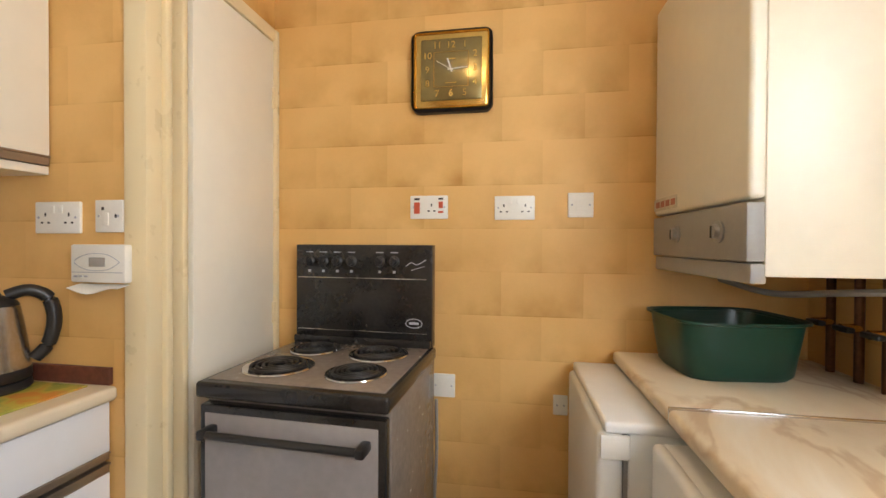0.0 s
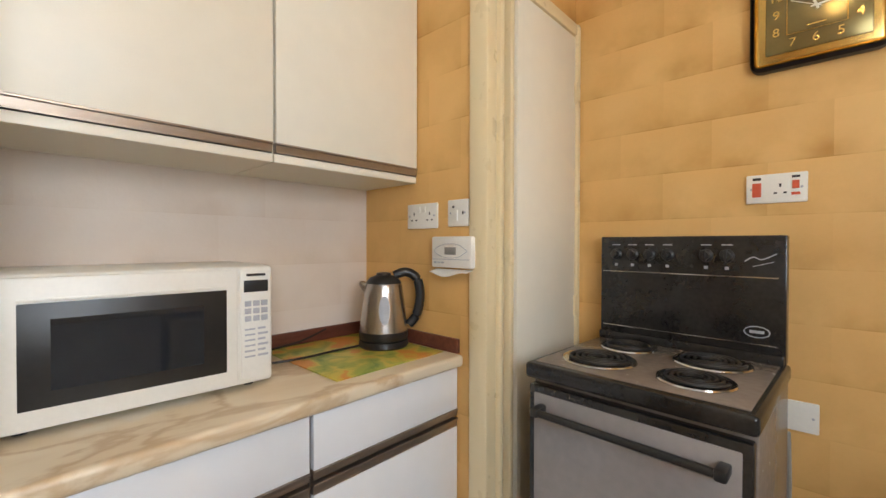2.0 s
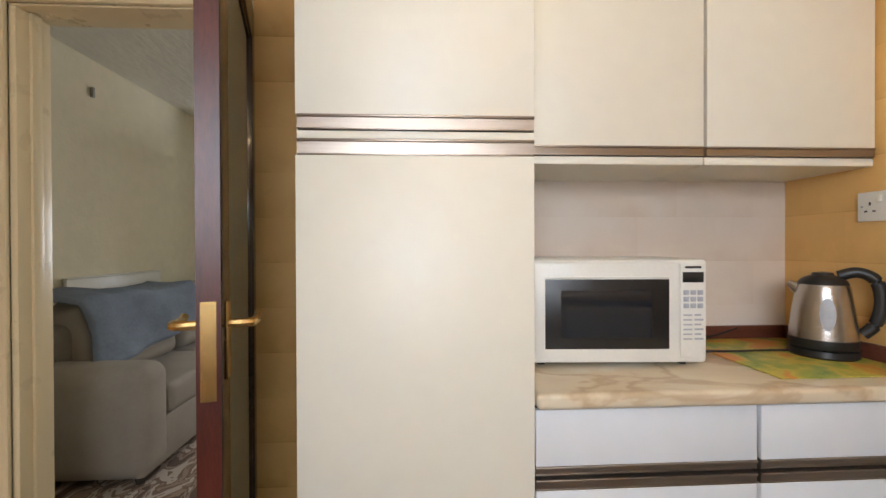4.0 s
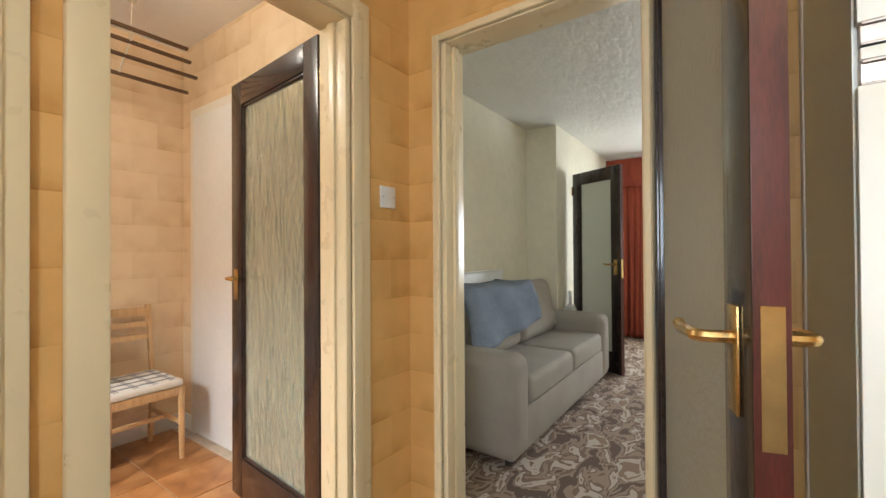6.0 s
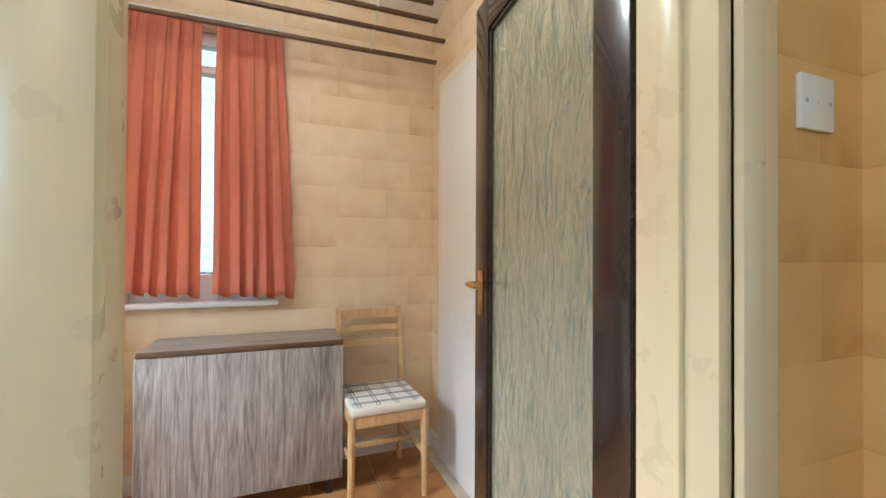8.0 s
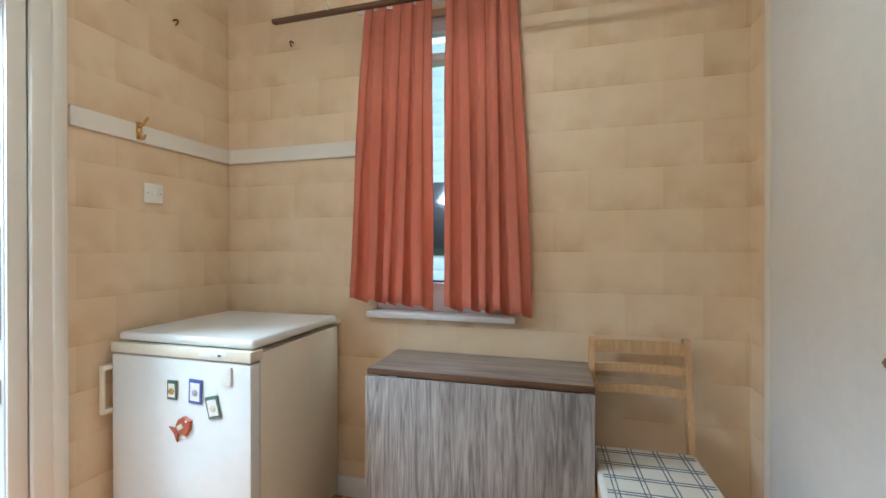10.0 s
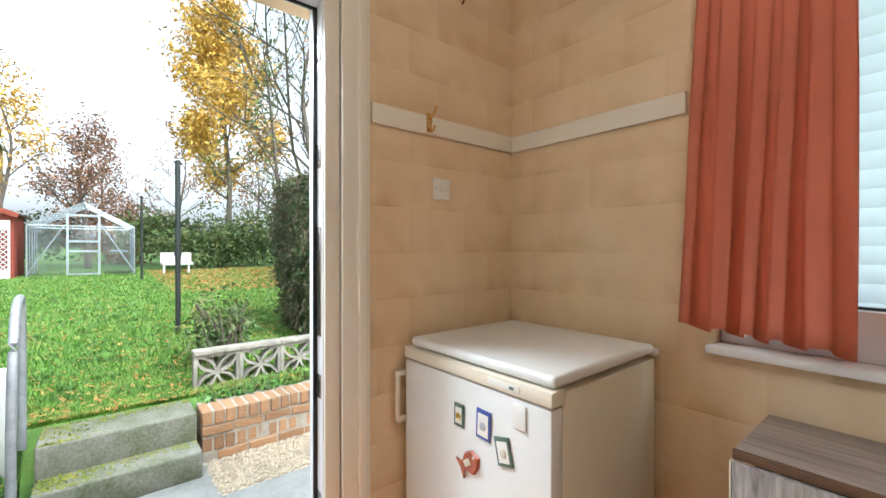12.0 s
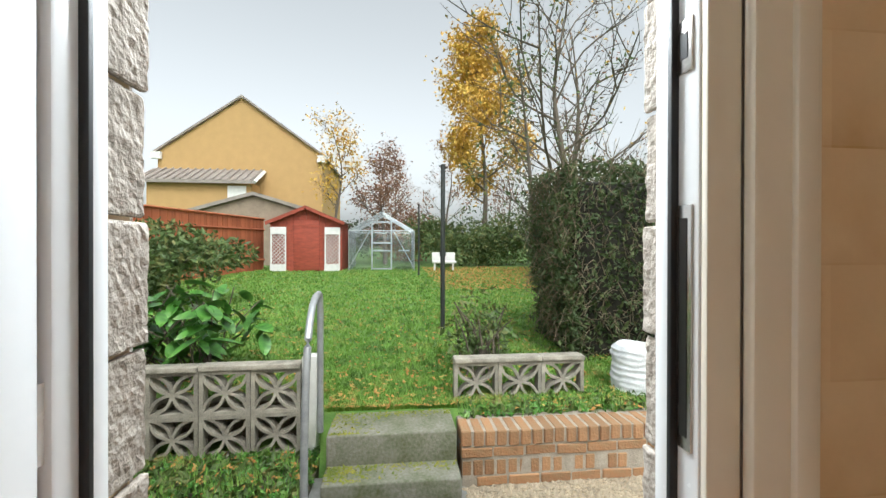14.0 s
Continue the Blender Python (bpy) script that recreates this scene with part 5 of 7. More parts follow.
def garden_door():
    f = thing("door_frame_4", "white uPVC garden door frame with black seal", "door frame", "", "structure")
    y0, y1, top = -2.36, -1.507, 2.05
    for nm, a in (("jamb", (1.640, 1.715, y0 - 0.08, y0)), ("jamb", (1.640, 1.715, y1, y1 + 0.037))):
        part(nm, boxed(*a, 0, top + 0.04, 0.006), M["upvc"], f)
    part("head", boxed(1.640, 1.715, y0, y1, top, top + 0.06, 0.006), M["upvc"], f)
    part("threshold", boxed(1.62, 1.85, y0, y1, -0.03, 0.02, 0.005), M["upvc"], f)
    part("rebate", boxed(1.690, 1.722, y0 - 0.002, y0 + 0.012, 0.02, top, 0.003), M["upvc"], f)
    part("rebate", boxed(1.690, 1.722, y1 - 0.012, y1 + 0.002, 0.02, top, 0.003), M["upvc"], f)
    part("seal", boxed(1.682, 1.691, y0, y0 + 0.013, 0.02, top, 0.001), M["seal"], f, "black rubber seal")
    part("seal", boxed(1.682, 1.691, y1 - 0.013, y1, 0.02, top, 0.001), M["seal"], f, "black rubber seal")
    part("seal", boxed(1.682, 1.691, y0, y1, top - 0.010, top + 0.001, 0.001), M["seal"], f, "black rubber seal")
    for nm, a in (("architrave", (1.606, 1.628, y0 - 0.165, y0 - 0.058)), ("architrave", (1.596, 1.628, y0 - 0.150, y0 - 0.115))):
        part(nm, boxed(*a, 0, 2.16, 0.006), M["lobby_gloss"], f, "cream painted architrave")
    part("architrave", boxed(1.606, 1.628, y0 - 0.058, y1 + 0.02, 2.09, 2.16, 0.006), M["lobby_gloss"], f, "cream painted architrave")
    part("reveal_lining", boxed(1.628, 1.641, y0 - 0.058, y0 - 0.004, 0, 2.09, 0.003), M["lobby_gloss"], f)
    for z0, z1 in ((1.86, 1.94), (1.50, 1.58), (0.93, 1.30), (0.72, 0.80), (0.32, 0.40)):
        k = part("lock_keep", boxed(1.650, 1.682, y0 - 0.001, y0 + 0.004, z0, z1, 0.001), M["steel"], f, "steel lock keep on the jamb")
        part("keep_slot", boxed(1.658, 1.674, y0 + 0.0035, y0 + 0.005, z0 + 0.02, z1 - 0.02), M["black"], k)
    d = thing("door_6", "white uPVC garden door standing open against the wall", "door", "", "structure", pose(1.632, -1.500, 0.02, 0, 0, 180))
    w, th, h = 0.79, 0.06, 2.02
    for nm, a, b, z0, z1 in (("stile", 0, 0.12, 0, h), ("stile", w - 0.12, w, 0, h), ("rail", 0.12, w - 0.12, h - 0.12, h), ("rail", 0.12, w - 0.12, 0, 0.16), ("mid_rail", 0.12, w - 0.12, 0.92, 1.06)):
        part(nm, boxed(a, b, -th, 0, z0, z1, 0.006), M["upvc"], d)
    part("panel", boxed(0.12, w - 0.12, -th + 0.015, -0.015, 0.16, 0.92, 0.004), M["upvc"], d)
    part("pane", boxed(0.12, w - 0.12, -th / 2 - 0.006, -th / 2 + 0.006, 1.06, h - 0.12), M["frosted"], d, smooth=False)
    part("edge_seal", boxed(0.004, 0.012, -th - 0.003, -th + 0.002, 0.01, h - 0.01), M["seal"], d, "black rubber seal")
    lever(d, pose(w - 0.06, 0, 1.0) @ Matrix.Diagonal((-1, 1, 1, 1)), M["chrome"])
    for z in (0.25, 1.0, 1.75):
        part("hinge", tube([(-0.006, -th * 0.2, z - 0.05), (-0.006, -th * 0.2, z + 0.05)], 0.011, 12), M["upvc"], d)


garden_door()


# ---- sitting room ----
def sofa():
    t = thing("sofa", "grey-beige two-seat fabric sofa on the patterned carpet", "sofa")
    x0, x1, f, b = -3.60, -1.50, -1.10, -1.90
    part("base", boxed(x0 + 0.03, x1 - 0.03, b, f - 0.02, 0.05, 0.30, 0.02), M["sofa"], t)
    for a in (x0, x1 - 0.25):
        part("arm", boxed(a, a + 0.25, b + 0.05, f, 0.04, 0.62, 0.085, None, 6), M["sofa"], t, "rounded padded arm")
    part("backrest", boxed(x0 + 0.05, x1 - 0.05, b, b + 0.26, 0.25, 0.80, 0.07, None, 5), M["sofa"], t)
    mid = (x0 + x1) / 2
    for a, c in ((x0 + 0.255, mid - 0.004), (mid + 0.004, x1 - 0.255)):
        part("seat_cushion", boxed(a, c, b + 0.22, f - 0.01, 0.29, 0.46, 0.045, None, 5), M["sofa"], t)
        part("back_cushion", boxed(a, c, -0.12, 0.12, 0.0, 0.50, 0.085, pose(0, b + 0.29, 0.44, 12), 6), M["sofa"], t)
    for x in (x0 + 0.1, x1 - 0.1):
        for y in (b + 0.1, f - 0.08):
            part("foot", lathe([(0.02, 0), (0.026, 0.05)], 12, pose(x, y, 0)), M["dark"], t)
    th = thing("sofa_throw", "blue-grey throw draped over the sofa back", "throw")
    nx, ny = 26, 22
    verts, faces = [], []
    for j in range(ny + 1):
        v = j / ny
        for i in range(nx + 1):
            u = i / nx
            x = -2.72 + u * 1.06 + 0.05 * math.sin(5 * v + 2)
            s = v * 0.68
            if s < 0.22:
                y, z = -1.86 + s * 1.25, 0.965 - 0.02 * math.sin(6 * u)
            else:
                y, z = -1.585 + (s - 0.22) * 0.30, 0.965 - (s - 0.22) * 0.62
            k = 0.02 * noise.noise((u * 5, v * 4, 2.0))
            z += k - 0.10 * u ** 3 * v - 0.06 * abs(math.sin(2.2 * u + 0.4)) * v
            verts.append((x, y + 0.03 + abs(k) + 0.012 * math.sin(14 * u + 3 * v), z))
    for j in range(ny):
        for i in range(nx):
            k = j * (nx + 1) + i
            faces.append((k, k + 1, k + nx + 2, k + nx + 1))
    mesh = bpy.data.meshes.new("cloth")
    mesh.from_pydata(verts, [], faces)
    mesh.materials.append(M["throw"])
    for p in mesh.polygons:
        p.use_smooth = True
    cl = new("cloth", mesh)
    cl.parent = th
    cl.modifiers.new("thick", "SOLIDIFY").thickness = 0.012


sofa()
drape("sitting_room_curtain", -1.58, -0.90, -1.58, -0.90, -5.62, 0.02, 2.12, 8, M["curtain_red"], "full-length rust red sitting room curtain", 0, 0.05, "x")
drape("sitting_room_curtain", 1.15, 1.70, 1.15, 1.70, -5.62, 0.02, 2.12, 6, M["curtain_red"], "full-length rust red sitting room curtain", 0, 0.05, "x")
drape("pelmet_frill", -1.60, 1.72, -1.60, 1.72, -5.55, 2.08, 2.46, 22, M["curtain_red"], "rust red gathered curtain pelmet", 0, 0.022, "x")


def sitting_window():
    t = thing("window_3", "white sitting room window beside red curtains", "window", "", "structure")
    y0, y1, z0, z1, x = -0.86, 1.1, 0.9, 2.2, -5.83
    for a in ((y0, y1, z0, z0 + 0.06), (y0, y1, z1 - 0.06, z1), (y0, y0 + 0.06, z0 + 0.06, z1 - 0.06), (y1 - 0.06, y1, z0 + 0.06, z1 - 0.06), (0.2, 0.26, z0 + 0.06, z1 - 0.06)):
        part("window_frame", boxed(x - 0.03, x + 0.03, *a, 0.004), M["upvc"], t)
    p = part("pane", boxed(x - 0.003, x + 0.003, y0 + 0.06, y1 - 0.06, z0 + 0.06, z1 - 0.06), M["glass"], t, smooth=False)
    p.visible_shadow = False
    part("window_sill", boxed(-5.76, -5.66, y0 - 0.03, y1 + 0.03, 0.87, 0.90, 0.005), M["white_gloss"], t)


sitting_window()


def radiator():
    t = thing("radiator", "white panel radiator on the wall behind the sofa", "radiator")
    part("panel", boxed(-2.98, -2.06, -1.938, -1.912, 0.44, 1.02, 0.006), M["white_gloss"], t)
    part("top_grille", boxed(-2.98, -2.06, -1.949, -1.908, 1.020, 1.032, 0.003), M["white_gloss"], t)
    for x in (-2.85, -2.19):
        part("bracket", boxed(x - 0.02, x + 0.02, -1.950, -1.938, 0.5, 0.96), M["white_gloss"], t)


radiator()
hk = thing("picture_hook", "small hook in the cream sitting room wall", "hook")
part("shank", boxed(-2.32, -2.30, -1.95, -1.93, 2.24, 2.31, 0.003), M["grey_plastic"], hk)
tel = thing("cordless_phone", "white cordless phone standing behind the sofa arm", "phone")
part("stand", boxed(-3.86, -3.76, -1.60, -1.50, 0, 0.60, 0.004), M["white_gloss"], tel)
part("cradle", boxed(-3.85, -3.77, -1.59, -1.51, 0.60, 0.64, 0.01), M["white_plastic"], tel)
part("receiver", boxed(-3.835, -3.785, -1.565, -1.535, 0.63, 0.78, 0.012), M["white_plastic"], tel)


# ---- garden ----
rng = np.random.default_rng(7)
G = {}
G["grass_soil"] = patchy("lawn_ground", [(0.3, (0.05, 0.10, 0.018)), (0.45, (0.085, 0.17, 0.03)), (0.55, (0.11, 0.21, 0.035)), (0.7, (0.16, 0.20, 0.05))], 3.0, 0.9, 0.8, 60, (1, 1, 1), 6, False)
G["blade"] = hued(patchy("grass_blade", [(0.3, (0.07, 0.16, 0.02)), (0.5, (0.14, 0.28, 0.035)), (0.7, (0.24, 0.31, 0.065))], 4.0, 0.6, 0.1, 50, (1, 1, 1), 4, False), 0.1)
G["litter"] = patchy("fallen_leaf", [(0.3, (0.30, 0.11, 0.03)), (0.5, (0.40, 0.20, 0.05)), (0.65, (0.45, 0.30, 0.09))], 9, 0.8, 0.1, 50, (1, 1, 1), 3, False)
G["patio"] = material("weathered_paving", (0.24, 0.24, 0.22), 0.85, vary=0.2, scale=3, bump=0.4, bump_scale=60)
G["concrete"] = material("mossy_concrete", (0.21, 0.20, 0.17), 0.9, vary=0.3, scale=5, bump=0.6, bump_scale=50, second=(0.07, 0.085, 0.025))
G["block"] = hued(material("pierced_concrete_block", (0.37, 0.34, 0.28), 0.9, vary=0.28, scale=10, bump=0.4, bump_scale=80), 0.1)
G["brick"] = hued(material("weathered_brick", (0.31, 0.14, 0.062), 0.9, vary=0.25, scale=11, bump=0.8, bump_scale=70, second=(0.25, 0.17, 0.09)), 0.22)
G["mortar"] = material("pale_mortar", (0.38, 0.33, 0.265), 0.95, vary=0.2, scale=12, bump=0.5, bump_scale=90)
G["gravel"] = patchy("buff_gravel", [(0.3, (0.22, 0.17, 0.11)), (0.45, (0.42, 0.34, 0.23)), (0.6, (0.55, 0.47, 0.34))], 70, 0.9, 0.9, 90, (1, 1, 1), 2, True)
G["stone"] = hued(material("gravel_stone", (0.50, 0.41, 0.29), 0.85, vary=0.25, scale=20), 0.3)
G["galv"] = material("galvanised_steel", (0.42, 0.43, 0.44), 0.5, metal=0.6, vary=0.15, scale=14)
G["post"] = material("dark_green_steel", (0.03, 0.035, 0.032), 0.5, vary=0.2, scale=10)
G["leaf_dark"] = patchy("hedge_leaf", [(0.3, (0.025, 0.045, 0.012)), (0.5, (0.05, 0.085, 0.02)), (0.65, (0.09, 0.11, 0.035))], 5, 0.6, 0.1, 50, (1, 1, 1), 3, False)
# near-black for the shade deep between the hedge leaves
G["hedge_core"] = material("hedge_inner_shade", (0.022, 0.02, 0.013), 0.95, vary=0.3, scale=12, bump=0.8, bump_scale=30)
G["leaf_dry"] = patchy("hedge_twig", [(0.3, (0.10, 0.075, 0.045)), (0.5, (0.17, 0.13, 0.08)), (0.65, (0.24, 0.20, 0.13))], 5, 0.8, 0.1, 50, (1, 1, 1), 3, False)
G["leaf_big"] = hued(patchy("broad_green_leaf", [(0.3, (0.04, 0.13, 0.02)), (0.5, (0.08, 0.23, 0.035)), (0.68, (0.17, 0.32, 0.07))], 7, 0.35, 0.1, 50, (1, 1, 1), 3, False), 0.15)
G["leaf_mid"] = patchy("shrub_leaf", [(0.3, (0.04, 0.07, 0.02)), (0.5, (0.08, 0.13, 0.03)), (0.65, (0.17, 0.17, 0.05))], 4, 0.6, 0.1, 50, (1, 1, 1), 3, False)
G["leaf_gold"] = patchy("golden_leaf", [(0.3, (0.42, 0.22, 0.03)), (0.5, (0.60, 0.36, 0.05)), (0.65, (0.62, 0.45, 0.10))], 3, 0.7, 0.1, 50, (1, 1, 1), 3, False)
G["leaf_russet"] = patchy("russet_leaf", [(0.3, (0.16, 0.07, 0.04)), (0.5, (0.28, 0.14, 0.08)), (0.65, (0.33, 0.22, 0.14))], 3, 0.8, 0.1, 50, (1, 1, 1), 3, False)
G["bark"] = material("grey_brown_bark", (0.16, 0.13, 0.10), 0.9, vary=0.25, scale=8, bump=0.6, bump_scale=40, stretch=(3, 3, 0.6))
G["shed"] = material("red_stained_boards", (0.33, 0.065, 0.035), 0.75, vary=0.2, scale=4, stretch=(1, 1, 4))
G["fence"] = hued(material("orange_stained_fence", (0.42, 0.12, 0.05), 0.8, vary=0.2, scale=5, stretch=(1, 1, 0.3)), 0.15)
G["felt"] = material("roof_felt", (0.17, 0.10, 0.08), 0.9, vary=0.2, scale=6)
G["lattice"] = material("white_painted_lattice", (0.68, 0.67, 0.64), 0.6, vary=0.08, scale=8)
G["alloy"] = material("greenhouse_alloy", (0.46, 0.50, 0.52), 0.45, metal=0.7, vary=0.1, scale=6)
G["greenhouse_glass"] = glassy("dusty_greenhouse_glass", (0.88, 0.93, 0.95), 0.06, 0, 1, 0.04)
G["house"] = material("buff_brick_gable", (0.46, 0.29, 0.12), 0.9, vary=0.05, scale=2, bump=0.05, bump_scale=40)
G["rooftile"] = material("grey_brown_roof_tile", (0.30, 0.26, 0.23), 0.85, vary=0.15, scale=3, bump=0.4, bump_scale=12)
G["garage"] = material("brown_garage_boards", (0.30, 0.23, 0.17), 0.9, vary=0.15, scale=3)
G["sack"] = material("white_woven_sack", (0.66, 0.68, 0.70), 0.6, vary=0.1, scale=10, bump=0.6, bump_scale=30)
G["neighbour"] = material("pale_blue_boards", (0.62, 0.70, 0.74), 0.7, vary=0.05, scale=3)
G["moss"] = patchy("yellow_green_moss", [(0.3, (0.09, 0.12, 0.015)), (0.5, (0.17, 0.19, 0.02)), (0.65, (0.24, 0.22, 0.03))], 9, 0.9, 0.3, 60, (1, 1, 1), 3, False)
G["soil"] = patchy("dark_soil", [(0.3, (0.05, 0.04, 0.025)), (0.5, (0.09, 0.075, 0.045)), (0.65, (0.07, 0.10, 0.03))], 6, 0.95, 0.8, 60, (1, 1, 1), 5, False)


def lawn_z(x, y=0.0):
    """The ground climbs from the steps and levels off."""
    u = min(max((x - 4.2) / 3.2, 0), 1)
    return -0.01 + 0.22 * u * u * (3 - 2 * u) + 0.015 * max(0, min(x, 30) - 7.4) + 0.02 * noise.noise((x * 0.6, y * 0.6, 0))


def sheet(name, xs, ys, height, mat, label, category):
    verts = [(x, y, height(x, y)) for x in xs for y in ys]
    n = len(ys)
    faces = [(i * n + j, i * n + j + 1, (i + 1) * n + j + 1, (i + 1) * n + j) for i in range(len(xs) - 1) for j in range(n - 1)]
    mesh = bpy.data.meshes.new(name)
    mesh.from_pydata(verts, [], faces)
    mesh.materials.append(mat)
    for p in mesh.polygons:
        p.use_smooth = True
    return tagged(new(name, mesh), label, category, "", "structure")


def ground_z(x, y):
    """Low paving by the house, then the lawn behind the retaining walls."""
    if x < (4.08 if y < -1.38 else 4.43):
        return -0.60
    return lawn_z(x, y)


sheet("ground", [-300, -60, -10, 0, 1.9, 3, 4.05, 4.12, 4.40, 4.46] + [4.6 + 0.2 * k for k in range(30)] + [10.5 + 0.6 * k for k in range(24)] + [26, 32, 50, 120, 600], [-600, -120, -40, -20] + [-12 + 0.4 * k for k in range(27)] + [-1.40, -1.36] + [-1.2 + 0.4 * k for k in range(33)] + [13, 20, 40, 120, 600], ground_z, G["grass_soil"], "green autumn lawn rising away from the house", "lawn")
solid("pavement", boxed(1.85, 4.06, -1.20 - 1.2, 6.0, -0.55, -0.385, 0.01), G["patio"], "grey weathered paving below the garden steps", "paving")
solid("pavement_side", boxed(1.85, 3.30, -8.0, -2.40, -0.55, -0.385, 0.01), G["patio"], "grey weathered paving along the house", "paving")
solid("gravel_bed", boxed(3.30, 3.86, -8.0, -2.36, -0.55, -0.392), G["gravel"], "buff gravel strip below the brick wall", "gravel", "stuff")
solid("soil_bed", boxed(3.45, 4.44, -1.36, 6.0, -0.55, -0.36), G["soil"], "dark weedy soil below the block wall", "soil", "structure")
solid("outer_wall_left", boxed(1.8505, 1.875, -1.46, 8.0, -0.6, 2.62), M["stone_wall"], "rough rendered outside wall of the house", "wall")
solid("outer_wall_right", boxed(1.8505, 1.875, -3.5, -2.45, -0.6, 2.62), M["stone_wall"], "rough rendered outside wall of the house", "wall")
solid("door_step", boxed(1.855, 2.30, -2.45, -1.45, -0.385, -0.15, 0.015), G["concrete"], "concrete step below the garden door", "step", "structure")
for sy, nm in ((-1.47, "reveal_left"), (-2.44, "reveal_right")):
    a, b = (sy - 0.004, sy) if sy > -2 else (sy, sy + 0.004)
    rv = thing(nm, "rough rendered masonry reveal beside the garden door", "wall", "", "structure")
    for k in range(10):
        z0 = -0.05 + k * 0.222
        o = 0.012 if k % 2 else 0.006
        bm = boxed(1.722, 1.879, a - (o if sy > -2 else 0), b + (o if sy < -2 else 0), z0 + 0.004, min(z0 + 0.218, 2.085), 0.006)
        bmesh.ops.subdivide_edges(bm, edges=[e for e in bm.edges if e.calc_length() > 0.1], cuts=14, use_grid_fill=True)
        for v in bm.verts:
            if abs(v.co.y - sy) > 0.003:
                v.co.y += 0.003 * noise.noise(v.co * 45) + 0.003 * noise.noise(v.co * 120)
                v.co.x += 0.004 * noise.noise(v.co * 60 + Vector((7, 0, 0)))
        part("stone", bm, M["stone_wall"], rv, smooth=False)


def garden_steps():
    for x0, x1, z in ((3.84, 4.22, 0.0), (3.62, 4.20, -0.20)):
        t = thing("garden_step", "mossy concrete garden step", "step", "garden steps")
        bm = boxed(x0, x1, -2.335, -1.47, z - 0.19 if z else -0.395, z, 0.015, None, 3)
        part("slab", bm, G["concrete"], t)


garden_steps()


def pierced_mesh(w, h, d):
    """A pierced block: a square rim, and four pointed petals with a ring of openings between."""
    bm = bmesh.new()
    r = 0.028
    for a in ((-w / 2, w / 2, h / 2 - r, h / 2), (-w / 2, w / 2, -h / 2, -h / 2 + r)):
        box(bm, -d / 2, d / 2, a[0], a[1], a[2], a[3])
    for a in ((-w / 2, -w / 2 + r), (w / 2 - r, w / 2)):
        box(bm, -d / 2, d / 2, a[0], a[1], -h / 2 + r, h / 2 - r)
    iw, ih = w / 2 - r * 0.6, h / 2 - r * 0.6
    for k in range(4):
        sy, sz = (1, 1, -1, -1)[k], (1, -1, -1, 1)[k]
        for bend in (-1, 1):
            pts = []
            for q in range(9):
                t = q / 8
                off = bend * 0.042 * math.sin(math.pi * t)
                pts.append((sy * iw * t + off * sz * 0.7, sz * ih * t - off * sy * 0.7))
            for (ya, za), (yb, zb) in zip(pts, pts[1:]):
                n = Vector((-(zb - za), yb - ya)).normalized() * 0.0105
                vs = [bm.verts.new((x, y, z)) for x in (-d / 2 + 0.006, d / 2 - 0.006) for y, z in ((ya + n.x, za + n.y), (ya - n.x, za - n.y), (yb - n.x, zb - n.y), (yb + n.x, zb + n.y))]
                for f in ((0, 1, 2, 3), (7, 6, 5, 4), (0, 3, 7, 4), (1, 5, 6, 2)):
                    bm.faces.new([vs[i] for i in f])
    return bm


screen_mesh = finish("pierced_block", pierced_mesh(0.362, 0.335, 0.09), G["block"])


def screen_wall(x, y0, count, courses, z0, lean, label, step):
    t = thing("screen_block_wall", label, "garden wall", "pierced block walls")
    for c in range(courses):
        for k in range(count):
            ob = new("pierced_block", screen_mesh)
            ob.parent = t
            ob.matrix_world = pose(x + lean * k, y0 + step * (k + 0.5) * 0.366, z0 + 0.168 + c * 0.336, 0, 0, 0)
    for k in range((count + 1) // 2):
        n = min(2, count - 2 * k)
        ys = sorted((y0 + step * 0.366 * 2 * k, y0 + step * 0.366 * (2 * k + n)))
        part("coping", boxed(x + lean * (2 * k + 0.5) - 0.065, x + lean * (2 * k + 0.5) + 0.065, ys[0] + 0.002, ys[1] - 0.002, z0 + courses * 0.336, z0 + courses * 0.336 + 0.038, 0.006), G["block"], t)
    return t


screen_wall(4.42, -2.39, 3, 1, -0.035, 0.0, "low pierced concrete block wall beside the steps", -1)
left_screen = screen_wall(4.38, -1.20, 9, 2, -0.36, -0.01, "two-course pierced concrete block wall on the lawn edge", 1)
part("end_post", boxed(4.32, 4.44, -1.32, -1.21, -0.36, 0.40, 0.008), G["lattice"], left_screen, "white end post")


solid("soil_bank", boxed(4.434, 4.60, -1.20, 2.3, -0.60, 0.035, 0.01), G["soil"], "dark soil bank behind the block wall", "soil", "structure")


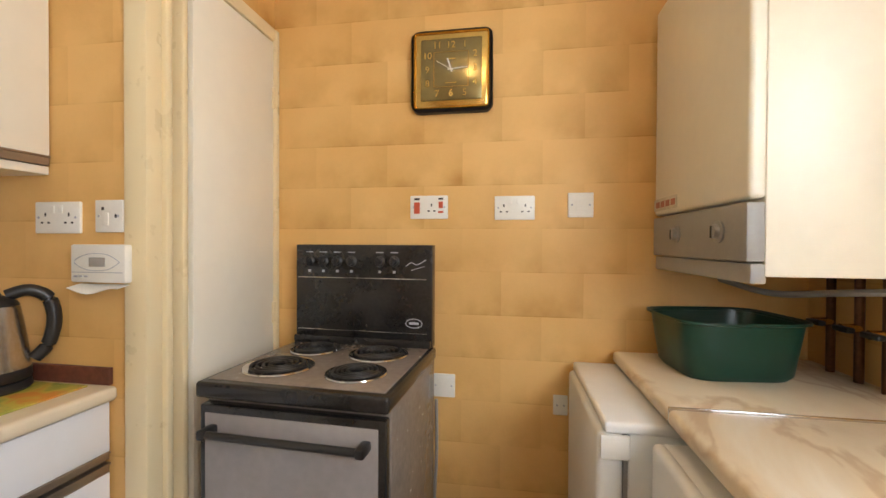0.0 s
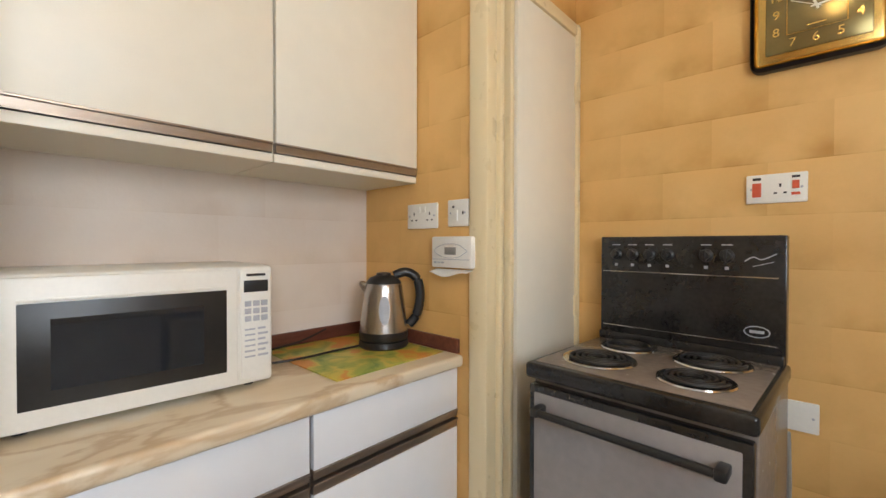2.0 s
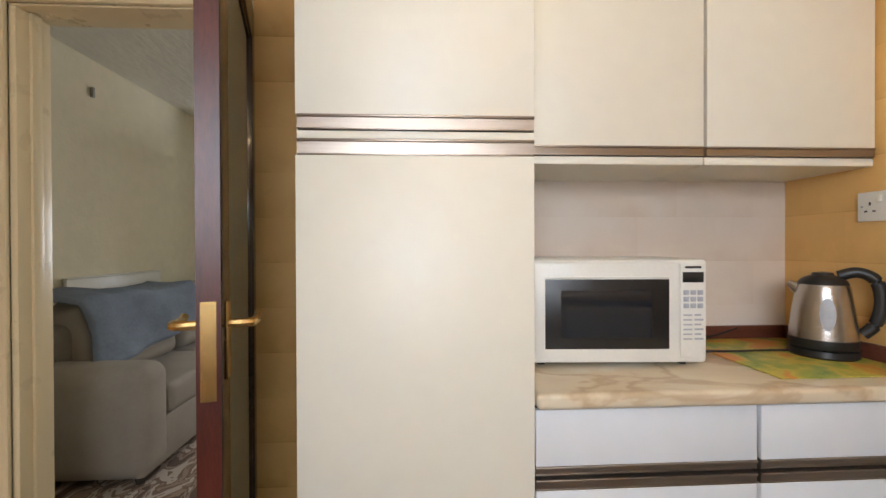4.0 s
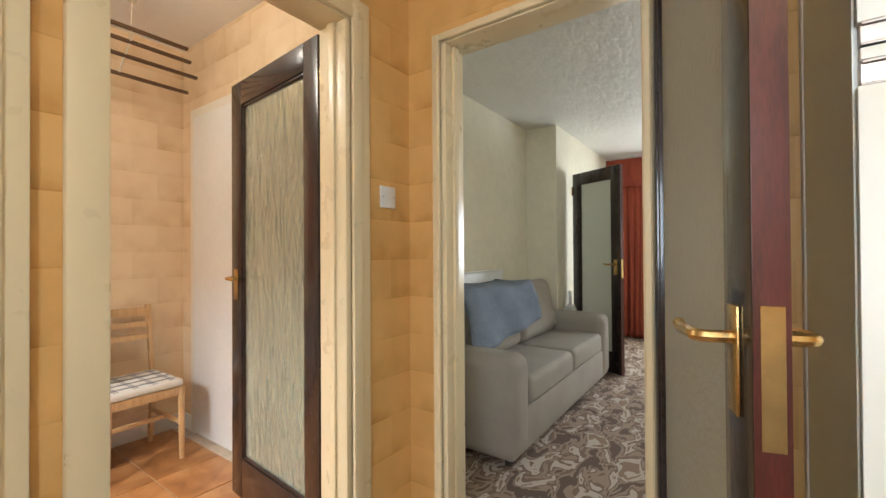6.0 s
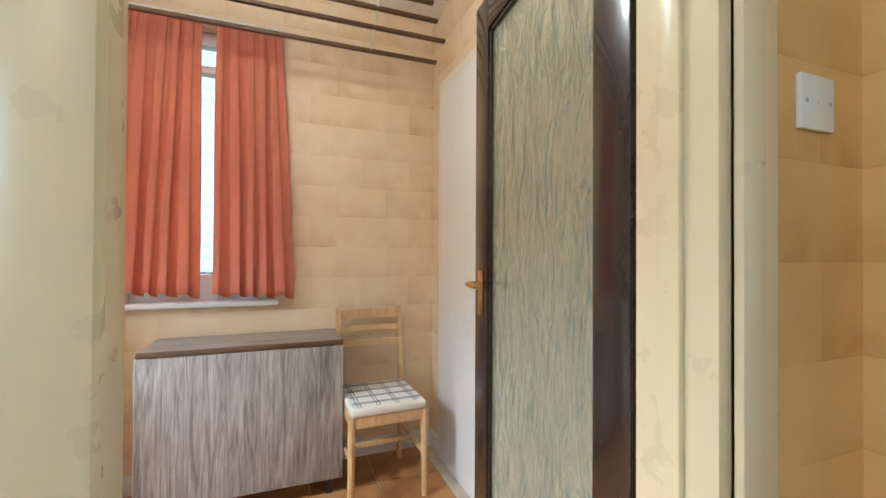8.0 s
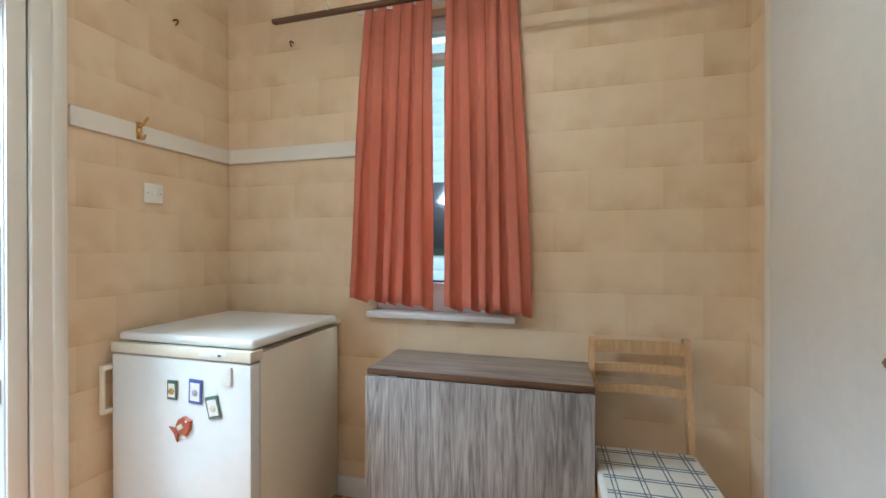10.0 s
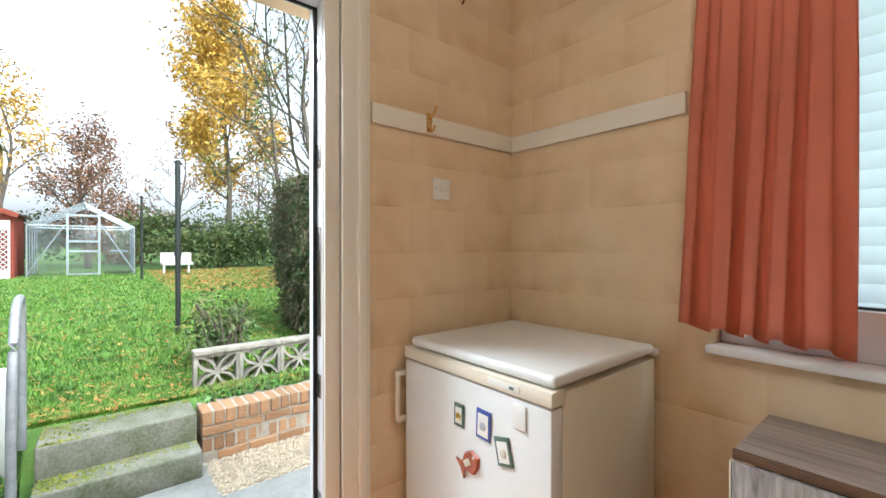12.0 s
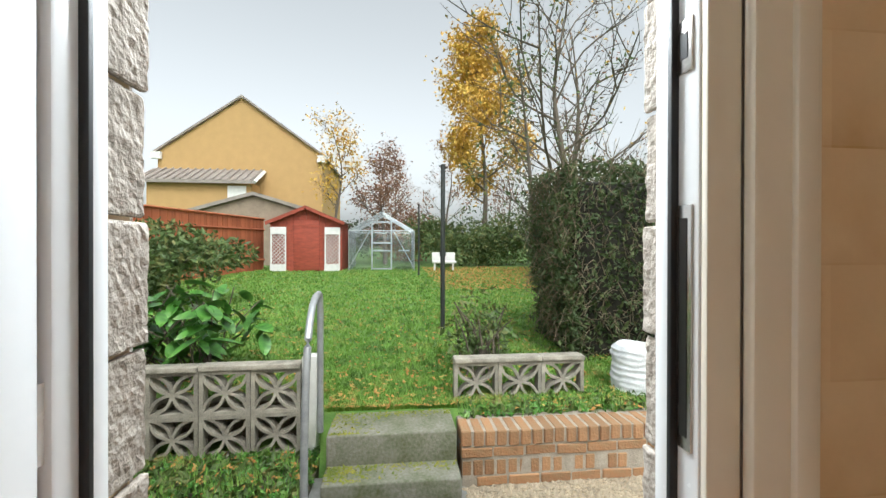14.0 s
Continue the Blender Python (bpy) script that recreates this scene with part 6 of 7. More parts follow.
def brick_wall():
    t = thing("brick_wall", "low weathered brick retaining wall with edge-laid top", "garden wall", "", "structure")
    x0, x1, y0 = 3.83, 4.06, -2.36
    part("core", boxed(x0 + 0.006, x1 + 0.05, -6.5, y0 - 0.01, -0.5, -0.014), G["mortar"], t)
    body = finish("brick", boxed(-0.052, 0.052, -0.106, 0.106, -0.032, 0.032, 0.006, None, 1), G["brick"])
    onedge = finish("brick", boxed(-0.112, 0.112, -0.034, 0.034, -0.052, 0.052, 0.007, None, 1), G["brick"])
    def course(mesh, z, step, count, shift, out):
        for k in range(count):
            ob = new("brick", mesh)
            ob.parent = t
            ob.matrix_world = pose(x0 + out + rng.uniform(-0.007, 0.007), y0 - shift - k * step + rng.uniform(-0.003, 0.003), z + rng.uniform(-0.003, 0.003), rng.uniform(-2, 2), rng.uniform(-1, 1), rng.uniform(-1.5, 1.5))
    # from the ground: stretchers, bricks on edge, stretchers, and the edge-laid top
    course(body, -0.355, 0.224, 18, 0.22, 0.052)
    course(onedge, -0.262, 0.080, 46, 0.04, 0.118)
    course(body, -0.160, 0.224, 18, 0.11, 0.050)
    course(onedge, -0.062, 0.082, 48, 0.04, 0.104)


brick_wall()


def handrail():
    t = thing("handrail", "bent grey tubular steel handrail beside the steps", "handrail")
    pts = arc([(3.42, -1.42, -0.40), (3.44, -1.42, 0.2), (3.52, -1.42, 0.66), (3.70, -1.41, 0.86), (3.93, -1.40, 0.915), (4.02, -1.40, 0.86), (4.03, -1.40, 0.5), (4.03, -1.40, -0.05)], 7)
    part("bent_tube", tube(pts, 0.022, 12), G["galv"], t)


handrail()


def cards(count, place, size, mat, name, parent=None, label="", category="", kind="", flat=0.0):
    """Many small bent leaves as one mesh. place gives the centres."""
    verts, faces = [], []
    for k in range(count):
        c = Vector(place(k))
        s = size * rng.uniform(0.6, 1.3)
        a = Vector(rng.normal(size=3))
        if flat:
            a.z *= 1 - flat
        a.normalize()
        b = a.cross(Vector(rng.normal(size=3)) if not flat else Vector((0, 0, 1))).normalized()
        n = a.cross(b) * s * 0.18
        i = len(verts)
        verts += [c - a * s, c - b * s * 0.45 + n, c + a * s, c + b * s * 0.45 + n]
        faces += [(i, i + 1, i + 2), (i, i + 2, i + 3)]
    mesh = bpy.data.meshes.new(name)
    mesh.from_pydata([tuple(v) for v in verts], [], faces)
    mesh.materials.append(mat)
    ob = new(name, mesh)
    ob.parent = parent
    return tagged(ob, label, category, "", kind)


def tufts(name, count, spot, height, mat, label):
    verts, faces = [], []
    for k in range(count):
        x, y, z = spot(k)
        for q in range(3):
            a = rng.uniform(0, 2 * math.pi)
            h = height * rng.uniform(0.5, 1.3)
            dx, dy = math.cos(a), math.sin(a)
            w = 0.006 + 0.0018 * max(0, x - 4)
            i = len(verts)
            verts += [(x - dy * w, y + dx * w, z - 0.01), (x + dy * w, y - dx * w, z - 0.01), (x + dx * h * 0.6, y + dy * h * 0.6, z + h)]
            faces.append((i, i + 1, i + 2))
    mesh = bpy.data.meshes.new(name)
    mesh.from_pydata(verts, [], faces)
    mesh.materials.append(mat)
    return tagged(new(name, mesh), label, "grass", "", "stuff")


def lawn_spot(k):
    x = 4.25 + 14.5 * rng.random() ** 1.9
    half = 1.6 + (x - 4.2) * 0.75
    y = -2.2 + rng.uniform(-half, half * 1.1)
    if y > -1.4 and x < 4.52:
        x += 0.35
    return x, y, lawn_z(x, y)


tufts("grass", 60000, lawn_spot, 0.045, G["blade"], "uneven green lawn grass strewn with leaves")


def bed_spot(k):
    if k % 3 == 0:
        x, y = rng.uniform(4.05, 4.48), rng.uniform(-4.9, -2.4)
        return x, y, -0.03
    x, y = rng.uniform(3.5, 4.33), rng.uniform(-1.36, 1.5)
    return x, y, -0.36


tufts("weeds", 2900, bed_spot, 0.09, G["blade"], "rough grass and weeds below the block walls")
cards(2200, lambda k: (lambda p: (p[0], p[1], p[2] + 0.04))(bed_spot(k)), 0.035, G["leaf_big"], "weed_leaves", None, "small green weeds along the walls", "weeds", "stuff")
cards(1500, lambda k: (lambda p: (p[0], p[1], p[2] + 0.05))(bed_spot(k)), 0.045, G["leaf_mid"], "bed_plants", None, "dull green plants and ivy in the beds", "weeds", "stuff")
cards(500, lambda k: (lambda p: (p[0], p[1], p[2] + 0.05))(bed_spot(k)), 0.035, G["litter"], "bed_litter", None, "brown leaves lying in the beds", "leaves", "stuff", 0.7)
cards(4200, lambda k: (lambda p: (p[0], p[1], p[2] + 0.035))(lawn_spot(k)), 0.028, G["litter"], "fallen_leaves", None, "scattered brown and yellow fallen leaves", "leaves", "stuff", 0.8)
cards(5200, lambda k: (lambda x, y: (x, y, lawn_z(x, y) + 0.03))(rng.uniform(10.5, 18.5), rng.uniform(-11, -3.0)), 0.07, G["litter"], "leaf_litter", None, "thick orange leaf litter under the trees", "leaves", "stuff", 0.8)
stones_v, stones_f = [], []
for k in range(2600):
    c = Vector((rng.uniform(3.31, 3.84), rng.uniform(-4.2, -2.38), -0.385))
    s = rng.uniform(0.008, 0.02)
    i = len(stones_v)
    for d in ((1, 0, 0), (0, 1, 0), (-1, 0, 0), (0, -1, 0), (0, 0, 0.7), (0, 0, -0.5)):
        stones_v.append(tuple(c + Vector(d) * s * rng.uniform(0.7, 1.3)))
    for f in ((0, 1, 4), (1, 2, 4), (2, 3, 4), (3, 0, 4), (1, 0, 5), (2, 1, 5), (3, 2, 5), (0, 3, 5)):
        stones_f.append(tuple(i + q for q in f))
smesh = bpy.data.meshes.new("gravel")
smesh.from_pydata(stones_v, [], stones_f)
smesh.materials.append(G["stone"])
tagged(new("gravel", smesh), "loose buff gravel stones and leaves", "gravel", "", "stuff")


def moss_spot(k):
    """Along the back and the northern ends of both treads."""
    low = k % 2
    if rng.random() < 0.5:
        x, y = 3.66 + 0.5 * rng.random() if not low else 3.63 + 0.2 * rng.random(), -1.48 - 0.2 * abs(rng.normal(0, 0.8))
    else:
        x, y = (4.20 if not low else 3.83) - abs(rng.normal(0, 0.05)), rng.uniform(-2.33, -1.48)
    return max(x, 3.86 if not low else 3.63), max(y, -2.33), (0.004 if not low else -0.196)


cards(650, moss_spot, 0.016, G["moss"], "moss", None, "yellow-green moss on the concrete steps", "moss", "stuff", 0.6)


def hedge():
    t = thing("clipped_hedge", "tall dark clipped hedge with bare woody patches", "hedge")
    x0, x1, y0, y1, z0, z1 = 5.15, 6.3, -7.2, -3.70, 0.03, 2.10
    # solid block whose colour holds the hedge's inner shade
    part("core", boxed(x0 + 0.15, x1 - 0.2, y0 + 0.2, y1 - 0.15, z0, z1 - 0.14, 0.1), G["hedge_core"], t, "near-black block coloured as the shaded inside of the hedge")

    def shell(k):
        side = rng.random()
        z = z0 + (z1 - z0) * rng.random()
        tuck = 0.16 * (1 - min(1, (z - z0) / 0.9)) + 0.10 * noise.noise((z * 2, side * 9, 1))
        if side < 0.42:
            p = (x0 + tuck + rng.normal(0, 0.05), rng.uniform(y0, y1), z)
        elif side < 0.82:
            p = (rng.uniform(x0, x1), y1 - tuck + rng.normal(0, 0.05), z)
        else:
            p = (rng.uniform(x0, x1), rng.uniform(y0, y1), z1 + rng.normal(0, 0.05))
        return p
    cards(13000, shell, 0.036, G["leaf_dark"], "foliage", t, "dark small-leaved foliage")
    bm = bmesh.new()
    for k in range(2400):
        p = Vector(shell(k))
        way = Vector((rng.uniform(-0.12, 0.05), rng.uniform(-0.15, 0.15), rng.uniform(-0.2, 0.25)))
        tube([p, p + way * 0.5 + Vector((0.02, 0, 0.02)), p + way * 1.3], 0.0045, 4, bm, 0.002)
    tagged(part("woody_growth", bm, G["leaf_dry"], t, "bare pale woody growth"), kind="stuff")


hedge()


def shrub(name, label, centre, radii, count, size, mat, stems=6):
    t = thing(name, label, "shrub")
    cx, cy, cz = centre
    bm = bmesh.new()
    for k in range(stems):
        e = Vector((cx + rng.uniform(-0.7, 0.7) * radii[0], cy + rng.uniform(-0.7, 0.7) * radii[1], cz + rng.uniform(0, 0.7) * radii[2]))
        b = Vector((cx + rng.uniform(-0.2, 0.2), cy + rng.uniform(-0.2, 0.2), cz - radii[2]))
        tube(arc([b, (b + e) / 2 + Vector((0, 0, 0.1)), e], 3), 0.014, 5, bm, 0.004)
    tagged(part("stem_cluster", bm, G["bark"], t), kind="stuff")
    lumps = [(rng.uniform(-0.6, 0.6, 3) * radii + np.array(centre), rng.uniform(0.3, 0.6)) for _ in range(14)]

    def spot(k):
        c, r = lumps[k % len(lumps)]
        v = rng.normal(size=3)
        v *= (rng.random() ** 0.35) / np.linalg.norm(v)
        p = c + v * r * np.array(radii)
        p[2] = max(p[2], cz - radii[2] * 0.95)
        return p
    cards(count, spot, size, mat, "foliage", t)
    return t


shrub("evergreen_shrub", "large rounded evergreen shrub by the fence", (8.3, 1.9, 0.95), (1.1, 1.5, 0.75), 7000, 0.06, G["leaf_mid"])
shrub("rose_bush", "straggly green bush behind the block wall", (5.0, -2.75, 0.42), (0.35, 0.42, 0.45), 460, 0.042, G["leaf_mid"], 22)


def hydrangea():
    t = thing("hydrangea", "broad-leaved hydrangea behind the block wall", "shrub")
    bm = bmesh.new()
    tips = []
    for k in range(38):
        b = Vector((5.0 + rng.uniform(-0.15, 0.15), 0.15 + rng.uniform(-0.5, 0.5), 0.0))
        e = Vector((4.95 + rng.uniform(-0.42, 0.42), 0.25 + rng.uniform(-0.95, 1.0), 0.50 + rng.uniform(0, 0.45)))
        tube(arc([b, (b + e) / 2 + Vector((0, 0, 0.12)), e], 3), 0.010, 5, bm, 0.005)
        tips.append(e)
    tagged(part("stem_cluster", bm, G["bark"], t), kind="stuff")
    # one pointed leaf with a folded midrib
    lf = bmesh.new()
    rows = []
    for q in range(7):
        s = q / 6
        w = 0.060 * math.sin(math.pi * min(1, s * 0.94 + 0.06)) ** 0.75
        z = -0.05 * s * s
        rows.append([lf.verts.new((s * 0.21, yy, z + zz)) for yy, zz in ((-w, 0.018), (0, 0), (w, 0.018))])
    for a, b in zip(rows, rows[1:]):
        lf.faces.new((a[0], a[1], b[1], b[0]))
        lf.faces.new((a[1], a[2], b[2], b[1]))
    mesh = finish("leaf", lf, G["leaf_big"], True)
    for k in range(300):
        e = tips[k % len(tips)]
        ob = new("leaf", mesh)
        ob.parent = t
        s = rng.uniform(0.7, 1.2)
        drop = 0.05 * (k // len(tips))
        p = e + Vector((rng.uniform(-0.08, 0.08), rng.uniform(-0.08, 0.08), -drop + rng.uniform(-0.03, 0.03)))
        ob.matrix_world = pose(p.x, p.y, p.z, rng.uniform(-25, 25), rng.uniform(-10, 45), rng.uniform(0, 360)) @ Matrix.Diagonal((s, s, s, 1))


hydrangea()


def sack():
    t = thing("rubble_sack", "white woven plastic sack standing by the hedge", "sack")
    prof = [(0.02, 0), (0.17, 0.01)] + [(0.185 + 0.003 * math.sin(k * 1.3), 0.02 + 0.0105 * k) for k in range(36)] + [(0.16, 0.42), (0.12, 0.40), (0.02, 0.38)]
    bm = lathe(prof, 26, pose(4.45, -3.98, -0.02))
    for v in bm.verts:
        k = 0.02 * noise.noise((v.co.x * 9, v.co.y * 9, v.co.z * 14)) + 0.004 * math.sin(v.co.z * 95 + 3 * math.atan2(v.co.y + 3.98, v.co.x - 4.45))
        v.co += Vector((k, k, 0.5 * k))
    part("bag", bm, G["sack"], t)


sack()


def line_post(x, y, high):
    t = thing("washing_line_post", "dark painted steel washing line post on the lawn", "post", "washing line posts")
    z = lawn_z(x, y)
    part("pole", tube([(x, y, z - 0.05), (x, y, z + high)], 0.030, 10), G["post"], t)
    part("collar", tube([(x, y, z + high * 0.45), (x, y, z + high * 0.48)], 0.040, 10), G["post"], t)
    part("hook", tube([(x, y - 0.05, z + high - 0.04), (x, y + 0.05, z + high - 0.02)], 0.012, 6), G["post"], t)


line_post(6.35, -2.52, 2.15)
line_post(14.6, -2.66, 2.35)


def shed():
    t = thing("garden_shed", "red-stained wooden garden shed with white trellis", "shed")
    x, y0, y1 = 16.9, 0.10, 2.70
    zb = lawn_z(16.9) - 0.02
    ze, zr, ym = zb + 1.85, zb + 2.40, (y0 + y1) / 2
    n = 22
    for k in range(n):
        ya, yb = y0 + (y1 - y0) * k / n, y0 + (y1 - y0) * (k + 1) / n
        m = (ya + yb) / 2
        top = ze + (zr - ze) * (1 - abs(m - ym) / ((y1 - y0) / 2))
        part("board", boxed(x - 0.01 * (k % 2), x + 0.03, ya + 0.004, yb - 0.004, zb, top), G["shed"], t, smooth=False)
    part("side_wall", boxed(x, x + 2.0, y0, y0 + 0.04, zb, ze), G["shed"], t)
    part("side_wall", boxed(x, x + 2.0, y1 - 0.04, y1, zb, ze), G["shed"], t)
    part("rear_wall", boxed(x + 1.96, x + 2.0, y0, y1, zb, ze), G["shed"], t)
    door = part("door", boxed(x - 0.05, x - 0.012, ym - 0.48, ym + 0.42, zb + 0.05, ze + 0.05, 0.008), G["shed"], t, "red boarded door")
    part("door_ledge", boxed(x - 0.065, x - 0.05, ym - 0.48, ym + 0.42, ze - 0.2, ze - 0.1), G["shed"], door)
    ang = math.degrees(math.atan2(zr - ze, (y1 - y0) / 2))
    half = math.hypot(zr - ze, (y1 - y0) / 2) + 0.14
    for s in (-1, 1):
        m = pose(x + 0.95, ym, zr + 0.02, -s * ang, 0, 0)
        part("roof", boxed(-1.15, 1.2, 0 if s > 0 else -half, half if s > 0 else 0, -0.02, 0.03, 0, m), G["felt"], t)
        part("bargeboard", boxed(-1.18, -1.14, 0 if s > 0 else -half, half if s > 0 else 0, -0.10, 0.02, 0, m), G["shed"], t)
    for ya, yb in ((y0 + 0.06, y0 + 0.62), (y1 - 0.60, y1 - 0.04)):
        tr = thing("trellis_panel", "white diamond trellis panel against the shed", "trellis", "shed trellis panels")
        for a in ((ya, ya + 0.05, 0.2, 1.65), (yb - 0.05, yb, 0.2, 1.65), (ya + 0.05, yb - 0.05, 0.2, 0.26), (ya + 0.05, yb - 0.05, 1.59, 1.65)):
            part("frame_bar", boxed(x - 0.12, x - 0.08, a[0], a[1], zb + a[2] - 0.2, zb + a[3]), G["lattice"], tr)
        bm = bmesh.new()
        for q in range(-6, 16):
            for s in (-1, 1):
                za = 0.26 + q * 0.14
                p, e = [], yb - ya - 0.1
                z_a, z_b = (za, za + e) if s > 0 else (za + e, za)
                lo, hi = 0.26, 1.59
                pts = []
                for u in range(13):
                    zz = z_a + (z_b - z_a) * u / 12
                    if lo <= zz <= hi:
                        pts.append((x - 0.10, ya + 0.05 + e * u / 12, zb + zz))
                if len(pts) > 1:
                    tube(pts, 0.011, 4, bm)
        part("lattice", bm, G["lattice"], tr)
        part("white_pot_board", boxed(x - 0.16, x - 0.12, ya, yb, zb - 0.02, zb + 0.28), G["lattice"], tr)


shed()


def greenhouse():
    t = thing("greenhouse", "aluminium-framed glass greenhouse on the lawn", "greenhouse")
    x, y0, y1, deep = 17.2, -2.62, -0.12, 2.4
    zb = lawn_z(17.2) - 0.02
    ze, zr, ym = zb + 1.55, zb + 2.28, (y0 + y1) / 2
    rows = []
    for xx in (x, x + deep):
        rows += [((xx, y0, zb), (xx, y0, ze)), ((xx, y1, zb), (xx, y1, ze)), ((xx, y0, ze), (xx, ym, zr)), ((xx, ym, zr), (xx, y1, ze)), ((xx, y0, ze), (xx, y1, ze)), ((xx, y0, zb), (xx, y1, zb))]
    for yy, zz in ((y0, ze), (ym, zr), (y1, ze), (y0, zb), (y1, zb)):
        rows.append(((x, yy, zz), (x + deep, yy, zz)))
    for q in (1, 2, 3):
        xx = x + deep * q / 4
        rows += [((xx, y0, zb), (xx, y0, ze)), ((xx, y1, zb), (xx, y1, ze)), ((xx, y0, ze), (xx, ym, zr)), ((xx, y1, ze), (xx, ym, zr))]
    rows += [((x, y0, zb + 0.1), (x, ym - 0.45, ze)), ((x, y1, zb + 0.1), (x, ym + 0.45, ze))]
    for a, b in rows:
        part("bar", tube([a, b], 0.020, 6), G["alloy"], t)
    door = part("door", boxed(x - 0.07, x - 0.04, ym - 0.40, ym - 0.34, zb + 0.02, zr - 0.35), G["alloy"], t, "sliding glazed door")
    part("stile", boxed(x - 0.07, x - 0.04, ym + 0.34, ym + 0.40, zb + 0.02, zr - 0.35), G["alloy"], door)
    for z in (0.05, 0.75, 1.05, 1.85):
        part("door_rail", boxed(x - 0.07, x - 0.04, ym - 0.34, ym + 0.34, zb + z, zb + z + 0.06), G["alloy"], door)
    for ya, yb in ((y0, ym - 0.42), (ym - 0.34, ym + 0.34), (ym + 0.42, y1)):
        part("pane", boxed(x - 0.004, x + 0.004, ya + 0.03, yb - 0.03, zb + 0.05, ze - 0.03), G["greenhouse_glass"], t, smooth=False)
    for yy in (y0, y1):
        part("pane", boxed(x + 0.03, x + deep - 0.03, yy - 0.004, yy + 0.004, zb + 0.05, ze - 0.03), G["greenhouse_glass"], t, smooth=False)
    part("staging", boxed(x + 0.5, x + 2.2, y0 + 0.15, y0 + 0.6, zb + 0.75, zb + 0.8), G["alloy"], t)
    c = thing("garden_chair", "white plastic garden furniture stacked beside the greenhouse", "chair")
    part("seat", boxed(16.5, 17.0, -4.2, -3.3, zb + 0.30, zb + 0.40, 0.04), G["lattice"], c)
    part("backrest", boxed(16.95, 17.05, -4.2, -3.3, zb + 0.30, zb + 0.72, 0.03), G["lattice"], c)
    for yy in (-4.1, -3.4):
        part("leg", boxed(16.55, 16.62, yy, yy + 0.06, zb - 0.05, zb + 0.30), G["lattice"], c)


greenhouse()


def fence():
    t = thing("boundary_fence", "orange-stained panel fence along the boundary", "fence", "", "structure")
    a, b = Vector((7.0, 5.0, 0)), Vector((17.8, 3.2, 0))
    n = 80
    bm_mesh = finish("board", boxed(-0.066, 0.066, -0.008, 0.008, 0, 1.98), G["fence"])
    ang = math.degrees(math.atan2(b.y - a.y, b.x - a.x))
    for k in range(n):
        p = a.lerp(b, (k + 0.5) / n)
        ob = new("board", bm_mesh)
        ob.parent = t
        ob.matrix_world = pose(p.x, p.y + 0.008 * (k % 2), lawn_z(p.x) - 0.02, 0, 0, ang)
    for z in (0.4, 1.55, 1.97):
        part("rail", tube([(a.x, a.y - 0.03, lawn_z(a.x) + z), (b.x, b.y - 0.03, lawn_z(b.x) + z)], 0.035, 4), G["fence"], t)


fence()


def building(name, label, x, y0, y1, deep, zb, eave, ridge, wall_mat, roof_mat, ridge_y=None):
    t = thing(name, label, "house")
    ym = ridge_y if ridge_y is not None else (y0 + y1) / 2
    bm = bmesh.new()
    ring = [(y0, zb), (y1, zb), (y1, eave), (ym, ridge), (y0, eave)]
    f0 = [bm.verts.new((x, y, z)) for y, z in ring]
    f1 = [bm.verts.new((x + deep, y, z)) for y, z in ring]
    bm.faces.new(f0)
    bm.faces.new(f1[::-1])
    for k in range(5):
        bm.faces.new((f0[k], f0[(k + 1) % 5], f1[(k + 1) % 5], f1[k]))
    part("gable_wall", bm, wall_mat, t, smooth=False)
    for ya in (y0, y1):
        bm = bmesh.new()
        s = 1 if ya > ym else -1
        dz = (eave - ridge) / abs(ya - ym) * 0.25
        vs = []
        for xx in (x - 0.2, x + deep + 0.2):
            for yy, zz in ((ym, ridge + 0.02), (ya + s * 0.25, eave + dz), (ya + s * 0.25, eave + dz + 0.16), (ym, ridge + 0.18)):
                vs.append(bm.verts.new((xx, yy, zz)))
        for f in ((0, 1, 2, 3), (7, 6, 5, 4), (0, 4, 5, 1), (1, 5, 6, 2), (2, 6, 7, 3), (3, 7, 4, 0)):
            bm.faces.new([vs[i] for i in f])
        part("roof", bm, roof_mat, t, smooth=False)
    return t


far_house = building("house", "tall buff brick gable-ended house beyond the garden", 30.0, 3.1, 13.6, 9, 0.0, 7.5, 11.2, G["house"], G["rooftile"], 8.3)
lean = part("lean_to", boxed(28.4, 30.0, 7.2, 13.4, 0.0, 5.3), G["house"], far_house, "single-storey lean-to")
bm = bmesh.new()
vs = [bm.verts.new(p) for p in ((28.0, 6.9, 5.20), (28.0, 13.9, 5.20), (30.0, 13.9, 6.20), (30.0, 6.9, 6.20), (28.0, 6.9, 5.40), (28.0, 13.9, 5.40), (30.0, 13.9, 6.40), (30.0, 6.9, 6.40))]
for f in ((0, 1, 2, 3), (7, 6, 5, 4), (0, 4, 5, 1), (1, 5, 6, 2), (2, 6, 7, 3), (3, 7, 4, 0)):
    bm.faces.new([vs[i] for i in f])
part("lean_to_roof", bm, G["rooftile"], far_house, "ribbed tile lean-to roof", smooth=False)
for k in range(15):
    part("tile_rib", tube([(27.98, 7.1 + k * 0.46, 5.45), (30.0, 7.1 + k * 0.46, 6.45)], 0.06, 5), G["rooftile"], far_house)
part("verge", tube([(28.0, 6.9, 5.30), (30.0, 6.9, 6.30)], 0.14, 4), G["lattice"], far_house, "white verge board")
part("window", boxed(28.3, 28.45, 7.5, 8.6, 4.1, 5.1), G["lattice"], far_house, "small white window")
for yy in (3.1, 13.6):
    part("soffit", boxed(29.7, 29.95, yy - 0.3, yy + 0.3, 7.0, 7.45), G["lattice"], far_house, "white boxed eave")
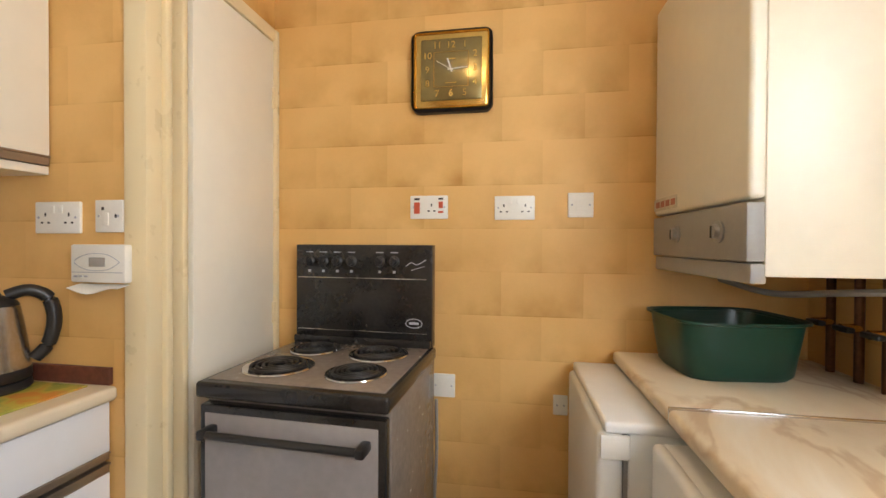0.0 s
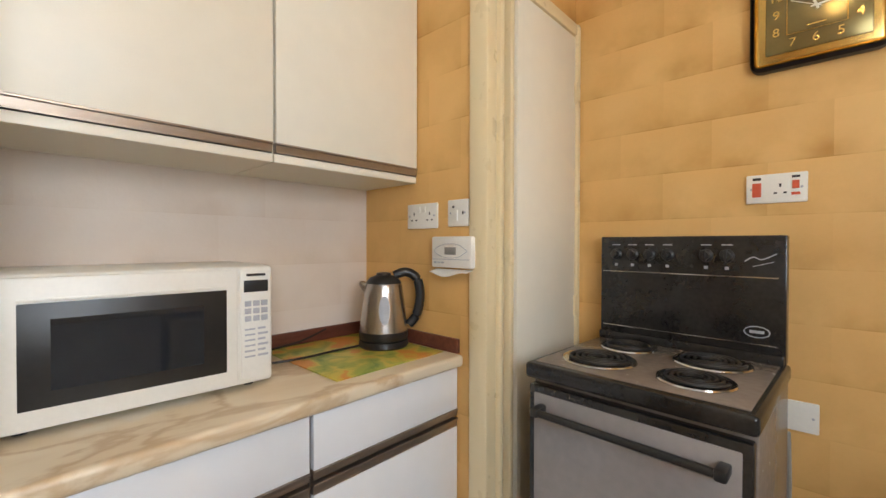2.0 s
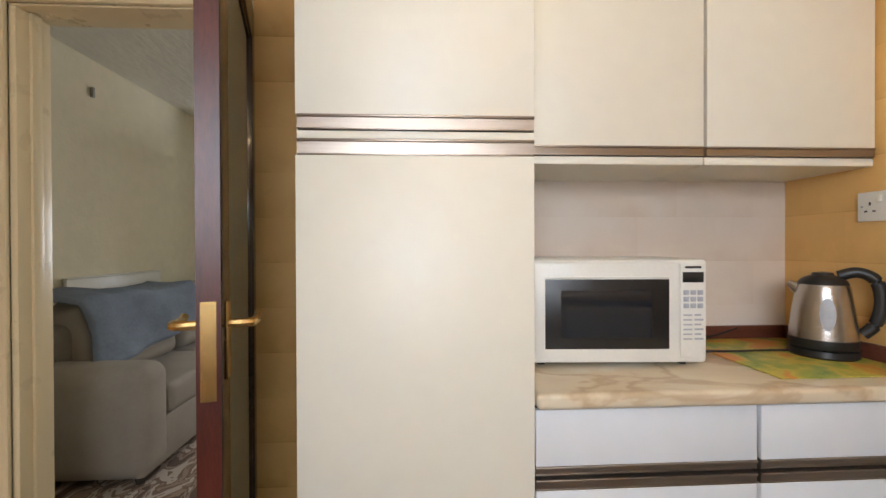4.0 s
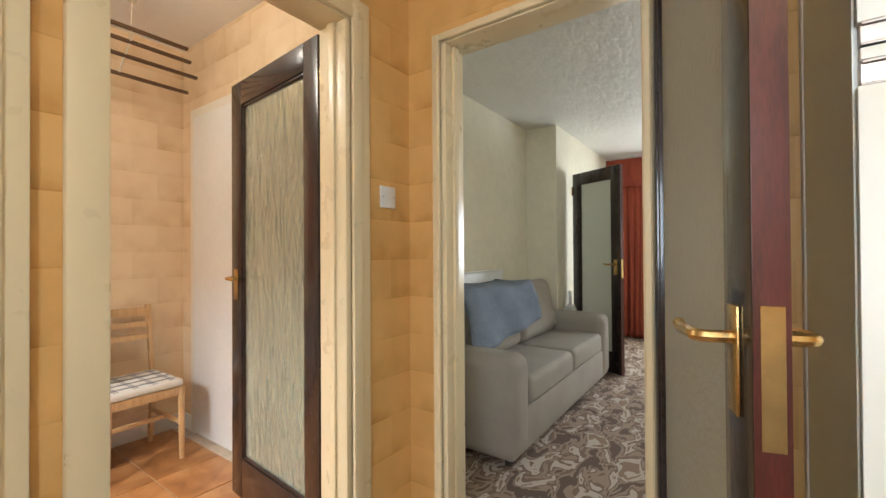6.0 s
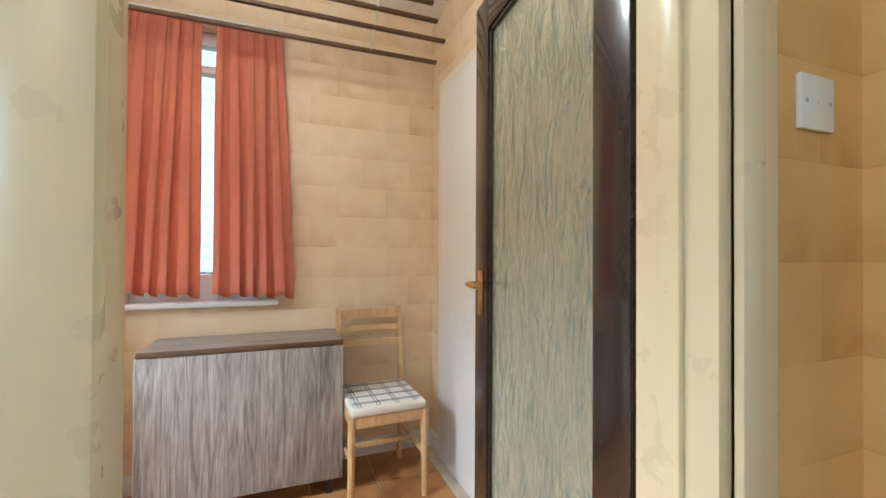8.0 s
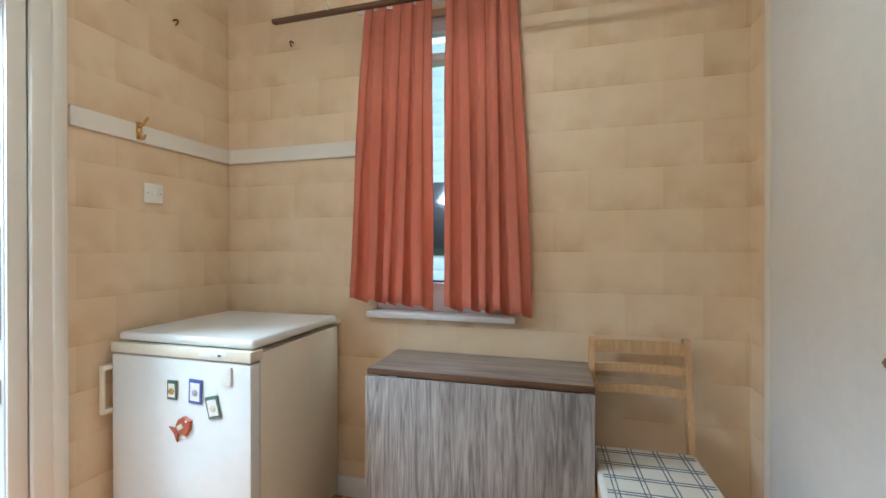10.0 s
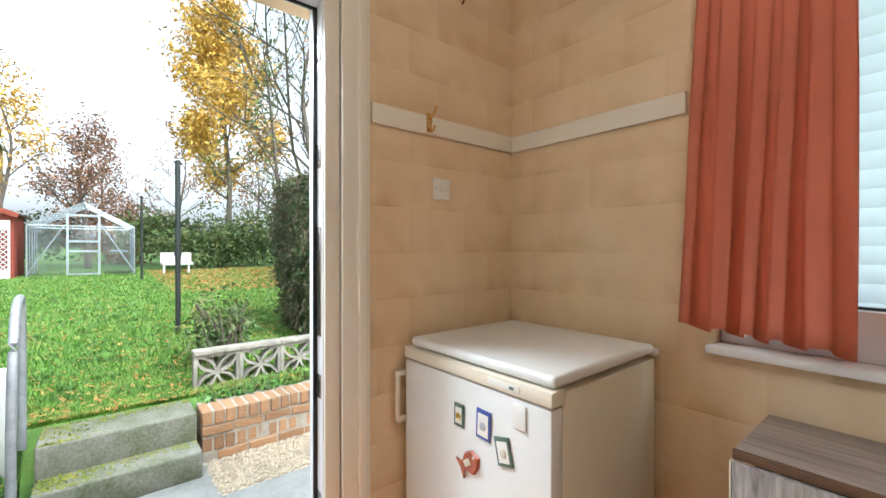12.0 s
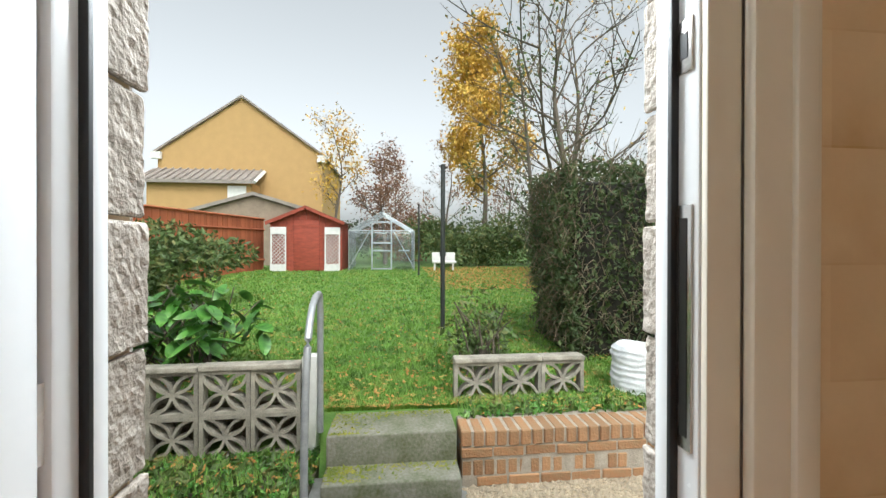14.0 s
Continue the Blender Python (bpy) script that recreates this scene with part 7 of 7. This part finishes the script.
building("garage", "brown boarded garage with a shallow roof behind the fence", 20.5, 1.7, 7.2, 5, 0.0, 2.75, 3.55, G["garage"], G["rooftile"])


def tree(name, label, base, height, spread, leaf_mat, leaves, size, seed, trunk=0.12, bare=0.0, lean=(0, 0), first=0.25):
    """A tapered trunk with forked limbs, twigs, and small leaves along them."""
    r = np.random.default_rng(seed)
    t = thing(name, label, "tree")
    bm = bmesh.new()
    tips = []
    b = Vector(base)
    top = b + Vector((lean[0], lean[1], height))
    spine = arc([b, b.lerp(top, 0.35) + Vector(r.normal(0, 0.15, 3)), b.lerp(top, 0.7) + Vector(r.normal(0, 0.2, 3)), top], 6)
    tube(spine, trunk, 7, bm, 0.015)

    def branch(p, way, long, rad, depth):
        mid = p + way * long * 0.5 + Vector(r.normal(0, 0.08 * long, 3))
        end = p + way * long + Vector((0, 0, 0.12 * long)) + Vector(r.normal(0, 0.08 * long, 3))
        line = arc([p, mid, end], 3)
        tube(line, rad, 4 if depth else 5, bm, rad * 0.35)
        tips.extend(line[2:])
        if depth < 2:
            for k in range(4 if depth == 0 else 3):
                q = line[min(len(line) - 1, 2 + k)]
                w = (way + Vector(r.normal(0, 0.55, 3))).normalized()
                w.z = abs(w.z) * 0.7 + 0.15
                branch(q, w.normalized(), long * r.uniform(0.45, 0.7), rad * 0.5, depth + 1)
    limbs = 13
    for k in range(limbs):
        f = first + (0.95 - first) * k / (limbs - 1)
        p = spine[int(f * (len(spine) - 1))]
        a = k * 2.4 + r.uniform(-0.4, 0.4)
        up = 0.35 + 0.9 * f
        way = Vector((math.cos(a), math.sin(a), up)).normalized()
        branch(p, way, spread * (1.15 - 0.75 * f) * r.uniform(0.75, 1.15), trunk * 0.42 * (1.1 - 0.7 * f), 0)
    mesh = bpy.data.meshes.new("trunk_and_limbs")
    bm.to_mesh(mesh)
    bm.free()
    mesh.materials.append(G["bark"])
    tr = new("trunk", mesh)
    tr.parent = t
    if leaves:
        pts = np.array([tuple(p) for p in tips])
        keep = pts[r.random(len(pts)) > bare]
        idx = r.integers(0, len(keep), leaves)
        spots = keep[idx] + r.normal(0, size * 3.0, (leaves, 3))
        cards(leaves, lambda k: spots[k], size, leaf_mat, "crown", t)
    return t


tree("golden_tree", "tall autumn tree with golden yellow leaves", (21.5, -6.2, 0.3), 10.8, 3.0, G["leaf_gold"], 15000, 0.11, 3, 0.16, 0.0, (0, 0.3), 0.3)
tree("bare_tree", "large spreading tree with few yellow leaves", (12.8, -6.5, 0.25), 8.2, 4.4, G["leaf_gold"], 420, 0.06, 5, 0.15, 0.3, (0.4, -0.6), 0.22)
tree("bare_tree", "bare grey tree with pale tangled limbs", (16.0, -9.0, 0.3), 9.0, 4.0, G["leaf_russet"], 500, 0.07, 11, 0.15, 0.3, (0, 0.5), 0.2)
tree("young_ash", "slim young tree with thinning yellow-green leaves", (19.5, 0.9, 0.3), 6.2, 1.6, G["leaf_gold"], 1500, 0.075, 8, 0.08, 0.1, (0, 0), 0.42)
tree("russet_tree", "round-headed weeping tree with russet twigs", (21.0, -1.4, 0.3), 4.9, 1.9, G["leaf_russet"], 3400, 0.07, 9, 0.12, 0.0, (0, 0), 0.4)
tree("thorn_tree", "thin leaning tree with sparse green leaves", (10.5, -5.8, 0.2), 5.4, 2.4, G["leaf_mid"], 900, 0.06, 21, 0.07, 0.2, (-0.8, 1.3), 0.15)
for k, (x, y, h, mat) in enumerate(((22.5, 1.0, 1.3, "leaf_dark"), (22.0, -4.5, 1.5, "leaf_mid"), (20.0, -7.2, 1.6, "leaf_mid"), (18.0, -10.2, 1.7, "leaf_dark"), (15.0, -12.5, 1.7, "leaf_mid"), (11.0, -9.0, 1.6, "leaf_dark"), (24.0, -2.0, 1.8, "leaf_russet"), (19.5, -5.0, 1.1, "leaf_mid"), (26, 12, 1.5, "leaf_mid"), (14.5, -8.6, 1.3, "leaf_mid"))):
    shrub("boundary_shrub", "overgrown shrubs along the garden boundary", (x, y, h * 0.95 + 0.2), (1.2, 2.4, h), 3600, 0.10, G[mat])
for k in range(5):
    tree("distant_tree", "bare distant tree beyond the boundary", (30 + 4 * k, -22 + 5 * k, 0), 9 + k % 2 * 2, 3.2, G["leaf_russet"], 1500, 0.12, 40 + k, 0.16, 0.0, (0, 0), 0.25)

# the neighbouring house seen through the lobby window
nb = thing("neighbour_house", "pale boarded neighbouring house beside the lobby window", "house")
part("wall", boxed(-4.0, 7.0, -8.2, -8.0, -0.5, 4.6), G["neighbour"], nb)
for k in range(22):
    part("board", boxed(-4.0, 7.0, -8.0, -7.996, 0.05 + k * 0.2, 0.05 + k * 0.2 + 0.194, 0.001), G["neighbour"], nb)
part("window", boxed(1.6, 2.9, -7.985, -7.96, 1.1, 2.3), M["screen"], nb)
solid("side_hedge", boxed(-4.0, 7.0, -7.7, -7.2, -0.5, 0.62, 0.15), G["leaf_dark"], "low green hedge below the neighbouring wall", "hedge", "thing")

# ---- lobby floor tiles ----
tile_mesh = finish("floor_tile", boxed(-0.163, 0.163, -0.163, 0.163, -0.004, 0.004, 0.002, None, 1), M["terracotta"])
for i in range(8):
    for j in range(7):
        x, y = -0.567 + 0.332 * i, -3.144 + 0.332 * j
        if x > 1.5 or y > -1.44:
            continue
        ob = new("floor_tile", tile_mesh)
        ob.parent = floor_lobby
        ob.matrix_world = pose(x, y, -0.004)
